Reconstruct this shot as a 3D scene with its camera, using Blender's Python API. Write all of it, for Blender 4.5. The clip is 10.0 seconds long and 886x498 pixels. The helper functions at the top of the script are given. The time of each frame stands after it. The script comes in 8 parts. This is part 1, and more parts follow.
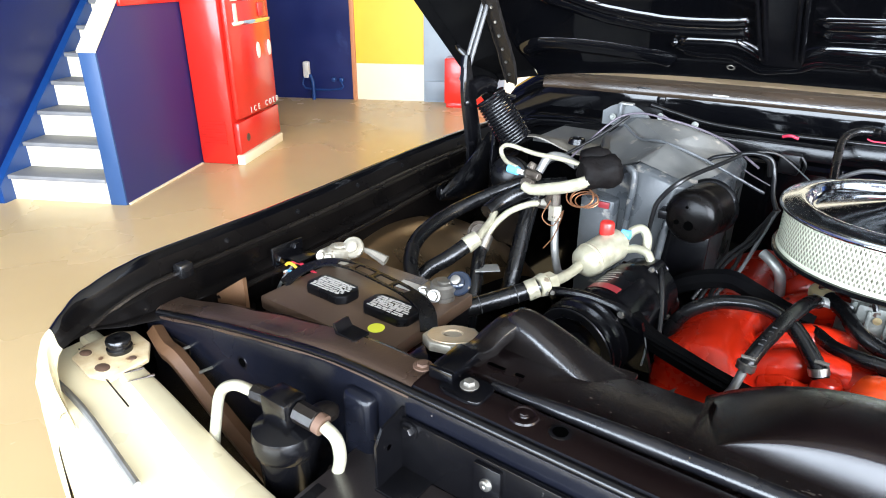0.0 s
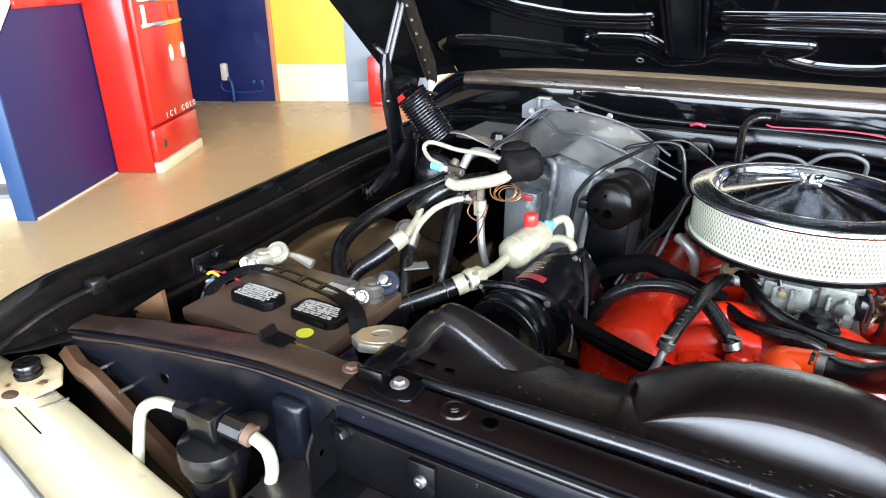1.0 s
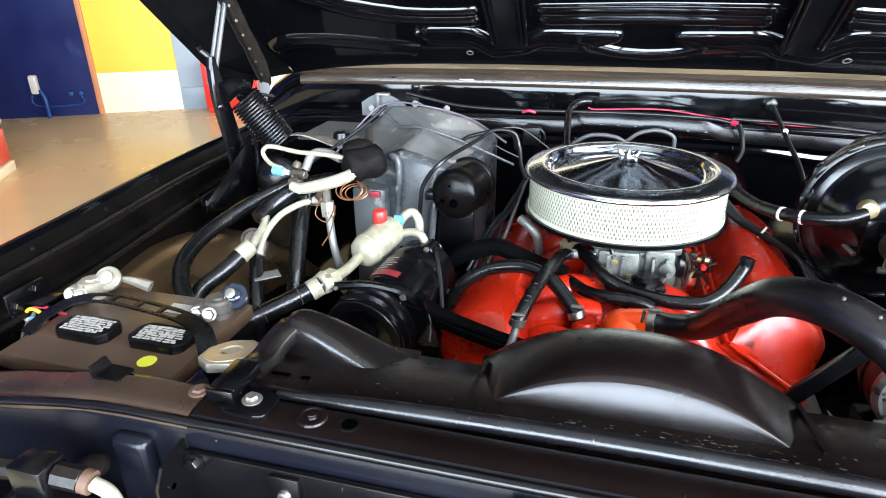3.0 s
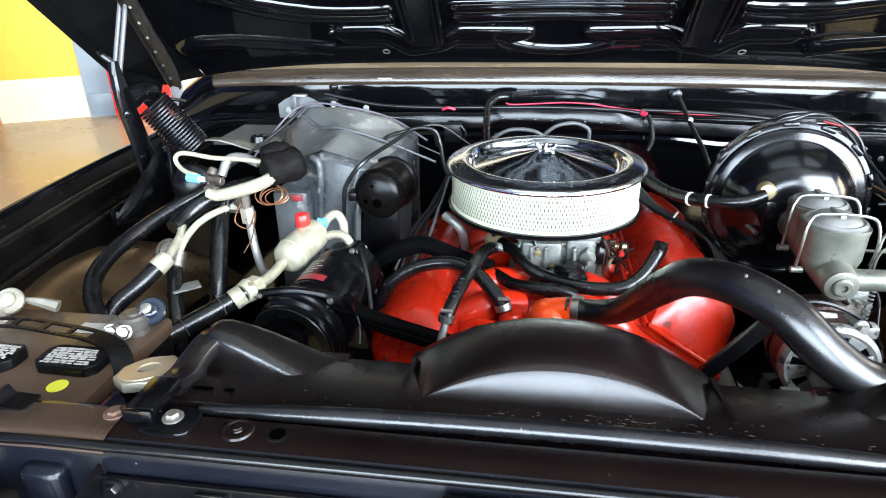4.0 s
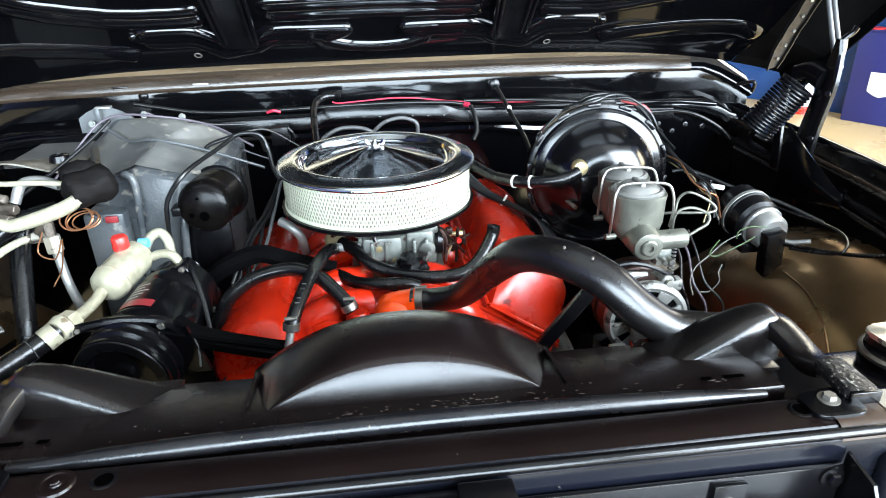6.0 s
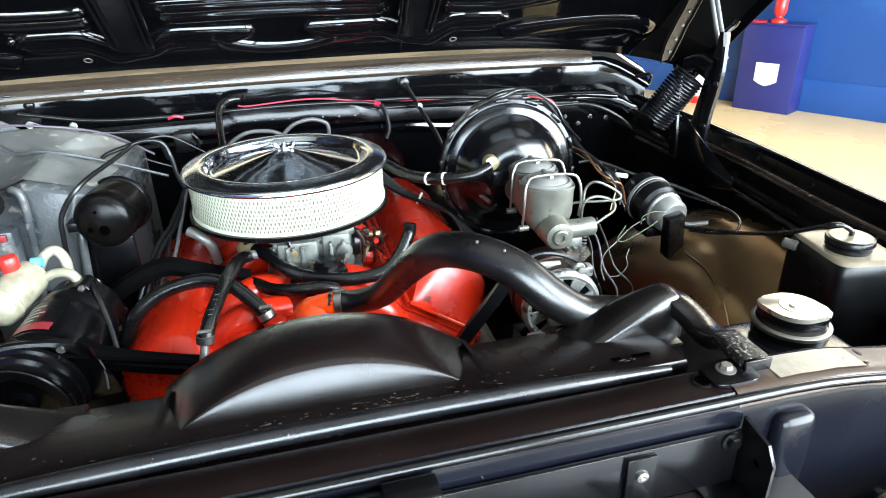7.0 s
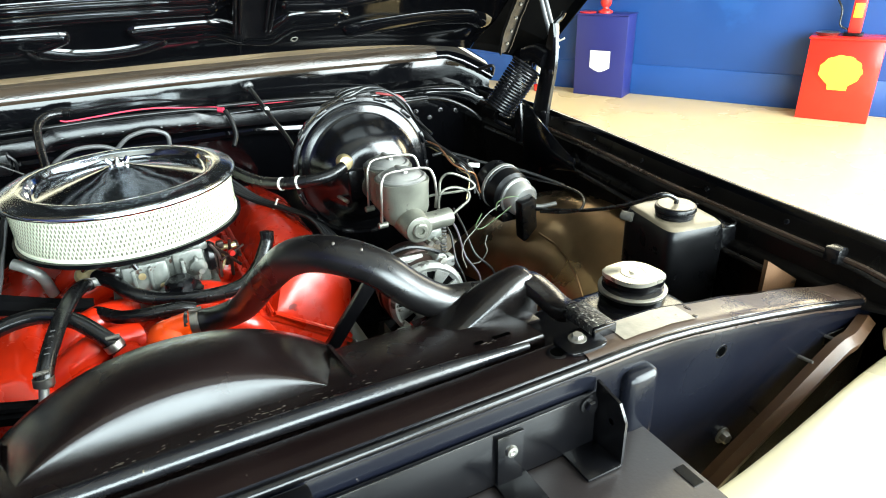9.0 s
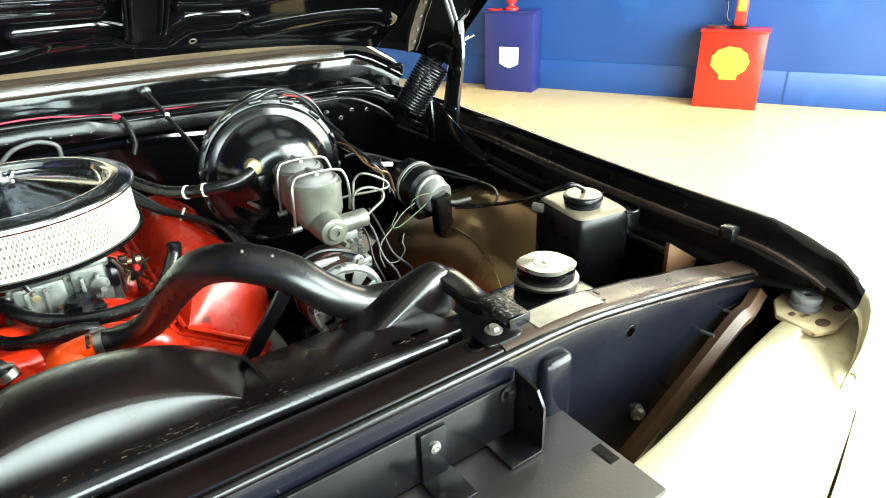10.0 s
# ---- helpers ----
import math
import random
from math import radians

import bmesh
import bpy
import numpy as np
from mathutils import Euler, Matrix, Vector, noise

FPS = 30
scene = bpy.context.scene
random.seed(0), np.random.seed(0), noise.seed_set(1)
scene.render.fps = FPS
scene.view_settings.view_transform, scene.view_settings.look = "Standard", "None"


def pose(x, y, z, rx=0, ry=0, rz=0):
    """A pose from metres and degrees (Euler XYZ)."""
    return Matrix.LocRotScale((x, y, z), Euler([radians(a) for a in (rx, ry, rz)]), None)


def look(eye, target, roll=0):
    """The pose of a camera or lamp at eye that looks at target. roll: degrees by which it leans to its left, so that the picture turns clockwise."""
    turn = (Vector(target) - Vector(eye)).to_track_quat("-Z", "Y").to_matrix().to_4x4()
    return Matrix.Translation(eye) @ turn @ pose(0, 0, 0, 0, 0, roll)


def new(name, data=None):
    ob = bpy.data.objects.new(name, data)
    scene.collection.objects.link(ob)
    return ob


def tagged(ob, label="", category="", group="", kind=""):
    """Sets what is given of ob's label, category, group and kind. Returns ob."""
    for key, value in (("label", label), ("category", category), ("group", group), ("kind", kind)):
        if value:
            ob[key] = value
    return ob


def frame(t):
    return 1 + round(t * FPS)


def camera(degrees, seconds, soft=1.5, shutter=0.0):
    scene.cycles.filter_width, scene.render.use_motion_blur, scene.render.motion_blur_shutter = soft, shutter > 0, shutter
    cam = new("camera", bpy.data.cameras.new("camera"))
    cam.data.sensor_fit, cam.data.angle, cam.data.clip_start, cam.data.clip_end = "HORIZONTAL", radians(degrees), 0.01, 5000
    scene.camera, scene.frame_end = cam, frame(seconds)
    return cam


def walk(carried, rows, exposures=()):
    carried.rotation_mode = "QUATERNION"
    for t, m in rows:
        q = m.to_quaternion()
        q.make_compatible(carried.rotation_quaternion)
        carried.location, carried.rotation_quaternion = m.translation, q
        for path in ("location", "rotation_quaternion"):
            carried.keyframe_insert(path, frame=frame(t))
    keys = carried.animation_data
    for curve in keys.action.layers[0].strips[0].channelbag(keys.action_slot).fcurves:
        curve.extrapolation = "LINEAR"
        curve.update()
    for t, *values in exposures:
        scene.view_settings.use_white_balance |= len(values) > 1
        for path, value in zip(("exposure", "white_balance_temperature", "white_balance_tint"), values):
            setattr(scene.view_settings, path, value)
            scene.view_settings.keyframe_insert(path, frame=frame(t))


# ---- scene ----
cam = camera(70.7, 10.0, soft=1.0)
PATH = [
    (0, (-0.082, -0.405, 1.459), (-1.156, 1.076, 0.652), 0.3),
    (0.5, (-0.078, -0.402, 1.459), (-1.068, 1.135, 0.649), 0.0),
    (1, (-0.073, -0.4, 1.459), (-0.968, 1.194, 0.647), -0.1),
    (1.5, (-0.069, -0.397, 1.459), (-0.867, 1.246, 0.644), -0.4),
    (2, (-0.063, -0.395, 1.459), (-0.762, 1.292, 0.642), -0.5),
    (2.5, (-0.059, -0.393, 1.458), (-0.656, 1.332, 0.639), -0.6),
    (4, (-0.045, -0.39, 1.459), (-0.325, 1.408, 0.629), -1.1),
    (4.5, (-0.042, -0.389, 1.459), (-0.207, 1.421, 0.625), -1.1),
    (5, (-0.037, -0.388, 1.458), (-0.094, 1.428, 0.622), -1.3),
    (5.5, (-0.032, -0.388, 1.458), (0.026, 1.425, 0.617), -1.4),
    (6, (-0.024, -0.389, 1.457), (0.163, 1.414, 0.612), -1.6),
    (7.5, (-0.01, -0.393, 1.457), (0.519, 1.333, 0.597), -1.7),
    (8, (-0.006, -0.394, 1.457), (0.616, 1.299, 0.592), -1.8),
    (8.5, (-0.002, -0.395, 1.457), (0.71, 1.259, 0.587), -1.9),
    (9, (0.003, -0.397, 1.456), (0.806, 1.213, 0.583), -2.1),
    (9.5, (0.008, -0.4, 1.456), (0.91, 1.154, 0.577), -2.2),
    (10, (0.013, -0.402, 1.455), (1.023, 1.081, 0.57), -2.1),
]
walk(cam, [(t, look(eye, target, roll)) for t, eye, target, roll in PATH],
     [(0.0, 0.0, 6450, 14), (2.5, 0.03, 6400, 13), (5.0, 0.06, 6250, 9), (7.5, 0.12, 6500, 6), (9.0, 0.19, 6800, 1), (10.0, 0.22, 7100, -2)])
# ---- world and light ----
world = bpy.data.worlds.new("sky")
scene.world = world
world.use_nodes = True
wn = world.node_tree.nodes
sky = wn.new("ShaderNodeTexSky")
sky.sky_type, sky.sun_disc = "NISHITA", False
sky.sun_elevation, sky.sun_rotation = radians(38), radians(150)
world.node_tree.links.new(sky.outputs[0], wn["Background"].inputs[0])
wn["Background"].inputs[1].default_value = 0.12

ROOM = 28.0                       # the hall stands turned against the truck
RM = pose(0, 0, 0, 0, 0, ROOM)


def room_pt(u, v, z):
    return RM @ Vector((u, v, z))


def unseen_light(name, u, v, z, w, h, power, colour, toward):
    data = bpy.data.lights.new(name, "AREA")
    data.shape, data.size, data.size_y, data.energy, data.color = "RECTANGLE", w, h, power, colour
    ob = new(name, data)
    ob.matrix_world = look(room_pt(u, v, z), room_pt(*toward))
    return ob


# unseen windows guessed from reflections; sized and powered to brighten the bay
unseen_light("unseen_light", -3.4, -4.05, 1.9, 5.4, 2.9, 1180, (0.76, 0.89, 1.0), (-3.4, 0, 1.9))
unseen_light("unseen_light", 2.6, -4.05, 2.45, 5.4, 4.0, 2150, (0.80, 0.90, 1.0), (2.6, 0, 2.45))
unseen_light("unseen_light", 6.30, -2.6, 1.9, 2.0, 2.9, 340, (1.0, 0.84, 0.58), (0, -2.6, 1.9))
unseen_light("unseen_light", 6.30, 1.5, 3.65, 5.0, 1.5, 300, (1.0, 0.90, 0.70), (0, 1.5, 3.4))

# ---- materials ----


def mat(name, c1, c2=None, rough=0.5, rough2=None, metal=0.0, scale=12.0, bump=0.0, bscale=200.0, coat=0.0, spec=0.5, specks=None, detail=6.0, contrast=0.25, aniso=None):
    """Base colour between c1 and c2 by a two-scale noise, gloss by another, fine relief, and specks=(colour, threshold, scale)."""
    m = bpy.data.materials.new(name)
    m.use_nodes = True
    nt = m.node_tree
    n, l = nt.nodes, nt.links
    b = n["Principled BSDF"]
    geo = n.new("ShaderNodeNewGeometry")
    vec = geo.outputs["Position"]
    if aniso:
        mp = n.new("ShaderNodeMapping")
        mp.inputs["Scale"].default_value = aniso
        l.new(vec, mp.inputs["Vector"])
        vec = mp.outputs[0]
    c2 = c2 or c1
    big = n.new("ShaderNodeTexNoise")
    big.inputs["Scale"].default_value, big.inputs["Detail"].default_value = scale, detail
    l.new(vec, big.inputs["Vector"])
    ramp = n.new("ShaderNodeMapRange")
    ramp.inputs["From Min"].default_value, ramp.inputs["From Max"].default_value = 0.5 - contrast, 0.5 + contrast
    l.new(big.outputs[0], ramp.inputs["Value"])
    mix = n.new("ShaderNodeMix")
    mix.data_type = "RGBA"
    mix.inputs[6].default_value, mix.inputs[7].default_value = (*c1, 1), (*c2, 1)
    l.new(ramp.outputs[0], mix.inputs[0])
    colour = mix.outputs[2]
    fine = n.new("ShaderNodeTexNoise")
    fine.inputs["Scale"].default_value, fine.inputs["Detail"].default_value = bscale, 3.0
    l.new(vec, fine.inputs["Vector"])
    if specks:
        sc, th, ss = specks
        sp = n.new("ShaderNodeTexNoise")
        sp.inputs["Scale"].default_value, sp.inputs["Detail"].default_value = ss, 8.0
        l.new(vec, sp.inputs["Vector"])
        cut = n.new("ShaderNodeMapRange")
        cut.inputs["From Min"].default_value, cut.inputs["From Max"].default_value = th, th + 0.05
        l.new(sp.outputs[0], cut.inputs["Value"])
        m2 = n.new("ShaderNodeMix")
        m2.data_type = "RGBA"
        m2.inputs[7].default_value = (*sc, 1)
        l.new(cut.outputs[0], m2.inputs[0])
        l.new(colour, m2.inputs[6])
        colour = m2.outputs[2]
    l.new(colour, b.inputs["Base Color"])
    rr = n.new("ShaderNodeMapRange")
    rr.inputs["From Min"].default_value, rr.inputs["From Max"].default_value = 0.3, 0.7
    rr.inputs["To Min"].default_value, rr.inputs["To Max"].default_value = rough, rough if rough2 is None else rough2
    l.new(big.outputs[0], rr.inputs["Value"])
    l.new(rr.outputs[0], b.inputs["Roughness"])
    b.inputs["Metallic"].default_value = metal
    b.inputs["Specular IOR Level"].default_value = spec
    b.inputs["Coat Weight"].default_value, b.inputs["Coat Roughness"].default_value = coat, 0.06
    if bump:
        bp = n.new("ShaderNodeBump")
        bp.inputs["Strength"].default_value, bp.inputs["Distance"].default_value = bump, 0.002
        l.new(fine.outputs[0], bp.inputs["Height"])
        l.new(bp.outputs[0], b.inputs["Normal"])
    return m


BLACK_PAINT = mat("black_paint", (0.0012, 0.0013, 0.0018), (0.002, 0.002, 0.0024), 0.05, 0.10, spec=0.5, scale=9, bump=0.02, bscale=40, coat=0.18)
SATIN_BLACK = mat("satin_black_paint", (0.0014, 0.0015, 0.0021), (0.0032, 0.0030, 0.0034), 0.16, 0.26, spec=0.4, scale=14, bump=0.06, bscale=260, specks=((0.06, 0.055, 0.05), 0.72, 120))
RAIL_PAINT = mat("worn_blue_black_paint", (0.003, 0.0034, 0.005), (0.008, 0.0075, 0.008), 0.22, 0.34, spec=0.55, scale=16, bump=0.1, bscale=220, specks=((0.14, 0.11, 0.07), 0.71, 90))
DUSTY_BLACK = mat("dusty_black_steel", (0.0026, 0.0021, 0.0019), (0.0085, 0.0064, 0.005), 0.2, 0.34, spec=0.35, scale=10, bump=0.1, bscale=180, specks=((0.08, 0.065, 0.05), 0.72, 90))
SHROUD = mat("black_shroud_plastic", (0.0042, 0.0024, 0.0024), (0.0076, 0.0045, 0.0044), 0.20, 0.29, spec=0.52, scale=12, bump=0.03, bscale=420, specks=((0.16, 0.13, 0.11), 0.75, 90))
CORE_BLACK = mat("blue_black_satin_paint", (0.0022, 0.0026, 0.0050), (0.0045, 0.0050, 0.0078), 0.18, 0.30, spec=0.28, scale=7, bump=0.06, bscale=260, specks=((0.06, 0.055, 0.05), 0.73, 120))
TOP_BLACK = mat("brown_black_satin_paint", (0.0040, 0.0021, 0.0021), (0.0074, 0.0043, 0.0040), 0.18, 0.28, spec=0.25, scale=9, bump=0.06, bscale=240, specks=((0.12, 0.10, 0.08), 0.73, 110))
BATTERY_DUST = mat("dusty_battery_plastic", (0.060, 0.036, 0.024), (0.105, 0.068, 0.045), 0.24, 0.38, scale=9, bump=0.06, bscale=240, specks=((0.14, 0.11, 0.085), 0.69, 60))
FOAM = mat("matte_black_wrap", (0.0016, 0.0013, 0.0013), (0.0045, 0.0034, 0.0032), 0.6, 0.8, spec=0.12, scale=40, bump=0.6, bscale=130)
TAN = mat("tan_primer", (0.050, 0.024, 0.011), (0.105, 0.052, 0.024), 0.35, 0.5, scale=20, bump=0.15)
GLOSS_BLACK = mat("glossy_black_enamel", (0.0012, 0.0013, 0.0018), (0.0022, 0.0022, 0.0026), 0.06, 0.11, spec=0.42, scale=9, bump=0.03, bscale=60)
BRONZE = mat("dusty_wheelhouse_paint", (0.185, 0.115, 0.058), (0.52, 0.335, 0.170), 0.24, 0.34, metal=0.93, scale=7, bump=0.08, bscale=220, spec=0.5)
LINKAGE = mat("grimy_linkage_steel", (0.012, 0.006, 0.005), (0.055, 0.028, 0.022), 0.3, 0.5, metal=0.4, scale=60, bump=0.4, bscale=260, specks=((0.22, 0.20, 0.17), 0.70, 90))
BRACKET = mat("worn_satin_bracket", (0.0032, 0.0027, 0.0028), (0.0085, 0.0066, 0.006), 0.20, 0.30, spec=0.65, scale=16, bump=0.12, bscale=240, specks=((0.10, 0.08, 0.06), 0.71, 90))
RUBBER = mat("black_rubber", (0.002, 0.0021, 0.0025), (0.005, 0.0048, 0.005), 0.2, 0.32, scale=30, bump=0.1, bscale=300)
PLASTIC = mat("black_plastic", (0.0016, 0.0017, 0.0021), (0.0036, 0.0036, 0.0042), 0.24, 0.36, spec=0.32, scale=25, bump=0.05, bscale=300)
CHROME = mat("chrome", (0.80, 0.80, 0.78), (0.70, 0.70, 0.69), 0.04, 0.10, metal=1.0, scale=14)
STEEL = mat("zinc_steel", (0.32, 0.31, 0.285), (0.44, 0.42, 0.375), 0.30, 0.45, metal=1.0, scale=60, bump=0.15, bscale=400)
ALUMINIUM = mat("cast_aluminium", (0.40, 0.40, 0.385), (0.54, 0.53, 0.50), 0.34, 0.5, metal=0.5, scale=30, bump=0.35, bscale=500)
ALU_PIPE = mat("aluminium_pipe", (0.29, 0.27, 0.19), (0.48, 0.45, 0.33), 0.28, 0.42, metal=0.3, scale=60, bump=0.12, bscale=260, specks=((0.17, 0.13, 0.085), 0.68, 55))
FITTING = mat("grimy_brass_fitting", (0.030, 0.022, 0.016), (0.15, 0.125, 0.10), 0.3, 0.5, metal=0.5, scale=60, bump=0.35, bscale=260, specks=((0.30, 0.27, 0.22), 0.66, 80))
# case grey paled for dust and for light from above
HVAC_PALE = mat("pale_fibreglass_top", (0.060, 0.063, 0.062), (0.165, 0.162, 0.148), 0.28, 0.45, scale=14, bump=0.2, bscale=160, detail=9, specks=((0.24, 0.22, 0.185), 0.62, 30))
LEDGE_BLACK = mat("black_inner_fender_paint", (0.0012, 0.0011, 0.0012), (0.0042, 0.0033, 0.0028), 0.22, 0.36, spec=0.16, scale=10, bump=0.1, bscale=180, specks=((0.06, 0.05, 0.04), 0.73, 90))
ALU_BRIGHT = mat("bright_cast_aluminium", (0.21, 0.215, 0.20), (0.36, 0.36, 0.34), 0.30, 0.46, metal=0.5, scale=40, bump=0.4, bscale=400, specks=((0.05, 0.045, 0.04), 0.58, 50))
IRON = mat("grey_cast_iron", (0.105, 0.106, 0.088), (0.20, 0.20, 0.165), 0.30, 0.48, metal=0.55, scale=24, bump=0.2, bscale=420, specks=((0.05, 0.045, 0.04), 0.66, 60))
CARB = mat("dull_carburettor_alloy", (0.13, 0.138, 0.125), (0.30, 0.31, 0.28), 0.34, 0.52, metal=0.5, scale=50, bump=0.3, bscale=420, specks=((0.06, 0.03, 0.02), 0.61, 60))
ENGINE_RED = mat("orange_engine_paint", (0.62, 0.024, 0.005), (0.45, 0.015, 0.004), 0.20, 0.34, scale=16, bump=0.14, bscale=90, coat=0.05, specks=((0.16, 0.010, 0.005), 0.67, 35))
HVAC_GREY = mat("grey_moulded_fibreglass", (0.020, 0.024, 0.028), (0.094, 0.100, 0.102), 0.22, 0.42, scale=9, bump=0.22, bscale=180, detail=9, specks=((0.17, 0.16, 0.14), 0.63, 30))
GALV = mat("galvanised_sheet", (0.22, 0.22, 0.215), (0.33, 0.325, 0.30), 0.35, 0.5, metal=0.6, scale=30, bump=0.1)
FILTER_WHITE = mat("grey_filter_paper", (0.30, 0.29, 0.23), (0.38, 0.37, 0.29), 0.7, 0.8, scale=30, bump=0.1)
MESH_GREY = mat("white_filter_mesh", (0.66, 0.68, 0.52), (0.58, 0.60, 0.46), 0.4, 0.5, scale=40)
SHELL_BLACK = mat("soft_black_enamel", (0.0010, 0.0011, 0.0015), (0.0018, 0.0018, 0.0022), 0.16, 0.22, spec=0.55, scale=9, bump=0.03, bscale=60)
WORN_RUBBER = mat("worn_grey_rubber", (0.10, 0.10, 0.10), (0.20, 0.195, 0.185), 0.5, 0.7, scale=40, bump=0.2)
SPRING_BLACK = mat("glossy_spring_enamel", (0.003, 0.003, 0.0038), (0.007, 0.007, 0.008), 0.2, 0.3, spec=0.35, scale=30)
ARM_DUST = mat("dusty_pitted_black", (0.0045, 0.0036, 0.0032), (0.013, 0.0105, 0.009), 0.45, 0.65, spec=0.35, scale=60, bump=0.5, bscale=120, specks=((0.003, 0.003, 0.003), 0.58, 90))
CAP_PALE = mat("pale_zinc", (0.27, 0.245, 0.19), (0.40, 0.37, 0.30), 0.3, 0.45, metal=0.4, scale=50, bump=0.2, bscale=300, specks=((0.10, 0.07, 0.04), 0.62, 70))
# black plastic paled with the light it reflects, and some dust
LIT_PLASTIC = mat("lit_dusty_plastic", (0.13, 0.105, 0.070), (0.24, 0.20, 0.14), 0.28, 0.42, scale=30, bump=0.1, bscale=200)
LID_CHROME = mat("polished_lid_chrome", (0.58, 0.61, 0.64), (0.50, 0.53, 0.56), 0.09, 0.13, metal=1.0, scale=14)
CREAM = mat("silver_white_paint", (0.72, 0.635, 0.42), (0.64, 0.555, 0.35), 0.24, 0.36, scale=9, bump=0.05, bscale=140, coat=0.2, specks=((0.42, 0.30, 0.18), 0.72, 16))
STAINED = mat("stained_cream_paint", (0.62, 0.52, 0.33), (0.40, 0.27, 0.14), 0.3, 0.45, scale=45, bump=0.2, bscale=200, specks=((0.12, 0.055, 0.025), 0.62, 45))
RUST = mat("rust", (0.050, 0.026, 0.016), (0.11, 0.060, 0.036), 0.6, 0.8, scale=40, bump=0.4)
GOLD_STEEL = mat("gold_zinc_cap", (0.36, 0.27, 0.17), (0.50, 0.40, 0.27), 0.28, 0.4, metal=0.3, scale=40, bump=0.15)
CAP_SILVER = mat("worn_silver_plating", (0.46, 0.43, 0.35), (0.58, 0.54, 0.45), 0.24, 0.36, metal=0.7, scale=30, bump=0.15, bscale=300)
BRASS_BROWN = mat("golden_brown_edge", (0.10, 0.055, 0.03), (0.30, 0.20, 0.11), 0.25, 0.4, scale=16, bump=0.1)
CHIP = mat("pale_paint_chip", (0.03, 0.025, 0.022), (0.10, 0.085, 0.07), 0.6, scale=120)
LID_RIM = mat("bright_rim_chrome", (0.84, 0.89, 0.92), (0.78, 0.82, 0.85), 0.13, 0.19, metal=1.0, scale=14)
CHIPPED = mat("flaking_black_paint", (0.003, 0.003, 0.0032), (0.010, 0.0095, 0.009), 0.2, 0.5, scale=90, bump=1.0, bscale=220, specks=((0.26, 0.25, 0.22), 0.60, 320))
BARE = mat("dusty_bare_metal", (0.12, 0.108, 0.088), (0.25, 0.23, 0.19), 0.26, 0.42, metal=0.1, scale=50, bump=0.15, bscale=220, specks=((0.05, 0.04, 0.035), 0.67, 60))
BOLT = mat("dull_bolt_steel", (0.10, 0.092, 0.078), (0.20, 0.185, 0.16), 0.32, 0.45, metal=0.5, scale=60, bump=0.1)
PLATE = mat("dusty_black_plate", (0.013, 0.0105, 0.0105), (0.024, 0.019, 0.018), 0.3, 0.44, scale=8, bump=0.08, bscale=240, specks=((0.10, 0.085, 0.07), 0.72, 80))
MATTE_BLACK = mat("matte_black_undercoat", (0.0022, 0.0022, 0.0025), (0.0045, 0.0045, 0.0045), 0.5, 0.65, spec=0.0, scale=14, bump=0.2, bscale=200)
HOSE = mat("polished_black_rubber", (0.0026, 0.0023, 0.0026), (0.0062, 0.0054, 0.0056), 0.23, 0.37, spec=0.64, scale=16, bump=0.05, bscale=300)
SMOKED = mat("smoked_blue_plastic", (0.012, 0.018, 0.032), (0.02, 0.028, 0.045), 0.08, 0.14, scale=40)
BRASS = mat("brass_fitting", (0.58, 0.44, 0.22), (0.66, 0.55, 0.32), 0.3, 0.42, metal=0.8, scale=60, bump=0.1)
COPPER = mat("copper_wire", (0.30, 0.13, 0.06), (0.40, 0.19, 0.10), 0.35, metal=0.8)
SEAL = mat("pale_cowl_seal", (0.05, 0.036, 0.022), (0.30, 0.225, 0.14), 0.2, 0.34, scale=6, bump=0.12, bscale=300, aniso=(0.5, 4, 4))
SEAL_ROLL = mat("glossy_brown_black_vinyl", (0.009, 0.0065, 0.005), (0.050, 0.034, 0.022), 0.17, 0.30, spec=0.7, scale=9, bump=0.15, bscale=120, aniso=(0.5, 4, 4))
RED_PLASTIC = mat("red_plastic", (0.62, 0.03, 0.02), (0.52, 0.02, 0.02), 0.3)
BLUE_PLASTIC = mat("light_blue_plastic", (0.10, 0.36, 0.62), (0.12, 0.40, 0.66), 0.35)
YELLOW = mat("yellow_sticker", (0.80, 0.80, 0.06), (0.74, 0.76, 0.05), 0.5)
WHITE_PLASTIC = mat("white_plastic", (0.72, 0.70, 0.64), (0.66, 0.64, 0.58), 0.4)
WIRE_BLACK = mat("black_wire", (0.004, 0.004, 0.0045), (0.008, 0.008, 0.008), 0.3)
WIRE_RED = mat("red_wire", (0.50, 0.03, 0.05), (0.44, 0.02, 0.06), 0.4)
WIRE_GREY = mat("grey_wire", (0.07, 0.07, 0.072), (0.10, 0.10, 0.10), 0.35)
WIRE_WHITE = mat("pale_wire", (0.16, 0.155, 0.14), (0.13, 0.125, 0.11), 0.4)
WIRE_GREEN = mat("green_wire", (0.07, 0.11, 0.05), (0.09, 0.13, 0.06), 0.4)
WIRE_PURPLE = mat("purple_wire", (0.075, 0.062, 0.078), (0.10, 0.085, 0.10), 0.35)
LABEL_RED = mat("dull_red_label", (0.22, 0.02, 0.025), (0.18, 0.02, 0.02), 0.4)
LABEL_WHITE = mat("white_print", (0.44, 0.42, 0.38), (0.34, 0.33, 0.30), 0.5)
FLOOR = mat("polished_tan_concrete", (0.53, 0.378, 0.185), (0.62, 0.458, 0.238), 0.18, 0.34, spec=0.3, scale=0.9, bump=0.004, bscale=30, detail=5, contrast=0.4)
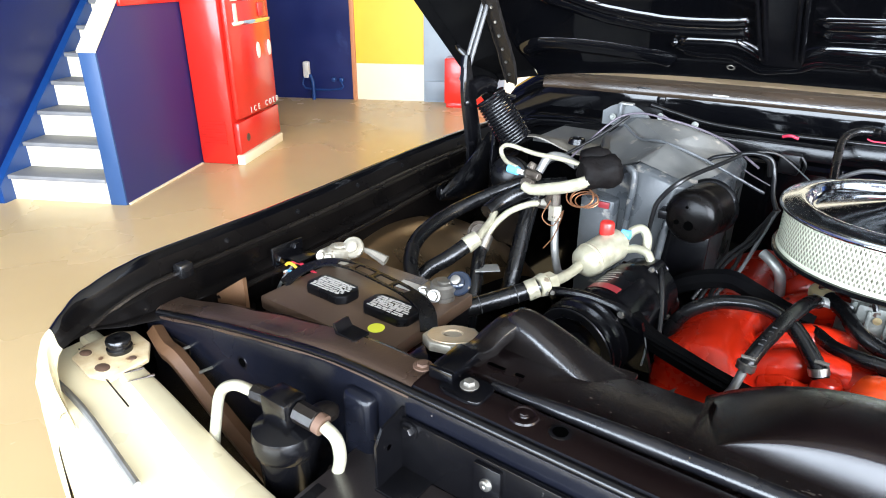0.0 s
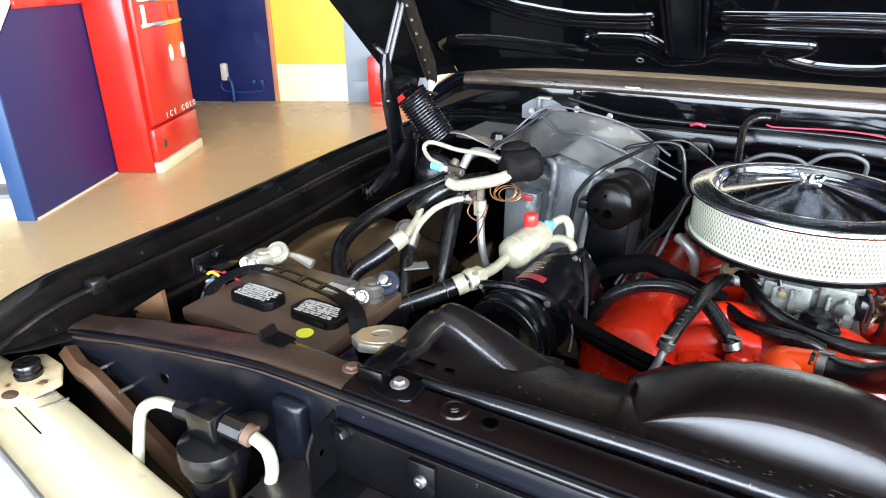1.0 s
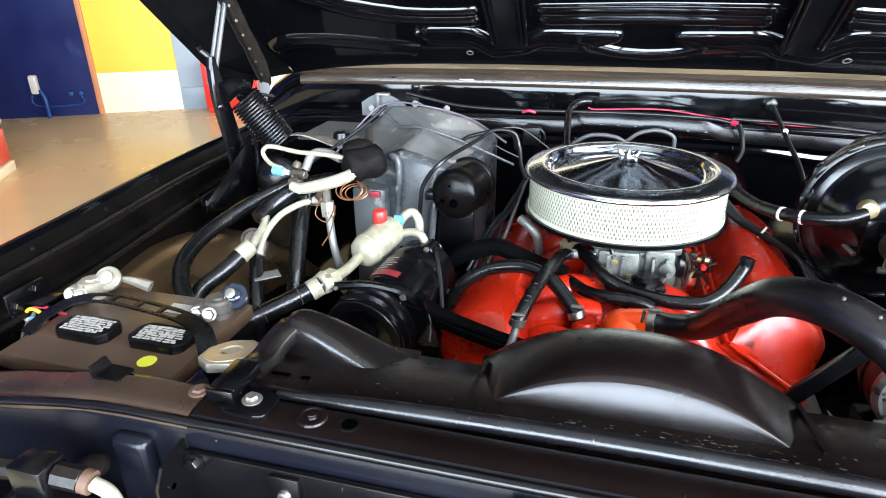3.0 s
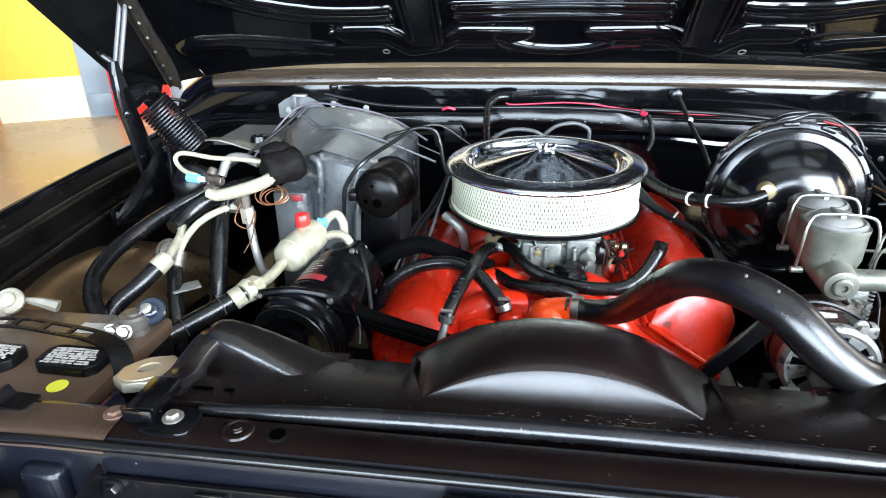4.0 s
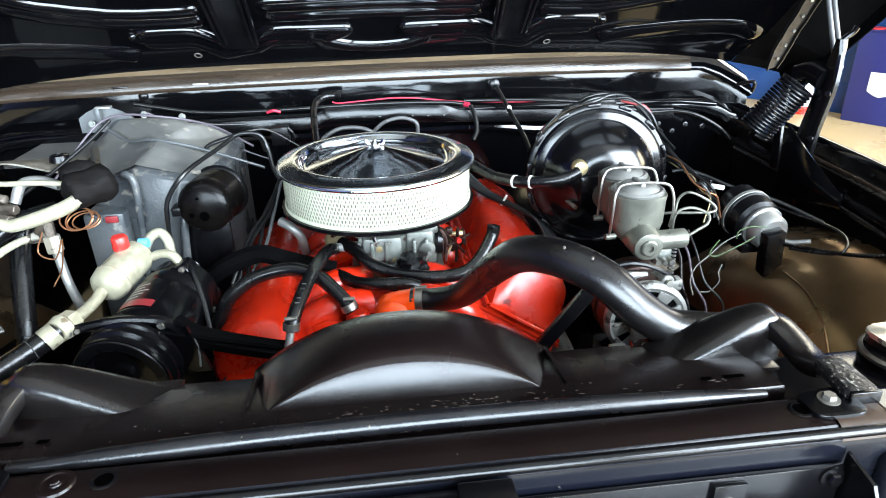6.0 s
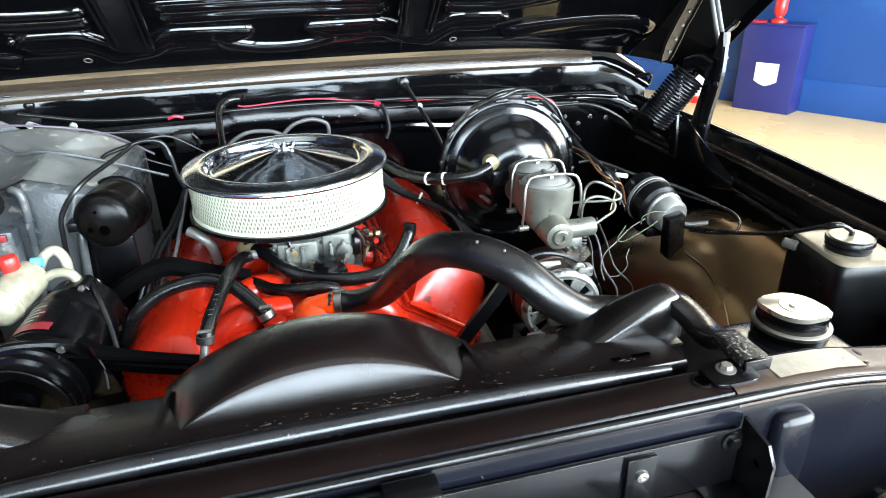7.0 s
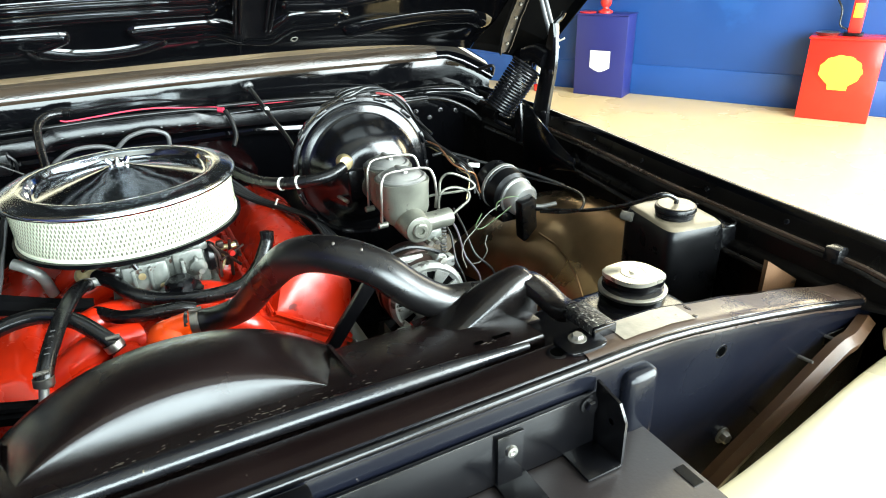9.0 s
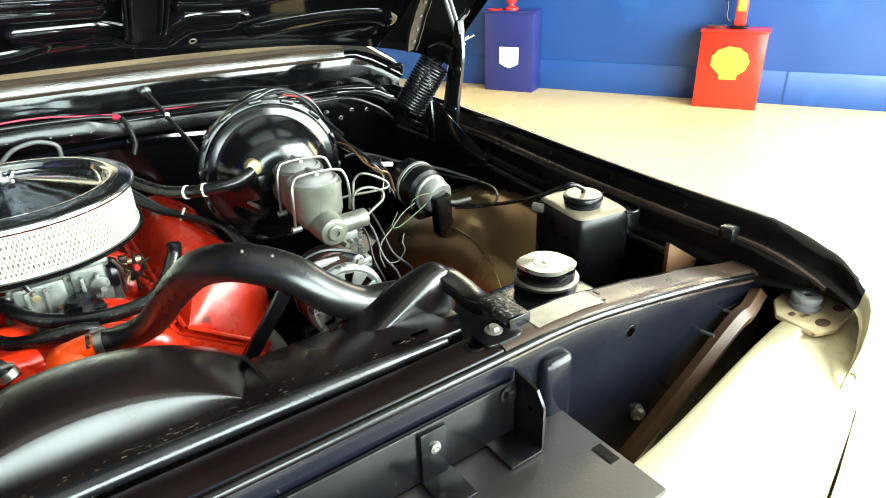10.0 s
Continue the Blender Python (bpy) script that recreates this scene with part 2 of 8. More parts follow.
BLUE_WALL = mat("royal_blue_wall_paint", (0.005, 0.043, 0.175), (0.007, 0.051, 0.20), 0.34, 0.5, scale=2.2, bump=0.12, bscale=90, specks=((0.010, 0.060, 0.215), 0.62, 1.6))
POST_BLUE = mat("faded_blue_paint", (0.020, 0.062, 0.165), (0.026, 0.072, 0.185), 0.4, 0.55, scale=6, bump=0.1, bscale=90)
BACK_BLUE = mat("deep_blue_wall_paint", (0.0035, 0.009, 0.070), (0.006, 0.014, 0.10), 0.3, 0.45, scale=2.2, bump=0.12, bscale=90, specks=((0.018, 0.03, 0.12), 0.66, 2.5))
NAVY_WALL = mat("navy_wall_paint", (0.010, 0.014, 0.105), (0.013, 0.018, 0.125), 0.38, 0.5, scale=2.2, bump=0.12, bscale=90)
YELLOW_WALL = mat("yellow_wall_paint", (0.86, 0.50, 0.035), (0.90, 0.55, 0.04), 0.5, scale=3, bump=0.1, bscale=90)
WHITE_WALL = mat("white_wall_paint", (0.85, 0.76, 0.56), (0.80, 0.71, 0.51), 0.5, scale=3, bump=0.1, bscale=90)
GREY_DOOR = mat("grey_blue_door_paint", (0.22, 0.27, 0.31), (0.27, 0.32, 0.36), 0.4, scale=4, bump=0.05)
TREAD = mat("grey_stair_tread", (0.16, 0.16, 0.165), (0.24, 0.235, 0.23), 0.5, 0.7, scale=8, bump=0.25, bscale=140)
VEND_RED = mat("red_enamel", (0.66, 0.024, 0.014), (0.60, 0.020, 0.012), 0.16, 0.24, scale=3, spec=0.4, coat=0.1)
ORANGE = mat("orange_handrail", (0.55, 0.22, 0.10), (0.6, 0.26, 0.12), 0.4)
SHELF = mat("dusty_brown_black_steel", (0.019, 0.0112, 0.0078), (0.047, 0.029, 0.0195), 0.22, 0.34, scale=11, bump=0.12, bscale=180, specks=((0.12, 0.085, 0.065), 0.70, 60))
ORANGE_PAINT = mat("fresh_orange_paint", (1.0, 0.085, 0.006), (0.95, 0.07, 0.006), 0.2, 0.3, scale=20, bump=0.05, coat=0.2)
HOLE = mat("dark_hole", (0.0006, 0.0006, 0.0006), None, 0.9, spec=0.0)
TYRE = mat("tyre_rubber", (0.02, 0.02, 0.02), (0.03, 0.028, 0.026), 0.6, 0.8, scale=20, bump=0.2)
CEILING = mat("grey_white_ceiling_paint", (0.17, 0.17, 0.165), (0.21, 0.21, 0.20), 0.7, scale=2)

# ---- mesh helpers ----
WHERE = {}


def thing(name, loc, label, category, group="", kind=""):
    ob = new(name)
    ob.location, ob.empty_display_size = loc, 0.05
    WHERE[ob] = Matrix.Translation(loc)
    return tagged(ob, label, category, group, kind)


def finish(name, bm, material, smooth=38):
    me = bpy.data.meshes.new(name)
    bmesh.ops.recalc_face_normals(bm, faces=bm.faces[:])
    bm.to_mesh(me)
    bm.free()
    me.materials.append(material)
    if smooth:
        me.shade_smooth()
        me.set_sharp_from_angle(angle=radians(smooth))
    return new(name, me)


def part(name, bm, material, parent, label="", smooth=38):
    ob = finish(name, bm, material, smooth)
    ob.parent = parent
    ob.matrix_parent_inverse = WHERE.get(parent, Matrix.Identity(4)).inverted()
    if label:
        ob["label"] = label
    return ob


def solo(name, bm, material, label, category, group="", kind="", smooth=38):
    return tagged(finish(name, bm, material, smooth), label, category, group, kind)


def box(x0, x1, y0, y1, z0, z1, bevel=0.0, m=None, seg=2):
    bm = bmesh.new()
    bmesh.ops.create_cube(bm, size=1.0)
    bm.transform(Matrix.Translation(((x0 + x1) / 2, (y0 + y1) / 2, (z0 + z1) / 2)) @ Matrix.Diagonal((x1 - x0, y1 - y0, z1 - z0, 1)))
    if bevel:
        bmesh.ops.bevel(bm, geom=bm.edges[:], offset=bevel, segments=seg, affect="EDGES", profile=0.5)
    if m is not None:
        bm.transform(m)
    return bm


def join(*bms):
    out = bms[0]
    for b in bms[1:]:
        me = bpy.data.meshes.new("tmp")
        b.to_mesh(me)
        b.free()
        out.from_mesh(me)
        bpy.data.meshes.remove(me)
    return out


def axis_matrix(p0, p1):
    p0, p1 = Vector(p0), Vector(p1)
    return Matrix.Translation(p0) @ (p1 - p0).to_track_quat("Z", "Y").to_matrix().to_4x4()


def lathe(profile, m=None, seg=32, close=True):
    """Spin (radius, height) pairs round local z."""
    bm = bmesh.new()
    rings = []
    for r, h in profile:
        if r < 1e-6:
            rings.append([bm.verts.new((0, 0, h))])
        else:
            rings.append([bm.verts.new((r * math.cos(2 * math.pi * k / seg), r * math.sin(2 * math.pi * k / seg), h)) for k in range(seg)])
    for a, b in zip(rings, rings[1:]):
        for k in range(seg):
            j = (k + 1) % seg
            if len(a) == 1 and len(b) > 1:
                bm.faces.new((a[0], b[k], b[j]))
            elif len(b) == 1 and len(a) > 1:
                bm.faces.new((a[k], a[j], b[0]))
            elif len(a) > 1:
                bm.faces.new((a[k], a[j], b[j], b[k]))
    if close:
        for ring in (rings[0], rings[-1]):
            if len(ring) > 2:
                bm.faces.new(ring)
    if m is not None:
        bm.transform(m)
    return bm


def rod(p0, p1, r, r1=None, seg=16, bevel=0.0):
    d = (Vector(p1) - Vector(p0)).length
    r1 = r if r1 is None else r1
    b = bevel
    prof = [(r - b, 0), (r, b), (r1, d - b), (r1 - b, d)] if b else [(r, 0), (r1, d)]
    return lathe(prof, axis_matrix(p0, p1), seg)


def spline(points, n=8):
    """Points on a smooth curve through the given ones."""
    p = [Vector(q) for q in points]
    if len(p) == 2:
        return [p[0].lerp(p[1], k / n) for k in range(n + 1)]
    p = [2 * p[0] - p[1]] + p + [2 * p[-1] - p[-2]]
    out = []
    for i in range(1, len(p) - 2):
        a, b, c, d = p[i - 1 : i + 3]
        for k in range(n):
            t = k / n
            out.append(0.5 * (2 * b + (c - a) * t + (2 * a - 5 * b + 4 * c - d) * t * t + (3 * b - a - 3 * c + d) * t ** 3))
    out.append(p[-2])
    return out


def tube(points, r, n=6, seg=12, rib=0.0, cap=True):
    """A hose or wire along a smooth curve. r: one radius or one for each point; rib: depth of corrugation."""
    pts = spline(points, n)
    if isinstance(r, (list, tuple)):
        rs = []
        for i in range(len(pts)):
            f = i / n
            k = min(int(f), len(r) - 2)
            rs.append(r[k] + (r[k + 1] - r[k]) * min(1.0, f - k))
    else:
        rs = [r] * len(pts)
    if rib:
        rs = [q * (1 - rib * (i % 2)) for i, q in enumerate(rs)]
    bm = bmesh.new()
    rings, side = [], None
    for i, p in enumerate(pts):
        t = (pts[min(i + 1, len(pts) - 1)] - pts[max(i - 1, 0)]).normalized()
        if side is None:
            side = t.orthogonal().normalized()
        side = (side - t * side.dot(t)).normalized()
        up = t.cross(side)
        rings.append([bm.verts.new(p + rs[i] * (math.cos(2 * math.pi * k / seg) * side + math.sin(2 * math.pi * k / seg) * up)) for k in range(seg)])
    for a, b in zip(rings, rings[1:]):
        for k in range(seg):
            j = (k + 1) % seg
            bm.faces.new((a[k], a[j], b[j], b[k]))
    if cap:
        bm.faces.new(rings[0])
        bm.faces.new(rings[-1])
    return bm


def sheet(f, us, vs, thick=0.0):
    """A panel over the grid us x vs; f(u, v) gives the place. thick: second skin along -normal."""
    bm = bmesh.new()
    g = [[bm.verts.new(f(u, v)) for v in vs] for u in us]
    for i in range(len(us) - 1):
        for j in range(len(vs) - 1):
            bm.faces.new((g[i][j], g[i + 1][j], g[i + 1][j + 1], g[i][j + 1]))
    if thick:
        bm.normal_update()
        back = [[bm.verts.new(v.co - v.normal * thick) for v in row] for row in g]
        for i in range(len(us) - 1):
            for j in range(len(vs) - 1):
                bm.faces.new((back[i][j + 1], back[i + 1][j + 1], back[i + 1][j], back[i][j]))
        nu, nv = len(us) - 1, len(vs) - 1
        for i in range(nu):
            bm.faces.new((g[i][0], back[i][0], back[i + 1][0], g[i + 1][0]))
            bm.faces.new((g[i + 1][nv], back[i + 1][nv], back[i][nv], g[i][nv]))
        for j in range(nv):
            bm.faces.new((g[0][j + 1], back[0][j + 1], back[0][j], g[0][j]))
            bm.faces.new((g[nu][j], back[nu][j], back[nu][j + 1], g[nu][j + 1]))
    return bm


def loft(sections, close=False):
    """Faces between rows of points; the ends are capped when close is set."""
    bm = bmesh.new()
    rows = [[bm.verts.new(p) for p in s] for s in sections]
    for a, b in zip(rows, rows[1:]):
        m = len(a)
        for k in range(m if close else m - 1):
            j = (k + 1) % m
            bm.faces.new((a[k], a[j], b[j], b[k]))
    if close:
        bm.faces.new(rows[0])
        bm.faces.new(rows[-1])
    return bm


def prism(poly, depth, m=None, bevel=0.0):
    """Extrude an outline in local xy by depth along z."""
    bm = bmesh.new()
    lo = [bm.verts.new((x, y, 0)) for x, y in poly]
    hi = [bm.verts.new((x, y, depth)) for x, y in poly]
    bm.faces.new(lo[::-1])
    bm.faces.new(hi)
    for k in range(len(poly)):
        j = (k + 1) % len(poly)
        bm.faces.new((lo[k], lo[j], hi[j], hi[k]))
    if bevel:
        bmesh.ops.bevel(bm, geom=bm.edges[:], offset=bevel, segments=2, affect="EDGES", profile=0.5)
    if m is not None:
        bm.transform(m)
    return bm


def steps(a, b, n):
    return [a + (b - a) * k / n for k in range(n + 1)]


def lerp_table(table, v):
    for (a, p), (b, q) in zip(table, table[1:]):
        if v <= b:
            f = max(0.0, (v - a) / (b - a))
            f = f * f * (3 - 2 * f) * 0.5 + f * 0.5
            return p + (q - p) * f
    return table[-1][1]


def hexbolt(p, r=0.008, h=0.006, axis=(0, 0, 1), washer=0.0):
    m = axis_matrix(p, Vector(p) + Vector(axis))
    bm = lathe([(r * 0.92, 0), (r, 0.001), (r, h - 0.0015), (r * 0.85, h), (0, h)], m, 6)
    if washer:
        bm = join(bm, lathe([(washer, -0.0005), (washer, 0.0012), (r * 0.9, 0.0016)], m, 20))
    return bm


# ---- the hall ----
def rbox(u0, u1, v0, v1, z0, z1, bevel=0.0):
    return box(u0, u1, v0, v1, z0, z1, bevel, RM)


solo("floor", rbox(-7.5, 6.35, -4.1, 10.5, -0.1, 0.0), FLOOR, "polished tan concrete showroom floor", "floor", kind="structure")
solo("ceiling", rbox(-7.7, 6.6, -4.3, 10.7, 5.0, 5.1), CEILING, "plain pale grey hall ceiling", "ceiling", kind="structure")
wr = thing("wall_east", room_pt(6.45, 3, 0), "royal blue painted hall wall", "wall", kind="structure")
part("wall_panel", rbox(6.35, 6.55, -1.45, 10.5, 0, 2.8), BLUE_WALL, wr)
part("wall_panel", rbox(6.35, 6.55, -1.0, 4.0, 4.5, 5.0), BLUE_WALL, wr)
part("wall_panel", rbox(6.35, 6.55, -1.45, -1.0, 2.8, 5.0), BLUE_WALL, wr)
part("wall_panel", rbox(6.35, 6.55, 4.0, 10.5, 2.8, 5.0), BLUE_WALL, wr)
part("wall_panel", rbox(6.35, 6.55, -4.1, -3.75, 0, 5.0), BLUE_WALL, wr)
part("wall_panel", rbox(6.35, 6.55, -3.75, -1.45, 0, 0.4), BLUE_WALL, wr)
part("wall_panel", rbox(6.35, 6.55, -3.75, -1.45, 3.4, 5.0), BLUE_WALL, wr)
part("wall_base_panel", rbox(6.335, 6.35, -1.45, 10.5, 0.0, 0.30, 0.004), BLUE_WALL, wr)
part("wall_joint", rbox(6.330, 6.335, -0.52, -0.505, 0.02, 0.3), BLUE_WALL, wr)
# unseen wall, opened for the added lights, dark to keep reflections black
ws = thing("wall_south", room_pt(0, -4.2, 0), "unseen navy hall wall with openings for the added lights", "wall", kind="structure")
part("wall_panel", rbox(-7.5, -6.3, -4.3, -4.1, 0, 5.0), NAVY_WALL, ws)
part("wall_panel", rbox(5.4, 6.55, -4.3, -4.1, 0, 5.0), NAVY_WALL, ws)
part("wall_panel", rbox(-6.3, 5.4, -4.3, -4.1, 0, 0.4), NAVY_WALL, ws)
part("wall_panel", rbox(-6.3, -0.3, -4.3, -4.1, 3.4, 5.0), NAVY_WALL, ws)
part("wall_panel", rbox(-0.3, 5.4, -4.3, -4.1, 4.5, 5.0), NAVY_WALL, ws)
solo("wall_west", rbox(-7.7, -7.5, -4.3, 10.5, 0, 5.0), NAVY_WALL, "navy blue painted hall wall", "wall", kind="structure")
wn_ = thing("wall_north", room_pt(-2, 7.5, 0), "painted back wall in blue, yellow and white", "wall", kind="structure")
part("blue_wall_panel", rbox(-7.5, -2.49, 7.42, 7.62, 0, 5.0), BACK_BLUE, wn_)
part("yellow_wall_panel", rbox(-2.44, -1.59, 7.45, 7.62, 0.44, 5.0), YELLOW_WALL, wn_)
part("white_wall_panel", rbox(-2.44, -1.59, 7.444, 7.62, 0, 0.44), WHITE_WALL, wn_)
part("door_jamb", rbox(-2.49, -2.44, 7.405, 7.62, 0, 5.0, 0.004), ORANGE, wn_)
part("grey_wall_panel", rbox(-1.59, -0.6, 7.42, 7.62, 0, 5.0), GREY_DOOR, wn_)
part("grey_base_panel", rbox(-1.57, -1.2, 7.40, 7.42, 0.02, 0.25, 0.004), GREY_DOOR, wn_)
part("white_wall_panel", rbox(-0.6, 6.35, 7.42, 7.62, 0, 5.0), WHITE_WALL, wn_)

# stairs along the west side
st = thing("staircase", room_pt(-3.4, 3.4, 0), "blue staircase with white risers and grey treads", "staircase", kind="structure")
RISE, RUN = 0.1795, 0.2025
for k in range(9):
    v0, z0 = 3.374 + k * RUN, k * RISE
    part("riser", rbox(-3.80, -3.07, v0, v0 + 0.02, z0, z0 + RISE - 0.030), WHITE_WALL, st)
    part("tread", rbox(-3.835, -3.07, v0 - 0.025, v0 + RUN + 0.015, z0 + RISE - 0.030, z0 + RISE, 0.006), TREAD, st)
# side wall with a rising capped edge
def vz(poly, u0, u1):
    return prism(poly, u1 - u0, RM @ Matrix.Translation((u0, 0, 0)) @ Matrix(((0, 0, 1, 0), (1, 0, 0, 0), (0, 1, 0, 0), (0, 0, 0, 1))))


part("side_wall", vz([(3.37, 0), (5.6, 0), (5.6, 3.08), (3.37, 1.0)], -2.99, -2.95), NAVY_WALL, st)
part("end_post", rbox(-3.07, -2.952, 3.355, 3.40, 0, 1.0, 0.004), POST_BLUE, st)
part("white_cap", vz([(3.352, 1.0), (5.6, 3.10), (5.6, 3.125), (3.352, 1.015)], -3.075, -2.946), WHITE_WALL, st)
part("inner_side_wall", vz([(3.40, 0), (5.6, 0), (5.6, 3.07), (3.40, 1.02)], -3.07, -2.99), BLUE_WALL, st)
part("stair_wall", rbox(-4.0, -3.86, 3.0, 5.6, 0, 5.0), BACK_BLUE, st)
part("skirting", vz([(3.27, 0), (3.40, 0), (5.5, 1.70), (5.5, 2.08), (3.334, 0.185), (3.27, 0.12)], -3.86, -3.80), BLUE_WALL, st)
part("red_ledge", rbox(-2.95, -2.925, 3.66, 4.398, 1.257, 1.31, 0.004), VEND_RED, st, "red ledge along the stair wall")
solo("skirting_line", rbox(-2.95, -2.938, 3.38, 4.4, 0, 0.012), WHITE_WALL, "thin pale line along the foot of the stair wall", "skirting", kind="structure")

# drink vending machine
vm = thing("vending_machine", room_pt(-2.75, 4.8, 0), "tall red enamel ice cold drink vending machine", "vending machine")
part("cabinet", rbox(-2.948, -2.64, 4.40, 5.26, 0.0, 1.95, 0.025), VEND_RED, vm)
part("door", rbox(-2.64, -2.585, 4.43, 5.24, 0.36, 1.93, 0.03), VEND_RED, vm)
part("lower_panel", rbox(-2.64, -2.59, 4.41, 5.25, 0.085, 0.345, 0.012), VEND_RED, vm)
part("kick_plate", rbox(-2.64, -2.575, 4.41, 5.25, 0.0, 0.08, 0.006), WHITE_WALL, vm, "white kick plate")
for z in (1.075, 1.255):
    part("chrome_trim", rbox(-2.59, -2.572, 4.5, 5.22, z, z + 0.035, 0.008), CHROME, vm, "chrome strip")
part("coin_panel", rbox(-2.59, -2.574, 5.0, 5.14, 1.12, 1.235, 0.01), RED_PLASTIC, vm)
part("coin_plate", rbox(-2.585, -2.57, 4.53, 4.58, 1.10, 1.24, 0.006), WHITE_PLASTIC, vm)
for v in (4.93, 5.16):
    part("oval_knob", lathe([(0.0, 0.012), (0.02, 0.012), (0.035, 0.006), (0.037, 0)], RM @ Matrix.Translation((-2.585, v, 0.86)) @ Matrix(((0, 0, 1, 0), (1, 0, 0, 0), (0, 1.8, 0, 0), (0, 0, 0, 1))), 20), WHITE_PLASTIC, vm, "white oval handle plate")
for k in range(9):
    part("vent_slat", rbox(-2.90, -2.70, 4.392, 4.402, 0.17 + k * 0.022, 0.182 + k * 0.022), VEND_RED, vm)
part("dent", lathe([(0.0, 0.004), (0.03, 0.003), (0.034, 0)], RM @ Matrix.Translation((-2.59, 4.56, 0.2)) @ Matrix(((0, 0, 1, 0), (1, 0, 0, 0), (0, 1, 0, 0), (0, 0, 0, 1))), 16), RUST, vm, "brown worn dent")


def text_mesh(body, size, m, thick=0.002):
    cu = bpy.data.curves.new("lettering", "FONT")
    cu.body, cu.size, cu.extrude, cu.align_x = body, size, thick, "CENTER"
    tmp = bpy.data.objects.new("lettering", cu)
    scene.collection.objects.link(tmp)
    me = bpy.data.meshes.new_from_object(tmp.evaluated_get(bpy.context.evaluated_depsgraph_get()))
    bpy.data.objects.remove(tmp)
    bm = bmesh.new()
    bm.from_mesh(me)
    bpy.data.meshes.remove(me)
    bm.transform(m)
    return bm


FACE_E = Matrix(((0, 0, 1, 0), (1, 0, 0, 0), (0, 1, 0, 0), (0, 0, 0, 1)))
for k, ch in enumerate("ICE COLD"):
    if ch != " ":
        part("letter", text_mesh(ch, 0.068, RM @ Matrix.Translation((-2.583, 4.66 + k * 0.08, 0.385)) @ FACE_E), WHITE_PLASTIC, vm, "white raised letter", smooth=0)

# standpipe and tap on the back wall
vp = thing("wall_valve", room_pt(-3.0, 7.38, 0), "blue painted wall pipe with a pale valve", "pipe valve")
P = lambda u, v, z: tuple(room_pt(u, v, z))
part("standpipe", tube([P(-2.98, 7.34, 0), P(-2.98, 7.34, 0.2), P(-3.02, 7.36, 0.3)], 0.022), BLUE_WALL, vp)
part("valve_body", rbox(-3.10, -3.02, 7.33, 7.41, 0.26, 0.46, 0.02), WHITE_PLASTIC, vp, "pale valve box")
part("feed_pipe", tube([P(-3.10, 7.39, 0.3), P(-3.10, 7.39, 0.13), P(-2.64, 7.39, 0.13), P(-2.64, 7.39, 0.24)], 0.011, n=3), BLUE_WALL, vp)
for u in (-2.72, -2.62):
    part("tap", rbox(u - 0.025, u + 0.025, 7.35, 7.41, 0.22, 0.27, 0.01), BLUE_WALL, vp)


def plinth(u0, u1, v0, v1, h, material, label):
    t = thing("plinth", room_pt((u0 + u1) / 2, (v0 + v1) / 2, 0), label, "plinth", "plinths along the wall")
    part("plinth_body", rbox(u0, u1, v0, v1, 0, h - 0.016, 0.006), material, t)
    part("plinth_top", rbox(u0 - 0.012, u1, v0 - 0.012, v1 + 0.012, h - 0.016, h, 0.004), material, t)
    return t


rp = plinth(6.02, 6.33, -0.30, 0.235, 0.675, VEND_RED, "bright red painted display plinth with a yellow scallop shell")
bp_ = plinth(6.09, 6.33, 1.82, 2.35, 0.80, NAVY_WALL, "dark blue painted display plinth with a white shield")
FACE_W = Matrix(((0, 0, -1, 0), (-1, 0, 0, 0), (0, 1, 0, 0), (0, 0, 0, 1)))
shell = [(0.155 * math.cos(a) * (1 + 0.03 * math.cos(11 * a)), 0.03 + 0.125 * math.sin(a) * (1 + 0.03 * math.cos(11 * a))) for a in [math.radians(-35 + k * 250 / 40) for k in range(41)]]
shell += [(-0.075, -0.085), (-0.07, -0.125), (0.07, -0.125), (0.075, -0.085)]
part("shell_emblem", prism(shell, 0.003, RM @ Matrix.Translation((6.017, -0.03, 0.385)) @ FACE_W), YELLOW_WALL, rp, "yellow scallop shell", smooth=0)
shield = [(-0.105, 0.105), (0.105, 0.105), (0.105, -0.06), (0.05, -0.09), (0, -0.105), (-0.05, -0.09), (-0.105, -0.06)]
part("shield_emblem", prism(shield, 0.003, RM @ Matrix.Translation((6.087, 2.08, 0.345)) @ FACE_W), WHITE_PLASTIC, bp_, "white shield", smooth=0)

# things on the plinths
sc = thing("model_pump", room_pt(6.2, 2.1, 0.80), "small red toy fuel pump on the blue plinth", "ornament")
part("pump_base", lathe([(0.07, 0), (0.07, 0.02), (0.03, 0.04), (0.03, 0.06)], Matrix.Translation(room_pt(6.2, 2.1, 0.80))), RED_PLASTIC, sc)
part("pump_body", lathe([(0.04, 0.06), (0.055, 0.09), (0.055, 0.2), (0.04, 0.22), (0.06, 0.27), (0.0, 0.33)], Matrix.Translation(room_pt(6.2, 2.1, 0.80))), RED_PLASTIC, sc)
rc = thing("red_tray", room_pt(6.15, 2.28, 0.80), "flat red tray on the blue plinth", "tray")
part("tray", lathe([(0.0, 0), (0.08, 0), (0.085, 0.012), (0.07, 0.012), (0.0, 0.006)], Matrix.Translation(room_pt(6.17, 2.27, 0.80))), RED_PLASTIC, rc)
pg = thing("model_pump", room_pt(6.2, -0.05, 0.675), "small red and yellow toy fuel pump with a black hose", "ornament")
part("pump_base", rbox(6.13, 6.27, -0.12, 0.02, 0.675, 0.70, 0.006), PLASTIC, pg)
part("pump_body", rbox(6.16, 6.24, -0.10, -0.005, 0.70, 1.02, 0.01), RED_PLASTIC, pg)
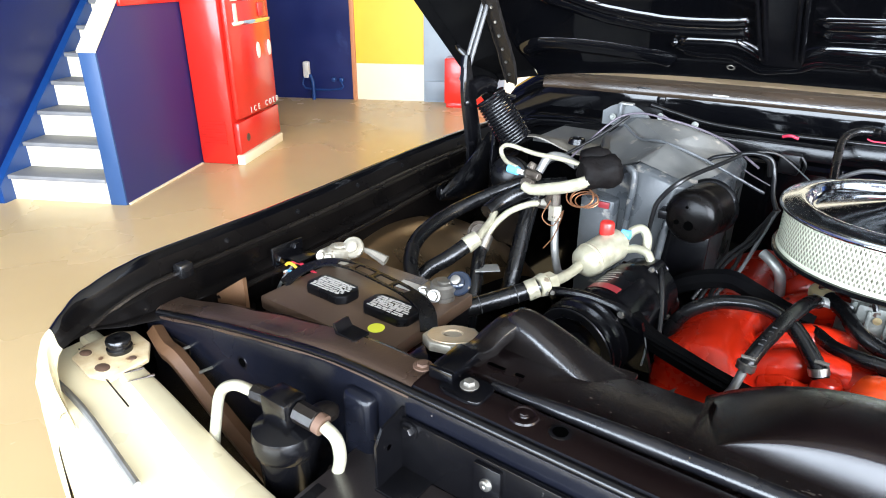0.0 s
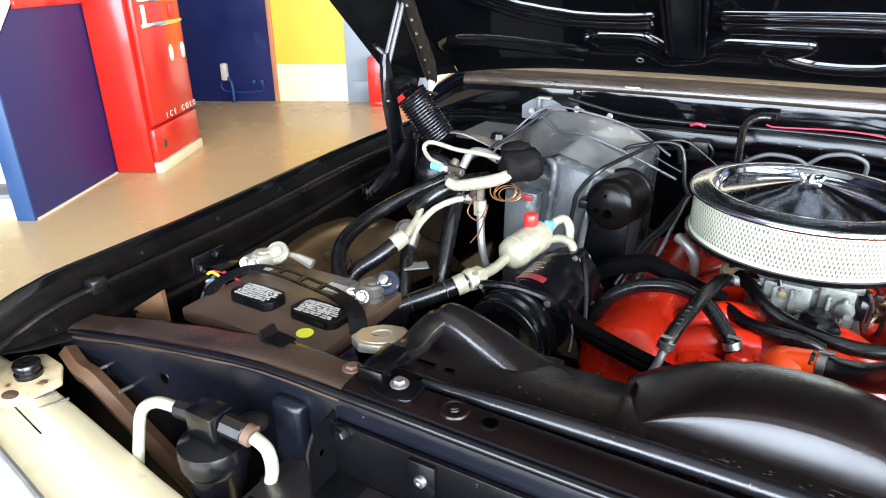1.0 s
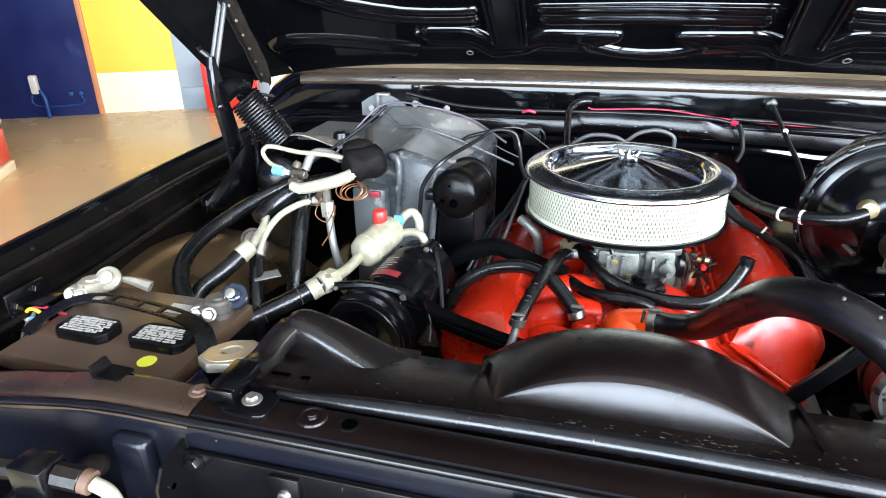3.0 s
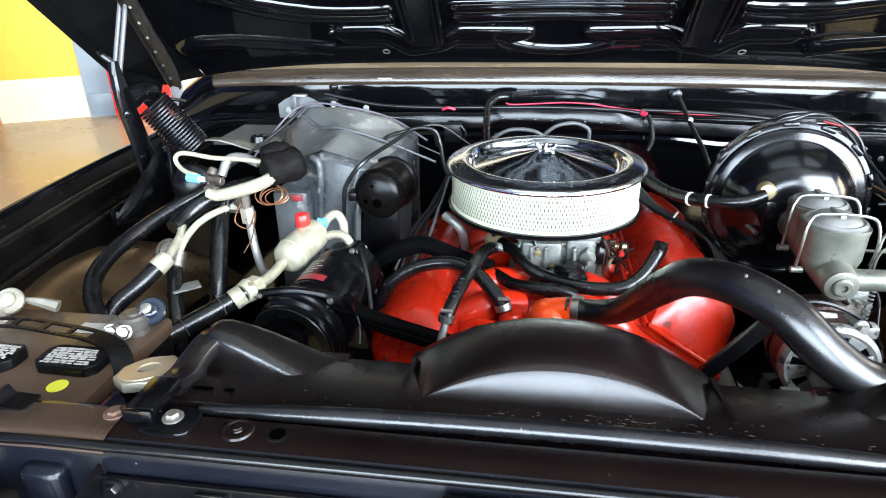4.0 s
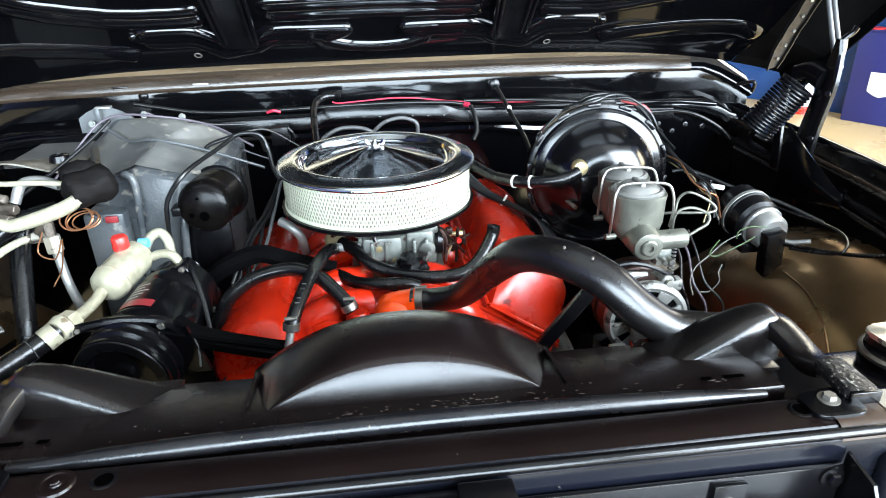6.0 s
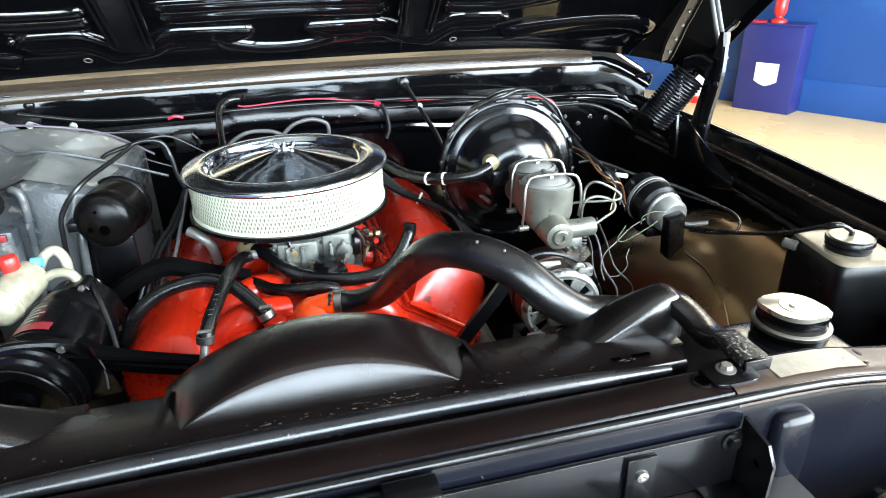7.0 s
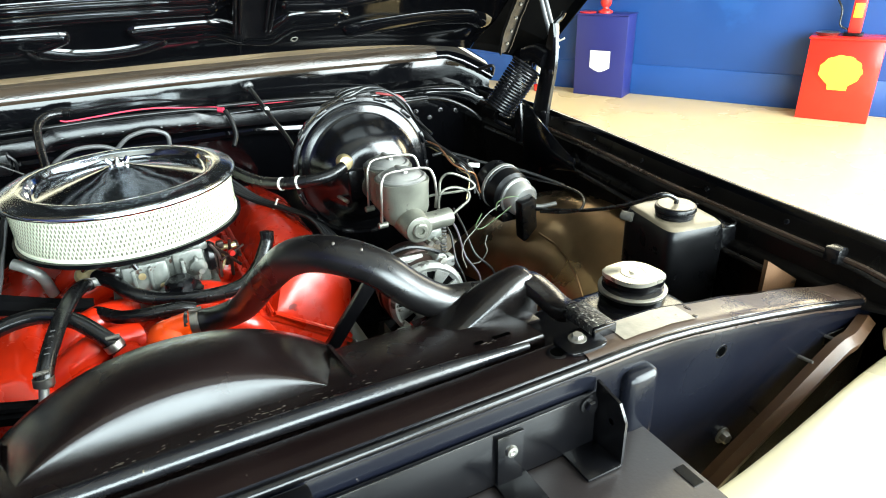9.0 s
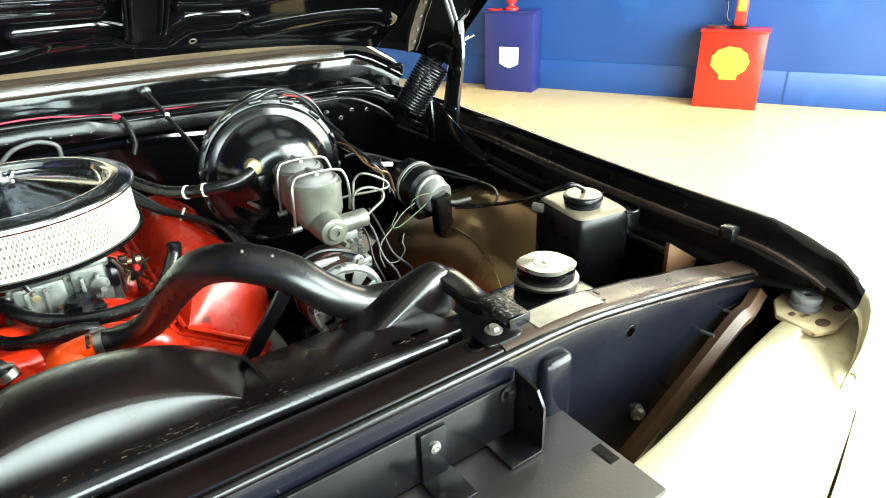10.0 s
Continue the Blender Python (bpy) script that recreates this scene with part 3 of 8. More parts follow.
part("pump_dial", rbox(6.155, 6.162, -0.085, -0.02, 0.82, 0.93, 0.002), YELLOW_WALL, pg)
part("hose", tube([P(6.2, 0.0, 0.72), P(6.19, 0.06, 0.76), P(6.2, 0.07, 0.88), P(6.22, 0.15, 1.0)], 0.008), RUBBER, pg)
tl = thing("metal_dish", room_pt(6.15, 0.13, 0.675), "small dark metal dish on the red plinth", "dish")
part("dish", lathe([(0.0, 0), (0.07, 0), (0.09, 0.025), (0.08, 0.027), (0.0, 0.012)], Matrix.Translation(room_pt(6.17, 0.13, 0.675))), STEEL, tl)
# little figure-free toy beside the blue plinth: white striped bollard
bo = thing("striped_bollard", room_pt(6.1, 2.75, 0), "low white and red display bollard on the floor", "bollard")
part("bollard_foot", lathe([(0.09, 0), (0.09, 0.06), (0.06, 0.07)], Matrix.Translation(room_pt(6.1, 2.72, 0))), VEND_RED, bo)
part("bollard_body", lathe([(0.06, 0.06), (0.075, 0.2), (0.055, 0.36), (0.075, 0.42), (0.0, 0.46)], Matrix.Translation(room_pt(6.1, 2.72, 0))), WHITE_PLASTIC, bo)
for k in range(5):
    part("plume", tube([P(6.1, 2.72, 0.42), P(6.08, 2.70 - 0.03 * k, 0.5), P(6.05, 2.70 - 0.06 * k, 0.52 + 0.01 * k)], 0.008), WHITE_PLASTIC, bo)

cab = thing("red_cabinet", room_pt(-0.95, 7.2, 0), "low red steel cabinet against the back wall", "cabinet")
part("cabinet_body", rbox(-1.29, -0.72, 7.08, 7.40, 0.05, 0.56, 0.01), VEND_RED, cab)
part("cabinet_base", rbox(-1.27, -0.74, 7.10, 7.40, 0.0, 0.05, 0.004), VEND_RED, cab)
part("cabinet_door", rbox(-1.27, -0.74, 7.07, 7.08, 0.08, 0.53, 0.003), VEND_RED, cab)

# ---- the truck's body ----
MX = -0.028                       # the truck's middle
truck = thing("pickup_truck", (MX, 0.6, 0), "black pickup truck with its hood open", "truck")
HALF = [(-0.16, 0.82), (-0.15, 0.838), (-0.10, 0.860), (-0.04, 0.862), (0.2, 0.864), (0.8, 0.925), (1.6, 0.955)]
CROWN = [(-0.16, 1.048), (-0.13, 1.064), (-0.10, 1.076), (-0.05, 1.089), (0.0, 1.096), (0.25, 1.10), (1.6, 1.10)]


def fender_section(y, side):
    w, z = lerp_table(HALF, y), lerp_table(CROWN, y)
    f = lerp_table([(-0.16, 0.55), (-0.06, 1.0), (2.0, 1.0)], y)
    prof = [(0.075, -0.62), (0.08, -0.40), (0.078, -0.2), (0.066, -0.09), (0.045, -0.04), (0.022, -0.012), (0.006, -0.001), (0.0, 0.0), (-0.004, -0.002), (-0.009, -0.010), (-0.016, -0.028), (-0.022, -0.033),
            (-0.036, -0.034), (-0.040, -0.037), (-0.041, -0.062), (-0.055, -0.066), (-0.057, -0.07)]
    g = min(1.0, max(0.0, (y + 0.150) / 0.12))
    out = []
    for k, (dx, dz) in enumerate(prof):
        if k >= 13:
            dx, dz = -0.036 + (dx + 0.036) * g, -0.034 + (dz + 0.034) * g
        q = f if dx < 0 else 1
        out.append((MX + side * (w + dx * q), y, z + dz * q))
    return out


YS = [-0.150, -0.146, -0.141, -0.135, -0.128, -0.12, -0.11, -0.098, -0.084, -0.068, -0.05, -0.03, -0.01, 0.015, 0.045, 0.08, 0.12, 0.2, 0.35, 0.5, 0.65, 0.8, 1.0, 1.2, 1.5]
for side in (-1, 1):
    fd = part("fender", loft([fender_section(y, side)[:10] for y in YS]), BLACK_PAINT, truck, "gloss black front fender", smooth=50)
    part("fender_ledge", loft([fender_section(y, side)[9:] for y in YS]), LEDGE_BLACK, fd, "dusty brown-black fender ledge", smooth=50)
    # right strip is browner to carry the floor light it reflects
    edge = [(MX + side * (lerp_table(HALF, y) - 0.029), y, lerp_table(CROWN, y) - 0.0325) for y in YS[6::2]]
    part("ledge_strip", tube(edge, 0.0045, n=3, seg=8), DUSTY_BLACK if side < 0 else SHELF, fd, "dusty fender flange, browner on the right for its sheen")
    xx, zz = MX + side * (lerp_table(HALF, 0.03) - 0.034), lerp_table(CROWN, 0.03) - 0.03
    part("hood_bumper", box(xx - 0.011, xx + 0.011, 0.019, 0.041, zz - 0.008, zz + 0.014, 0.004), RUBBER, fd, "worn rubber hood bumper")
    for y in (0.12, 0.27, 0.44, 0.6):
        xx, zz = MX + side * (lerp_table(HALF, y) - 0.013), lerp_table(CROWN, y) - 0.02
        part("fender_clip", lathe([(0.0042, 0), (0.0036, 0.0028), (0, 0.0035)], axis_matrix((xx, y, zz), (xx - side, y, zz + 0.4)), 10), PLASTIC, fd)

    # inner fender wall and wheelhouse
    def wall(y, k, side=side):
        w, z = lerp_table(HALF, y), lerp_table(CROWN, y)
        return (MX + side * (w - 0.057 - 0.02 * k), y, z - 0.07 - 0.30 * k)
    inner = part("inner_fender", sheet(wall, steps(0.0, 1.16, 14), steps(0, 1, 5), 0.002), LEDGE_BLACK, truck, "dusty black inner fender wall")
    part("flange_bead", tube([(MX + side * (lerp_table(HALF, y) - 0.064), y, lerp_table(CROWN, y) - 0.078) for y in steps(0.06, 1.0, 8)], 0.005, n=2, seg=8), DUSTY_BLACK, inner)

    def house(y, k, side=side):
        top = 0.66 + 0.335 * math.sqrt(max(0.0, 1 - ((y - 0.45) / 0.46) ** 2))
        # k: 0 at the wall, 1 at the inner foot
        a = k * math.pi / 2
        x, z = 0.83 - (0.205 if side > 0 else 0.20) * math.sin(a) ** 0.95, 0.60 + (top - 0.60) * max(0.0, math.cos(a)) ** 0.6
        return (MX + side * x, y, z)
    # one sheet in two colours: bronze where lit, black where shaded
    wh = part("wheelhouse", sheet(house, steps(-0.01, 0.91, 34), steps(0.78 if side > 0 else 0.62, 1, 12), 0.002), LEDGE_BLACK, inner, "wheelhouse side, black for its shade")
    part("wheelhouse_top", sheet(house, steps(-0.01, 0.91, 34), steps(0, 0.78 if side > 0 else 0.62, 24), 0.002), BRONZE, wh, "dusty bronze top of the wheelhouse, where light falls")
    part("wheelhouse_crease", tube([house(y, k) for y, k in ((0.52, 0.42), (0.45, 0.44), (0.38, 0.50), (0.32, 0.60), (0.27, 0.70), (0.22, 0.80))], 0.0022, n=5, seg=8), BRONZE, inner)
    part("fender_bolt", hexbolt((side * 0.826, 0.614, 1.035), 0.010, 0.006, (-side, 0, 0.1), 0.017), SATIN_BLACK, inner)

# front core support: face, top flange, sloping ends
def core_z(x):
    d = abs(x - MX)
    return lerp_table([(0.0, 1.100), (0.43, 1.100), (0.48, 1.098), (0.574, 1.083), (0.675, 1.064), (0.81, 1.036), (0.87, 1.020)], d)


cs = thing("core_support", (MX, 0.0, 0.5), "satin black radiator core support across the engine bay", "radiator support")
XS = steps(-0.875, 0.82, 60)


def core_section(x):
    z = core_z(x)
    d = abs(x - MX)
    back = 0.012 if d < 0.36 else lerp_table([(0.36, 0.012), (0.42, 0.016), (0.62, 0.018), (0.86, 0.014)], d)
    return [(x, -0.020, 0.50), (x, -0.024, z - 0.20), (x, -0.028, z - 0.055), (x, -0.0285, z - 0.018), (x, -0.027, z - 0.007), (x, -0.021, z - 0.0015), (x, -0.012, z), (x, back, z), (x, back + 0.006, z - 0.004), (x, back + 0.008, z - 0.03)]


panel = part("core_panel", loft([core_section(x)[:6] for x in XS]), CORE_BLACK, cs, smooth=60)
part("core_top", loft([core_section(x)[5:] for x in XS]), TOP_BLACK, cs, "brown-black top flange", smooth=60)
for side in (-1, 1):
    part("dusty_top", sheet(lambda d, k, side=side: (MX + side * d, [-0.0292, -0.0280, -0.0248, -0.0195, -0.010, 0.004, 0.0125][k], core_z(MX + side * d) + [-0.0125, -0.0062, -0.0018, 0.0006, 0.0014, 0.0014, 0.0012][k]), sorted(abs(x - MX) for x in XS if 0.345 < side * (x - MX) < 0.846), range(7)), SHELF, cs, "dusty brown top of the support", smooth=60)
# rounded rail behind the flat strip, bowed a little
part("rail", tube([(x, 0.027 + 0.004 * math.cos(x * 5), 1.101 - 0.004 * (x / 0.3) ** 2) for x in steps(-0.335, 0.305, 8)], [0.004, 0.0075, 0.0085, 0.0085, 0.0085, 0.0085, 0.0085, 0.0075, 0.004], n=4, seg=14), RAIL_PAINT, cs, "satin rounded rail")
part("front_bead", tube([(x, -0.0265, core_z(x) - 0.006) for x in steps(-0.84, 0.78, 14)], 0.0048, n=3, seg=12), SATIN_BLACK, cs)
for side in (-1, 1):
    x0 = MX + side * 0.4275
    pad = box(x0 - 0.021, x0 + 0.021, -0.042, -0.020, 0.985, 1.072, 0.010, seg=3)
    part("stamped_pad", pad, CORE_BLACK, cs, "raised stamped pad")
    hx, hz = (0.5515, 1.046) if side > 0 else (0.630, 1.022)
    part("hole_rim", lathe([(0.0062, -0.002), (0.0066, 0.0008), (0.0085, 0.001), (0.0095, 0)], axis_matrix((MX + side * hx, -0.0275, hz), (MX + side * hx, -1, hz)), 18, close=False), SATIN_BLACK, cs)
    part("hole", lathe([(0.0, 0.0), (0.006, 0.0)], axis_matrix((MX + side * hx, -0.0286, hz), (MX + side * hx, -1, hz)), 18, close=False), HOLE, cs)
    part("hole_rim", lathe([(0.0070, -0.002), (0.0070, 0.0006), (0.0088, 0.0008), (0.0105, 0)], Matrix.Translation((0.319 if side > 0 else -0.250, -0.001, 1.1005)), 20, close=False), SATIN_BLACK, cs)
    part("hole", lathe([(0.0, 0.0), (0.0068, 0.0)], Matrix.Translation((0.319 if side > 0 else -0.250, -0.001, 1.1010)), 20, close=False), HOLE, cs)
    part("face_bolt", hexbolt((MX + side * 0.586, -0.026, 0.909), 0.0075, 0.009, (0, -1, 0), 0.011), BOLT, cs, "bright hex bolt")
    for k, (bx, bz) in enumerate(((0.745, 1.0), (0.70, 0.985), (0.665, 0.90))):
        part("stud", rod((MX + side * bx, -0.02, bz), (MX + side * bx, -0.046, bz + 0.003), 0.0022, seg=8), BOLT, cs)
    # brownish diagonal brace in the corner well
    part("corner_brace", tube([(MX + side * 0.81, -0.036, 1.004), (MX + side * 0.766, -0.048, 0.999), (MX + side * 0.735, -0.050, 0.994), (MX + side * 0.65, -0.051, 0.942), (MX + side * 0.56, -0.052, 0.890), (MX + side * 0.50, -0.053, 0.85)], 0.013, n=4, seg=6), TAN, cs, "dusty diagonal brace")
part("raised_washer", join(lathe([(0.0145, 0), (0.0135, 0.0018), (0.0105, 0.0022), (0.0095, 0.0012), (0.0055, 0.0012), (0.005, 0.0022), (0, 0.0022)], Matrix.Translation((-0.286, 0.0, 1.100)), 24), hexbolt((-0.286, 0.0, 1.1015), 0.0042, 0.002)), TOP_BLACK, cs)
for side in (-1, 1):
    part("corner_shelf", box(MX + side * 0.79 - 0.045, MX + side * 0.79 + 0.045, -0.03, 0.06, 0.985, 1.002, 0.004), DUSTY_BLACK, cs)
    gus = prism([(0, 0), (0.10, 0), (0.0, 0.066)], 0.006, Matrix.Translation((MX + side * 0.735, 0.06, 1.004)) @ Matrix(((side, 0, 0, 0), (0, 0, 1, 0), (0, 1, 0, 0), (0, 0, 0, 1))))
    part("gusset", gus, TAN, cs, "tan corner gusset")
part("core_lip_clip", prism([(0, 0), (0.03, 0), (0.034, 0.012), (0.03, 0.013), (0.026, 0.003), (0, 0.003)], 0.022, Matrix.Translation((-0.490, 0.000, 1.0985)) @ Matrix.Rotation(radians(90), 4, "X") @ Matrix.Rotation(radians(180), 4, "Y"), 0.0008), SATIN_BLACK, cs, "small bent tab")

# plates hanging off the face, before the radiator
lp = thing("latch_support", (MX, -0.05, 1.0), "black steel latch plate and air deflector before the radiator", "bracket")
part("cross_plate", box(-0.40, 0.342, -0.036, -0.031, 1.005, 1.068, 0.0015), SATIN_BLACK, lp)
part("latch_plate", box(-0.105, 0.058, -0.052, -0.034, 1.035, 1.088, 0.004), SATIN_BLACK, lp)
part("latch_ear", box(0.018, 0.062, -0.060, -0.034, 1.075, 1.094, 0.003), SATIN_BLACK, lp)
for bx in (-0.09, 0.045):
    part("latch_bolt", hexbolt((bx, -0.052, 1.06), 0.010, 0.010, (0, -1, 0), 0.014), SATIN_BLACK, lp)
for side in (-1, 1):
    x0 = MX + side * 0.373
    tab = prism([(0, -0.046), (0.042, -0.046), (0.042, 0.004), (0.032, 0.020), (0.0, 0.026)], 0.003, Matrix.Translation((x0, -0.031, 1.052)) @ Matrix(((0, 0, 1, 0), (-1, 0, 0, 0), (0, 1, 0, 0), (0, 0, 0, 1))))
    part("side_tab", tab, SATIN_BLACK, lp)
    part("tab_foot", box(min(x0, x0 - side * 0.04), max(x0, x0 - side * 0.04), -0.075, -0.034, 1.0045, 1.008, 0.001), SATIN_BLACK, lp)
    part("tab_bolt", hexbolt((x0 + (0.004 if side > 0 else -0.001), -0.055, 1.045), 0.004, 0.004, (side * -1.0, 0, 0)), STEEL, lp)
    part("plate_bolt", hexbolt((x0 - side * 0.013, -0.037, 1.058), 0.0065, 0.006, (0, -1, 0), 0.010), SATIN_BLACK, lp)
    xb = MX + side * 0.270
    part("small_tab", box(xb - 0.014, xb + 0.014, -0.0405, -0.036, 1.006, 1.064, 0.001), SATIN_BLACK, lp)
    part("small_tab_foot", box(xb - 0.015, xb + 0.02, -0.078, -0.036, 1.0045, 1.0085, 0.001), SATIN_BLACK, lp)
    part("rivet", lathe([(0.0062, 0), (0.0055, 0.003), (0.0025, 0.0035), (0.0, 0.002)], axis_matrix((xb, -0.0405, 1.045), (xb, -1, 1.045)), 14), STEEL, lp, "bright rivet")
part("deflector_plate", box(-0.458, 0.404, -0.175, -0.034, 0.996, 1.004, 0.002), PLATE, lp, "flat dusty black deflector plate")
for bx in (-0.446, 0.392):
    part("plate_notch", box(bx - 0.006, bx + 0.006, -0.125, -0.10, 1.004, 1.0048), SATIN_BLACK, lp)

# header panel before the core support
def header(x, k):
    d = abs(x - MX)
    yr = lerp_table([(0.0, -0.14), (0.43, -0.128), (0.8, -0.086), (0.93, -0.078)], d)
    yf = lerp_table([(0.0, -0.36), (0.3, -0.318), (0.53, -0.258), (0.62, -0.236), (0.74, -0.203), (0.872, -0.170)], d)
    z = lerp_table([(0.0, 0.99), (0.4, 0.985), (0.8, 1.0), (0.93, 1.0)], d)
    path = [(0.0, -0.012), (0.0, 0.0), (0.04, 0.004), (0.25, 0.006), (0.28, -0.004), (0.5, -0.005), (0.72, -0.006), (0.9, -0.012), (1.0, -0.035), (1.02, -0.12), (1.0, -0.42)]
    f, dz = path[k]
    return (x, yr + (yf - yr) * f, z + dz)


hp_ = part("header_panel", sheet(header, [MX + v for v in steps(-0.884, 0.884, 40)], range(11), 0.0), CREAM, truck, "silver-white header panel above the grille", smooth=45)
for side in (-1, 1):
    # bump stops with rust round them
    bx = side * 0.812 - 0.016
    outline = [(-0.050, -0.040), (-0.02, -0.052), (0.035, -0.046), (0.052, -0.02), (0.050, 0.022), (0.03, 0.038), (-0.012, 0.034), (-0.046, 0.012)]
    st_ = part("corner_plate", prism([(x * side, y) for x, y in outline], 0.0075, Matrix.Translation((bx, -0.092, 1.0)), 0.0025), STAINED, truck, "stained corner plate")
    for rx, ry, rr in ((-0.02, -0.034, 0.012), (0.030, -0.030, 0.010), (0.036, 0.010, 0.013), (-0.03, 0.0, 0.006)):
        part("rust_patch", lathe([(0.0, 0.0012), (rr * 0.8, 0.001), (rr, 0)], Matrix.Translation((bx + side * rx, -0.092 + ry, 1.0074)) @ Matrix.Diagonal((1, 0.7, 1, 1)), 12), RUST, st_)
    part("bump_stop", lathe([(0.0155, 0), (0.016, 0.002), (0.016, 0.006), (0.0135, 0.008), (0.0135, 0.011), (0.0155, 0.013), (0.0155, 0.017), (0.014, 0.019), (0.005, 0.019), (0.005, 0.013), (0, 0.013)], Matrix.Translation((bx, -0.092, 1.0075)) @ Matrix.Diagonal((1.0, 1.0, 1.0, 1.0) if side < 0 else (1.2, 1.2, 1.0, 1.0)), 24), RUBBER if side < 0 else WORN_RUBBER, st_, "round rubber bump stop")
    cap = []
    for dw, dy, dz in ((0.0, -0.0005, 0.0), (-0.006, -0.009, -0.004), (-0.020, -0.019, -0.012), (-0.045, -0.029, -0.024), (-0.075, -0.037, -0.036), (-0.11, -0.043, -0.048)):
        cap.append([(x + side * dw, y + dy, z + dz) for x, y, z in fender_section(-0.150, side)[:14]])
    part("fender_cap", loft(cap), CREAM, truck, "silver-white fender end cap", smooth=60)
part("panel_seam", tube([(-0.879, -0.121, 1.0045), (-0.805, -0.131, 1.0045), (-0.713, -0.146, 1.0045)], 0.0011, n=4, seg=6), DUSTY_BLACK, hp_)
for p, q in (((-0.786, -0.131), (-0.771, -0.094)), ((-0.760, -0.124), (-0.746, -0.094))):
    part("panel_slot", tube([(*p, 1.0045), ((p[0] + q[0]) / 2, (p[1] + q[1]) / 2, 1.0045), (*q, 1.0045)], [0.0004, 0.0009, 0.0018], n=4, seg=6), SHELF, hp_)
part("chrome_strip", tube([(-0.896, -0.160, 0.985), (-0.763, -0.175, 0.997), (-0.605, -0.20, 0.992)], 0.004, n=5, seg=8), GALV, hp_, "dull bright strip")
# unseen sheet added to keep cream reflections off the core face
part("unseen_blocker", box(MX - 0.86, MX + 0.86, -0.156, -0.150, 0.45, 0.955), MATTE_BLACK, truck, "unseen black sheet, added to block cream reflections")
part("bumper", box(MX - 0.98, MX + 0.98, -0.42, -0.28, 0.42, 0.60, 0.04, seg=4), CHROME, truck, "chrome front bumper")
for side in (-1, 1):
    tm = axis_matrix((MX + side * 0.70, 0.47, 0.36), (MX + side * 0.93, 0.47, 0.36))
    wl = part("wheel", lathe([(0.2, 0.0), (0.2, 0.2), (0.05, 0.17), (0, 0.17)], tm, 32), STEEL, truck, "steel front wheel")
    part("tyre", lathe([(0.21, 0.0), (0.33, 0.01), (0.36, 0.04), (0.36, 0.19), (0.33, 0.22), (0.21, 0.225)], tm, 40), TYRE, wl, "black tyre")

# cowl and firewall
def cowl_drop(x):
    d = abs(x - MX)
    return -0.010 * (d / 0.8) ** 2 - (0.0 if d < 0.84 else 0.9 * (d - 0.84) ** 1.25)


def cowl_back(x):
    d = abs(x - MX)
    return 0.0 if d < 0.8 or x < MX else -0.6 * (d - 0.8) ** 1.5


cw = part("cowl_panel", loft([[(x, 1.165 + cowl_back(x) + dy, 1.205 + cowl_drop(x) + dz) for dy, dz in ((0.35, 0.06), (0.06, 0.045), (0.03, 0.038), (0.0, 0.022), (-0.018, 0.004), (-0.02, -0.006), (-0.012, -0.012), (0.0, -0.014), (-0.0010, -0.021), (-0.0011, -0.032), (-0.0011 - 0.0008 * math.exp(-((x - 0.06) / 0.22) ** 2), -0.046), (-0.0009 - 0.0022 * math.exp(-((x - 0.06) / 0.22) ** 2), -0.064), (-0.03, -0.072), (-0.05, -0.078), (-0.054, -0.086), (-0.05, -0.11), (-0.03, -0.115))] for x in [MX + v for v in steps(-0.955, 0.955, 48)]]), GLOSS_BLACK, truck, "gloss black cowl panel", smooth=50)
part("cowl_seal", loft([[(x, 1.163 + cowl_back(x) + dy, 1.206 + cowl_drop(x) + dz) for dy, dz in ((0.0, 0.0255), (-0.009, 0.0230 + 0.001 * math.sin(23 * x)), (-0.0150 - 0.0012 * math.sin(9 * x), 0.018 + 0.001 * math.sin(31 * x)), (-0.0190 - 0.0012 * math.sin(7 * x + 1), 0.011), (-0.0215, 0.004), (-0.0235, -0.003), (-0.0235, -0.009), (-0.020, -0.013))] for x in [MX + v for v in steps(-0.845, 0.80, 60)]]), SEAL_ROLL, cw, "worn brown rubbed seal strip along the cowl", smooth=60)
# flap coloured pale for the hall light it reflects
part("seal_flap", loft([[(x, 1.163 + cowl_back(x) + dy, 1.206 + cowl_drop(x) + dz) for dy, dz in ((0.04, 0.0405), (0.018, 0.0335), (0.0, 0.0255))] for x in [MX + v for v in steps(-0.845, 0.80, 40)]]), SEAL, cw, "pale top of the seal, reflected light in its colour", smooth=60)
part("seal_edge", tube([(x, 1.203 + cowl_back(x), 1.2475 + cowl_drop(x)) for x in [MX + v for v in steps(-0.845, 0.80, 20)]], 0.0026, n=2, seg=8), BRASS_BROWN, cw, "golden edge of the seal")
for x in (-0.42, 0.155, -0.60):
    part("seal_slot", box(x - 0.018, x + 0.018, 1.1405, 1.146, 1.2035, 1.2075, 0.001), LABEL_WHITE if x == -0.42 else RUBBER, cw)
part("firewall", box(MX - 0.93, MX + 0.93, 1.135, 1.17, 0.38, 1.10), BLACK_PAINT, truck, "black firewall")
for bx, bz in ((0.775, 1.049), (0.822, 1.042), (0.741, 1.033), (0.70, 1.055)):
    part("firewall_bolt", hexbolt((bx, 1.134, bz), 0.0045, 0.004, (0, -1, 0.2), 0.007), SATIN_BLACK, truck)
part("firewall_rib", tube([(MX + x, 1.125, 1.062 + 0.012 * (abs(x) < 0.35)) for x in steps(-0.7, 0.7, 14)], 0.012, n=3, seg=8), BLACK_PAINT, truck)
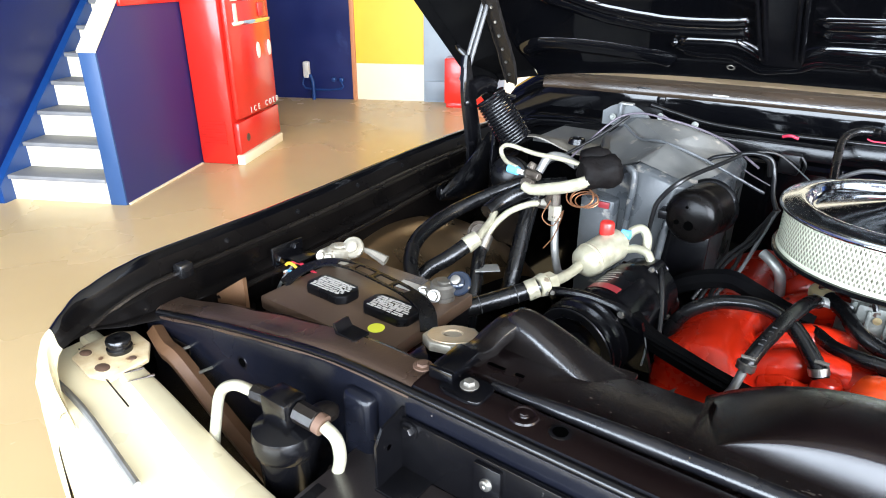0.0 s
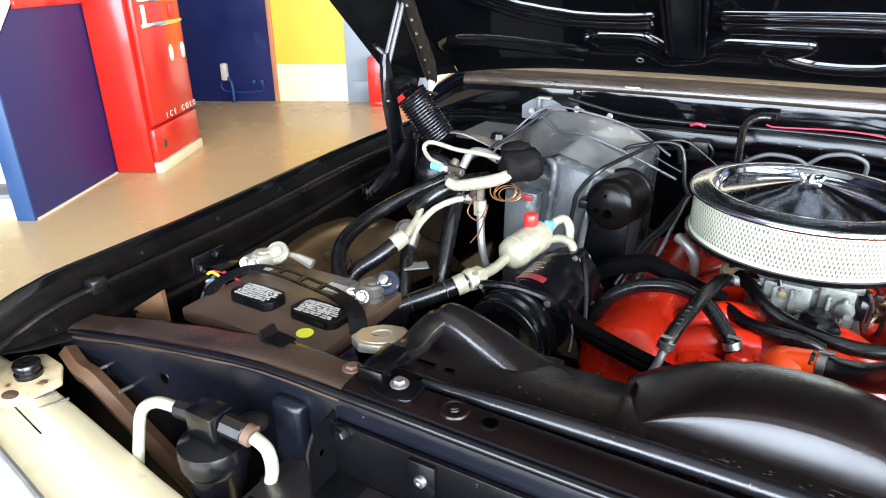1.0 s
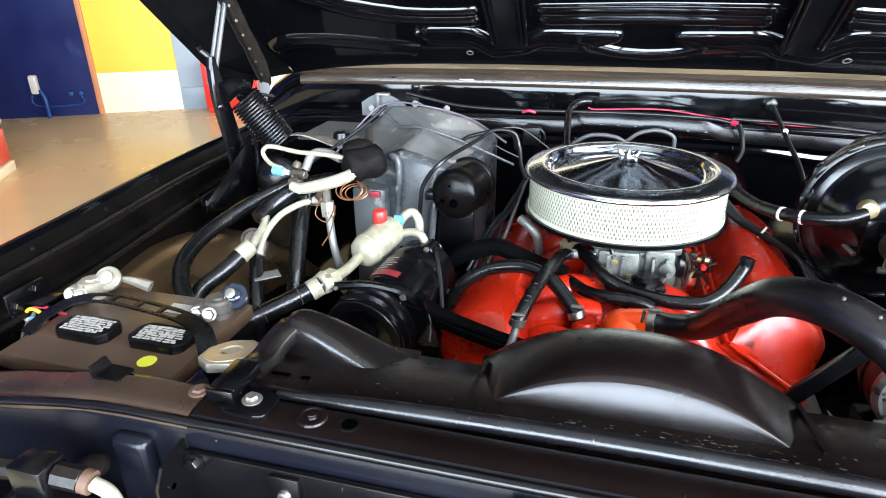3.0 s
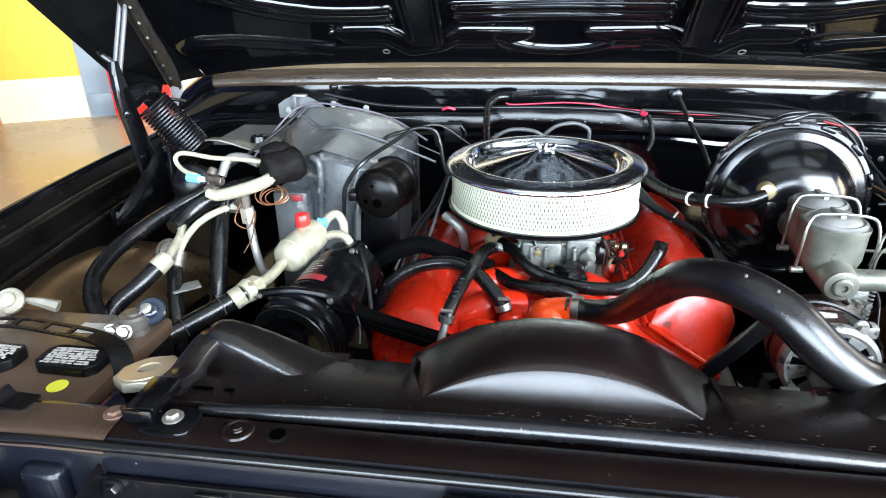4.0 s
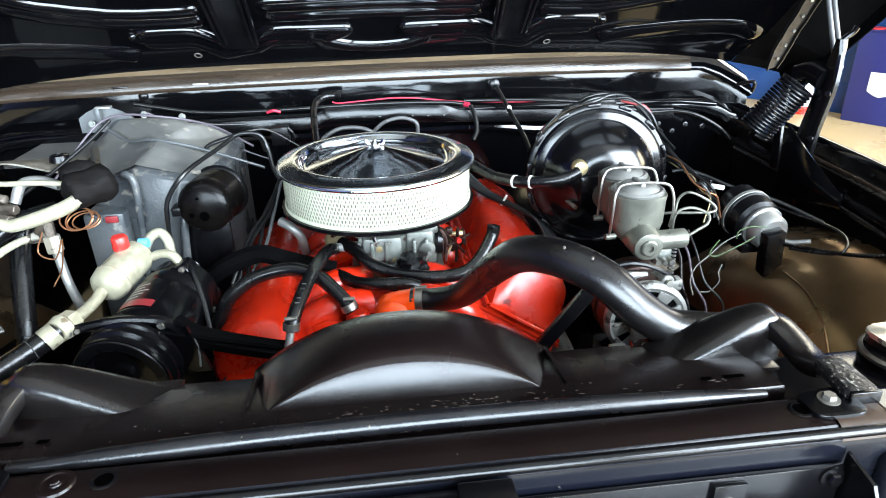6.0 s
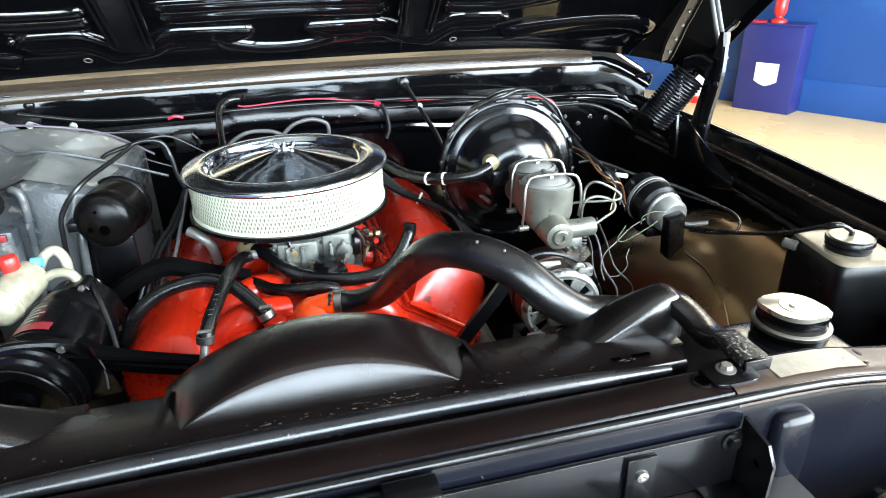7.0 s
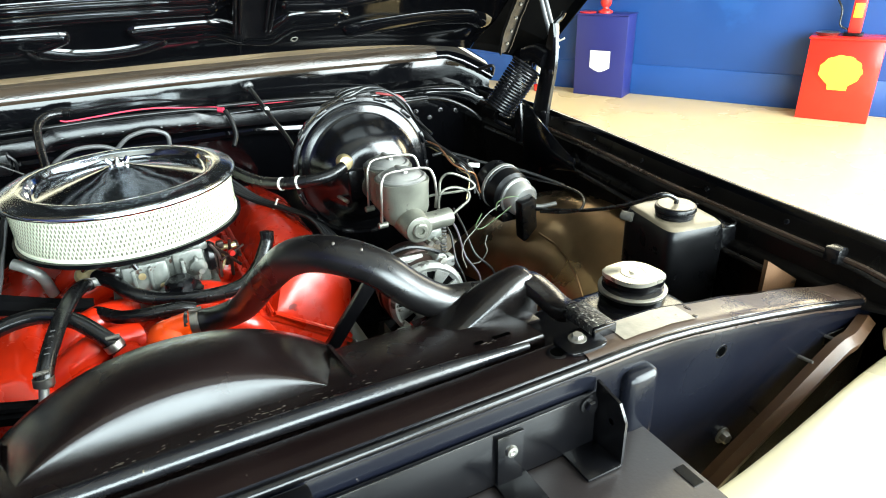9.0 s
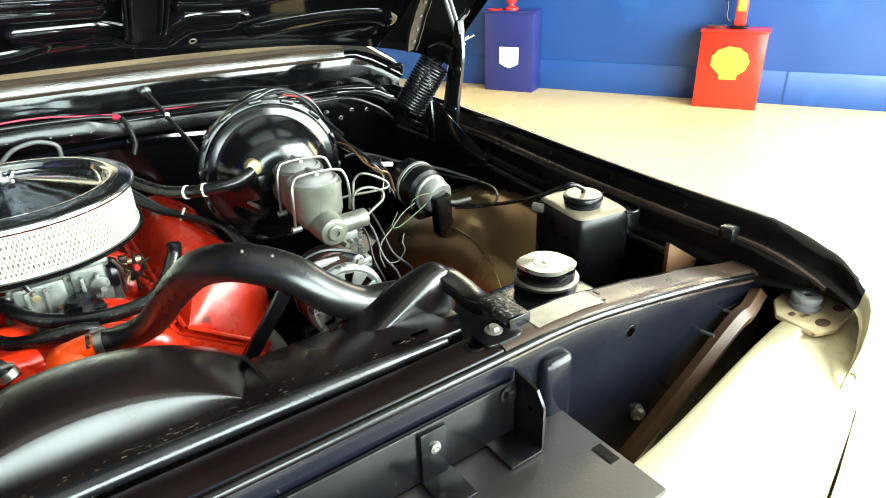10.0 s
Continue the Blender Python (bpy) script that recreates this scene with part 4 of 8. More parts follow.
part("firewall_plate", loft([[(x, 1.106, 1.1445 - 0.03 * max(0.0, x) + zo), (x, 1.100, 1.1435 - 0.03 * max(0.0, x) + zo), (x, 1.093 - 0.004 * f, 1.120 - 0.03 * max(0.0, x) + zo), (x, 1.0945 - 0.004 * f, 1.1155 - 0.03 * max(0.0, x) + zo), (x, 1.118, 1.114 + zo)] for x, f, zo in [(-0.62, 0, -0.02), (-0.30, 0, -0.020), (-0.17, 0, -0.018), (-0.150, 0.3, -0.006), (-0.135, 0.8, 0.0)] + [(-0.12 + 0.03 * k, 1 + 0.25 * math.sin(2.1 * k), 0.0015 * math.sin(1.3 * k)) for k in range(9)] + [(0.137, 0.8, 0.0), (0.155, 0.3, -0.006), (0.18, 0, -0.014), (0.30, 0, -0.016), (0.72, 0, -0.020)]]), SATIN_BLACK, truck, "gloss black flange along the firewall", smooth=50)
for k in range(8):
    part("plate_screw", lathe([(0.004, 0), (0.0035, 0.003), (0, 0.0035)], axis_matrix((-0.125 + k * 0.038, 1.089, 1.122 - 0.001 * k), (-0.125 + k * 0.038, 0.0, 1.2)), 10), BLACK_PAINT, truck)
for side in (-1, 1):
    part("cowl_corner_hook", tube([(MX + side * 0.90, 1.09, 1.155), (MX + side * 0.925, 1.06, 1.165), (MX + side * 0.93, 1.07, 1.14)], 0.0045, n=4), DUSTY_BLACK, truck)
part("cowl_lip", tube([(x, 1.113 + cowl_back(x), 1.124 + cowl_drop(x)) for x in [MX + v for v in steps(-0.86, 0.86, 20)]], 0.0065, n=2, seg=10), GLOSS_BLACK, cw, "rolled lower lip of the cowl")
# cab behind the cowl, only its closed front
part("windscreen_base", box(MX - 0.93, MX + 0.93, 1.50, 1.56, 0.5, 1.27, 0.01), BLACK_PAINT, truck)

# hood: a raised sheet with stamped underside
HA = radians(41)
HY, HZ = 1.105, 1.250


def hood_pt(x, s, d):
    """s up the slope from the rear edge, d below the sheet."""
    w = abs(x - MX) / 0.9
    z0 = -0.045 * w ** 4
    return (x, HY - s * math.cos(HA) - d * math.sin(HA), HZ + z0 + s * math.sin(HA) - d * math.cos(HA))


def ramp01(v, a, soft):
    return min(1.0, max(0.0, (v - a) / soft))


# stamped lines of the underside: distance from the hood's middle, height up the slope
HC = MX + 0.02
CHANNEL_TOP = [(0.085, 0.1215), (0.15, 0.1225), (0.21, 0.122), (0.254, 0.1025), (0.285, 0.092), (0.321, 0.088), (0.351, 0.114), (0.376, 0.1285), (0.41, 0.132), (0.46, 0.132), (0.488, 0.129)]
CHANNEL_FOOT = [(0.122, 0.089), (0.165, 0.0885), (0.22, 0.088), (0.255, 0.0655), (0.29, 0.057), (0.328, 0.0505), (0.355, 0.075), (0.378, 0.094), (0.41, 0.096), (0.456, 0.098), (0.484, 0.112)]
MOUTH = [(-0.122, 0.088), (-0.094, 0.071), (-0.068, 0.061), (-0.044, 0.056), (0.0, 0.053), (0.044, 0.056), (0.068, 0.061), (0.094, 0.071), (0.122, 0.088)]
CUP = [(0.088, 0.1215), (0.068, 0.1205), (0.062, 0.116), (0.072, 0.108), (0.095, 0.098), (0.122, 0.089)]
STEP = [(0.0, 0.175), (0.20, 0.171), (0.25, 0.170), (0.334, 0.170), (0.38, 0.164), (0.46, 0.1655), (0.51, 0.172), (0.565, 0.187), (0.614, 0.203), (0.66, 0.226), (0.70, 0.256), (0.78, 0.32), (0.95, 0.45)]
SIDE = [(0.50, 0.048), (0.53, 0.066), (0.60, 0.082), (0.70, 0.107), (0.80, 0.135), (0.835, 0.135), (0.86, 0.122)]


def hood_depth(x, s):
    x0 = abs(x - HC)
    d = 0.055 * max(0.0, (x0 - 0.64) / 0.35) ** 2 * ramp01(s, 0.03, 0.12)
    u = s - lerp_table(STEP, x0)
    return d + 0.004 * ramp01(u, -0.004, 0.012)


hood = thing("hood", (MX, 1.1, 1.24), "raised gloss black hood with a stamped ribbed underside", "hood")
SS = [k * 0.0035 for k in range(0, 100)] + steps(0.36, 1.18, 12)
part("inner_panel", sheet(lambda x, s: hood_pt(x, s, hood_depth(x, s)), steps(HC - 0.862, HC + 0.862, 260), SS), BLACK_PAINT, hood, smooth=60)
part("outer_skin", sheet(lambda x, s: hood_pt(x, s, -0.03), steps(-0.993, 0.993, 24), steps(-0.01, 1.2, 10), 0.002), BLACK_PAINT, hood)


def bead(name, pts, side, r, proud, over=False):
    """A round stamped ridge along (distance, height) points, standing proud of the sheet."""
    line = spline([Vector((v, q, 0)) for v, q in pts], 5)
    path = []
    for p in line:
        x = HC + side * p.x
        path.append(hood_pt(x, p.y, (0.0 if over else hood_depth(x, p.y)) + proud - r))
    n = len(path)
    part(name, tube(path, [r * min(1.0, 0.45 + 0.25 * min(k, n - 1 - k)) for k in range(n)], n=1, seg=18), BLACK_PAINT, hood)


for side in (-1, 1):
    a, b = sorted((HC + side * 0.862, side * 0.986))
    part("inner_border", sheet(lambda x, s: hood_pt(x, s, hood_depth(x, s) + 0.001), steps(a, b, 12), SS), MATTE_BLACK, hood, "dull black border of the hood's underside", smooth=60)
    part("side_skirt", sheet(lambda s, k, side=side: hood_pt(side * (0.992 - 0.006 * k), s, -0.03 + 0.113 * k), steps(0.0, 1.19, 10), steps(0, 1, 4), 0.003), MATTE_BLACK, hood)
    top_, foot_ = spline([Vector((v, q, 0)) for v, q in CHANNEL_TOP], 5), spline([Vector((v, q, 0)) for v, q in CHANNEL_FOOT], 5)
    rows = []
    for u, v in zip(top_, foot_):
        rows.append([hood_pt(HC + side * (u.x + (v.x - u.x) * k), u.y + (v.y - u.y) * k, 0.0095 + 0.002 * math.sin(math.pi * k)) for k in steps(0, 1, 6)])
    part("channel", loft(rows), BLACK_PAINT, hood, smooth=60)
    bead("channel_edge", CUP[::-1] + CHANNEL_TOP[1:], side, 0.016, 0.012, True)
    bead("channel_edge", CHANNEL_FOOT, side, 0.016, 0.012, True)
    bead("channel_end", [(0.486, 0.130), (0.494, 0.122), (0.486, 0.112)], side, 0.010, 0.010, True)
    bead("side_ridge", SIDE, side, 0.036, 0.012)
    bead("stamped_bead", [(v, lerp_table(STEP, v) + 0.002) for v in steps(0.335, 0.90, 18)], side, 0.023, 0.012)
    bead("stamped_bead", [(v, lerp_table(STEP, v) + 0.031) for v in steps(0.335, 0.86, 18)], side, 0.016, 0.009)
    # rib from the channel up to the front
    for dx in (-0.036, -0.026, 0.026, 0.036):
        part("rib_edge", tube([hood_pt(HC + side * 0.283 + dx * 0.9, 0.100, 0.016), hood_pt(HC + side * 0.283 + dx, 0.13, 0.026), hood_pt(HC + side * 0.281 + dx * 1.08, 0.25, 0.030), hood_pt(HC + side * 0.279 + dx * 1.15, 0.36, 0.030)], 0.0045, n=4, seg=8), SATIN_BLACK, hood)
    part("rib_web", sheet(lambda s, k, side=side: hood_pt(HC + side * 0.282 + 0.034 * k * (0.9 + 0.8 * s), s, 0.024), steps(0.10, 0.36, 5), steps(-1, 1, 2), 0.003), SATIN_BLACK, hood)
    part("hole_rim", lathe([(0.005, 0), (0.008, 0.001), (0.009, 0)], axis_matrix(hood_pt(HC + side * 0.387, 0.046, 0.001), hood_pt(HC + side * 0.387, 0.046, 1)), 14, close=False), BOLT, hood)
bead("mouth_lip", MOUTH, 1, 0.019, 0.011, True)
bead("stamped_bead", [(v, lerp_table(STEP, abs(v)) + 0.002) for v in steps(-0.232, 0.232, 10)], 1, 0.023, 0.012)
bead("stamped_bead", [(v, lerp_table(STEP, abs(v)) + 0.031) for v in steps(-0.232, 0.232, 10)], 1, 0.016, 0.009)
bead("stamped_bead", [(v, lerp_table(STEP, abs(v)) + 0.044) for v in steps(-0.232, 0.232, 10)], 1, 0.007, 0.004)

# hood hinges
def hinge(side):
    X = lambda v: side * (v - 0.028)
    h = hood
    def arm(pts, ws, t, mt, nm, lab=""):
        mids, wide = spline(pts, 5), spline([(w, 0, 0) for w in ws], 5)
        rows = []
        for (x, y, z), q in zip(mids, wide):
            w = q.x
            rows.append([(X(x + t * a), y + w * b, z) for a, b in ((-0.5, -1), (0.5, -1), (1, -0.75), (1, 0.75), (0.5, 1), (-0.5, 1), (-1, 0.75), (-1, -0.75))])
        return part(nm, loft(rows, close=True), mt, h, lab)
    h = arm([(0.866, 0.765, 0.97), (0.872, 0.772, 1.05), (0.878, 0.770, 1.115), (0.886, 0.757, 1.21), (0.888, 0.750, 1.27), (0.888, 0.748, 1.30)], (0.030, 0.031, 0.027, 0.024, 0.014, 0.007), 0.008, SATIN_BLACK, "hood_hinge", "black steel hood hinge with a heavy coil spring")
    arm([(0.862, 0.83, 1.02), (0.868, 0.85, 1.11), (0.872, 0.86, 1.20)], (0.014, 0.012, 0.010), 0.005, SATIN_BLACK, "rear_link")
    part("spring_lever", tube([(X(0.886), 0.762, 1.222), (X(0.880), 0.80, 1.232), (X(0.868), 0.832, 1.226)], [0.024, 0.022, 0.016], n=5, seg=10), SATIN_BLACK, h)
    plate = [Vector((X(v), y, z)) for v, y, z in ((0.876, 0.930, 1.219), (0.871, 0.89, 1.285), (0.867, 0.84, 1.350), (0.865, 0.80, 1.409), (0.866, 0.73, 1.50))]
    rows = []
    for i, p in enumerate(spline(plate, 4)):
        w = (0.016, 0.022, 0.026, 0.027)[min(i, 3)]
        w *= 1 + 0.05 * math.sin(2.3 * i)
        across = Vector((side * 0.93, 0.36, 0.10))
        rows.append([p + across * (w * u) + Vector((0, -1, -0.5)) * v for u, v in ((-1, -0.003), (-1, 0.006), (-0.86, 0.006), (-0.82, 0.0), (0.82, 0.0), (0.86, 0.006), (1, 0.006), (1, -0.003))])
    part("upper_arm", loft(rows, close=True), ARM_DUST, h, "worn dusty black hood arm")
    for k in range(6):
        q = plate[0].lerp(plate[3], 0.12 + 0.16 * k) + Vector((0, -0.002, 0))
        part("rivet", lathe([(0.0045, 0), (0.003, 0.003), (0, 0.003)], axis_matrix(q, q + Vector((-side * 0.3, -1, -0.3))), 6), STEEL, h)
    for u in (-1, 1):
        part("strut", rod((X(0.906 + 0.006 * u), 0.764, 1.243), (X(0.888 + 0.006 * u), 0.822, 1.405), 0.0048, seg=10), WIRE_GREY, h, "grey steel strut")
    part("hook", tube([(X(0.888), 0.748, 1.285), (X(0.890), 0.746, 1.30), (X(0.902), 0.742, 1.312), (X(0.905), 0.738, 1.322)], 0.0055, n=4, seg=8), SATIN_BLACK, h)
    for q in ((0.862, 0.748, 1.04), (0.868, 0.748, 1.11), (0.876, 0.738, 1.20)):
        part("rivet", lathe([(0.006, 0), (0.005, 0.003), (0, 0.004)], axis_matrix((X(q[0]), q[1], q[2]), (X(q[0] - 1), q[1] - 0.8, q[2])), 12), SATIN_BLACK, h)
    # coil spring
    a, b = Vector((X(0.862), 0.806, 1.208)), Vector((X(0.800), 0.834, 1.108))
    m = axis_matrix(a, b)
    L, turns, n = (b - a).length, 17, 24
    pts = [m @ Vector((0.034 * math.cos(2 * math.pi * k / n), 0.034 * math.sin(2 * math.pi * k / n), L * k / (turns * n))) for k in range(turns * n + 1)]
    part("spring", tube(pts, 0.0029, n=1, seg=8), SPRING_BLACK, h, "black coil spring")
    part("spring_hook", tube([m @ Vector((0.034, 0, 0)), a + Vector((side * 0.01, 0.0, 0.010)), a + Vector((side * 0.014, -0.02, 0.018))], 0.0042, n=4, seg=8), SATIN_BLACK, h)
    part("spring_anchor", tube([b, b + Vector((side * 0.01, 0.02, -0.03)), b + Vector((side * 0.06, 0.03, -0.06))], 0.006, n=4, seg=8), SATIN_BLACK, h)
    def gusset(u, v):
        top, low = 1.046 + 0.064 * u ** 0.9, 1.030 - 0.025 * u
        return (X(0.832 - 0.020 * math.sin(math.pi * min(1.0, 0.08 + 0.6 * u)) * math.sin(math.pi * (0.12 + 0.76 * v))), 0.578 + 0.125 * u, low + (top - low) * v)
    part("hinge_bracket", sheet(gusset, steps(0, 1.5, 18), steps(0, 1, 10), 0.004), SHELL_BLACK, h, "glossy black hinge bracket", smooth=60)
    part("bracket_bolt", hexbolt((X(0.828), 0.592, 1.040), 0.006, 0.005, (-side, 0, 0.1)), SATIN_BLACK, h)
    return h


for side in (-1, 1):
    hinge(side)

part("splash_pan", box(MX - 0.86, MX + 0.86, -0.02, 1.13, 0.42, 0.44), DUSTY_BLACK, truck, "dark underbody pan")

# ---- radiator, shroud and brackets ----
rad = thing("radiator", (0.0, 0.09, 0.44), "black crossflow radiator behind the core support", "radiator")
part("core", box(-0.37, 0.36, 0.05, 0.12, 0.45, 1.045, 0.004), SATIN_BLACK, rad)
part("side_tank", box(-0.485, -0.372, 0.05, 0.135, 0.45, 1.052, 0.014), SATIN_BLACK, rad)
part("side_tank", box(0.362, 0.585, 0.05, 0.16, 0.45, 1.040, 0.014), SATIN_BLACK, rad)
OC = Matrix.Translation((-0.4286, 0.092, 1.074)) @ Matrix.Rotation(radians(-9), 4, "X") @ Matrix.Rotation(radians(-6), 4, "Y")
oct_ = [(0.0345 * math.cos(math.radians(22.5 + 45 * k)), 0.0345 * math.sin(math.radians(22.5 + 45 * k))) for k in range(8)]
lc = part("filler_neck", lathe([(0.028, 0), (0.028, 0.018), (0.031, 0.021)], Matrix.Translation((-0.4286, 0.092, 1.048)), 24), SATIN_BLACK, rad)
oc_ = part("filler_cap", prism(oct_, 0.011, OC @ Matrix.Rotation(0.15, 4, "Z"), 0.0018), CAP_PALE, lc, "pale zinc octagonal filler cap", smooth=22)
part("cap_disc", lathe([(0.0285, 0.0108), (0.028, 0.0122), (0.0125, 0.0128), (0.0118, 0.0122), (0.0105, 0.0098), (0, 0.0095)], OC, 28), GOLD_STEEL, oc_, "tan zinc disc with a sunk centre", smooth=30)
Mr = Matrix.Translation((0.533, 0.122, 1.022))
rc2 = part("filler_neck", lathe([(0.040, 0), (0.042, 0.004), (0.042, 0.03), (0.038, 0.034), (0.031, 0.036)], Mr, 32), SATIN_BLACK, rad)
ears = [((0.0312 + 0.0085 * math.cos(a) ** 12) * math.cos(a), (0.0312 + 0.0085 * math.cos(a) ** 12) * math.sin(a)) for a in [2 * math.pi * k / 64 for k in range(64)]]
part("pressure_cap", prism(ears, 0.009, Mr @ Matrix.Translation((0, 0, 0.036)) @ Matrix.Rotation(-0.7, 4, "Z") @ Matrix.Diagonal((0.97, 0.97, 1, 1)), 0.002), SATIN_BLACK, rc2, "black cap skirt")
part("cap_top", prism(ears, 0.006, Mr @ Matrix.Translation((0, 0, 0.045)) @ Matrix.Rotation(-0.7, 4, "Z"), 0.002), CAP_SILVER, rc2, "worn silver cap top")
part("cap_rivet", lathe([(0.017, 0.0), (0.0165, 0.0008), (0.0145, 0.0008), (0.014, 0.0002), (0.006, 0.0002), (0.0055, 0.0022), (0, 0.0026)], Mr @ Matrix.Translation((0, 0, 0.0510)), 24), CAP_SILVER, rc2)
part("neck_rim", lathe([(0.041, 0.026), (0.0435, 0.027), (0.0437, 0.031), (0.041, 0.033)], Mr, 32), STEEL, rc2, "pale worn neck rim")

sh = thing("fan_shroud", (MX, 0.12, 0.9), "scuffed black plastic fan shroud with a raised fan arch", "fan shroud")
panelz = lambda y: lerp_table([(0.04, 1.088), (0.06, 1.090), (0.168, 1.064)], y)
part("panel", sheet(lambda x, k: (x, [0.040, 0.0405, 0.044, 0.075, 0.12, 0.165, 0.170, 0.170][k], panelz([0.04, 0.041, 0.06, 0.075, 0.12, 0.165, 0.168, 0.168][k]) - [0.02, 0.002, 0, 0, 0, 0, 0.003, 0.10][k]), steps(-0.375, 0.335, 24), range(8), 0.003), SHROUD, sh, smooth=50)
RC, ZC, XC = 0.30, 0.815, -0.013
def arch_row(y, top, r):
    return [(XC + r * math.sin(a), y, top - r * (1 - math.cos(a))) for a in steps(-0.72, 0.72, 44)]


arch = []
base = arch_row(0.2, 1.1245, 0.228)
for dy, k in ((0.0, 0.0), (0.005, 0.28), (0.010, 0.56), (0.0143, 0.80), (0.0160, 0.855), (0.0195, 0.908), (0.025, 0.95), (0.034, 0.978), (0.044, 0.992), (0.055, 1.0)):
    row = []
    for x, y, z in base:
        g = max(0.0, (z - 1.084) / 0.0405)
        row.append((x, 0.080 + dy * g, 1.084 + (z - 1.084) * k if z > 1.084 else z))
    arch.append(row)
for y, top, r in ((0.165, 1.121, 0.238), (0.185, 1.1155, 0.242), (0.2, 1.111, 0.245), (0.204, 1.107, 0.243), (0.204, 1.098, 0.236)):
    arch.append(arch_row(y, top, r))
part("fan_arch", loft(arch), SHROUD, sh, "raised rounded arch over the fan", smooth=70)
for side in (-1, 1):
    part("rib", prism([(0.0, -0.006), (0.085, -0.027), (0.085, -0.012), (0.0, 0.003)], 0.004, Matrix.Translation((XC + side * 0.152, 0.080, 1.085)) @ Matrix(((0, 0, 1, 0), (1, 0, 0, 0), (0, 1, 0, 0), (0, 0, 0, 1)))), SHROUD, sh)
    part("slot", sheet(lambda x, y: (x, y, panelz(y) + 0.0006), steps(MX + side * 0.325 - 0.0102, MX + side * 0.325 + 0.0102, 2), steps(0.061, 0.067, 2)), HOLE, sh)
    part("slot", sheet(lambda x, y: (x, y, panelz(y) + 0.0006), steps(MX + side * 0.298 - 0.0051, MX + side * 0.298 + 0.0051, 2), steps(0.061, 0.067, 2)), HOLE, sh)
    # fan opening's lower ring
ringb = [[(XC + r * math.sin(a), y, ZC + r * math.cos(a)) for a in steps(0.7, 2 * math.pi - 0.7, 40)] for r, y in ((0.30, 0.16), (0.30, 0.204))]
part("fan_ring", loft(ringb), SHROUD, sh)

def on_core(outline, lift):
    """A thin skin lying on the top of the core support."""
    bm = bmesh.new()
    lo, hi = outline
    n = len(lo) - 1
    rows = [[bm.verts.new((x, y0 + (y1 - y0) * k / 3, core_z(x) + lift)) for k in range(4)] for (x, y0), (_, y1) in zip(lo, hi)]
    for a, b in zip(rows, rows[1:]):
        for k in range(3):
            bm.faces.new((a[k], b[k], b[k + 1], a[k + 1]))
    return bm


# pale skin holds the plate's reflection, the dark fold its shade
part("sheen_patch", on_core(([(x, -0.0185 + 0.0006 * (k % 2)) for k, x in enumerate((0.388, 0.41, 0.43, 0.45, 0.47, 0.486))], [(x, 0.0122) for x in (0.388, 0.41, 0.43, 0.45, 0.47, 0.486)]), 0.0021), BARE, cs, "pale patch, reflected light put into its colour")
part("fold", join(tube([(0.499, 0.0125, core_z(0.499) - 0.004), (0.497, 0.004, core_z(0.497) - 0.0035), (0.496, -0.008, core_z(0.496) - 0.0045)], [0.005, 0.006, 0.004], n=5, seg=12), lathe([(0.003, 0), (0.0025, 0.0012), (0, 0.0014)], Matrix.Translation((0.489, -0.014, core_z(0.489) + 0.002)), 10)), TOP_BLACK, cs, "pressed fold, coloured dark for its shade")
rng = random.Random(7)
chips = []
for k in range(130):
    x = rng.gauss(0.04, 0.055) if k < 85 else rng.uniform(-0.3, 0.3)
    y, w, d = rng.triangular(0.052, 0.079, 0.070), rng.triangular(0.0004, 0.0058, 0.0008), rng.uniform(0.0003, 0.0009)
    n = rng.randint(5, 8)
    poly = [(w * rng.uniform(0.25, 1) * math.cos(2 * math.pi * i / n), d * rng.uniform(0.3, 1.4) * math.sin(2 * math.pi * i / n)) for i in range(n)]
    chips.append(prism(poly, 0.0003, Matrix.Translation((x, y, (1.0904 - 0.1147 * (y - 0.044) if y < 0.075 else panelz(y)) + 0.0002)) @ Matrix.Rotation(rng.uniform(-0.3, 0.3), 4, "Z")))
part("chipped_paint", join(*chips), CHIP, sh, "pale scuffs and paint chips", smooth=0)["kind"] = "stuff"

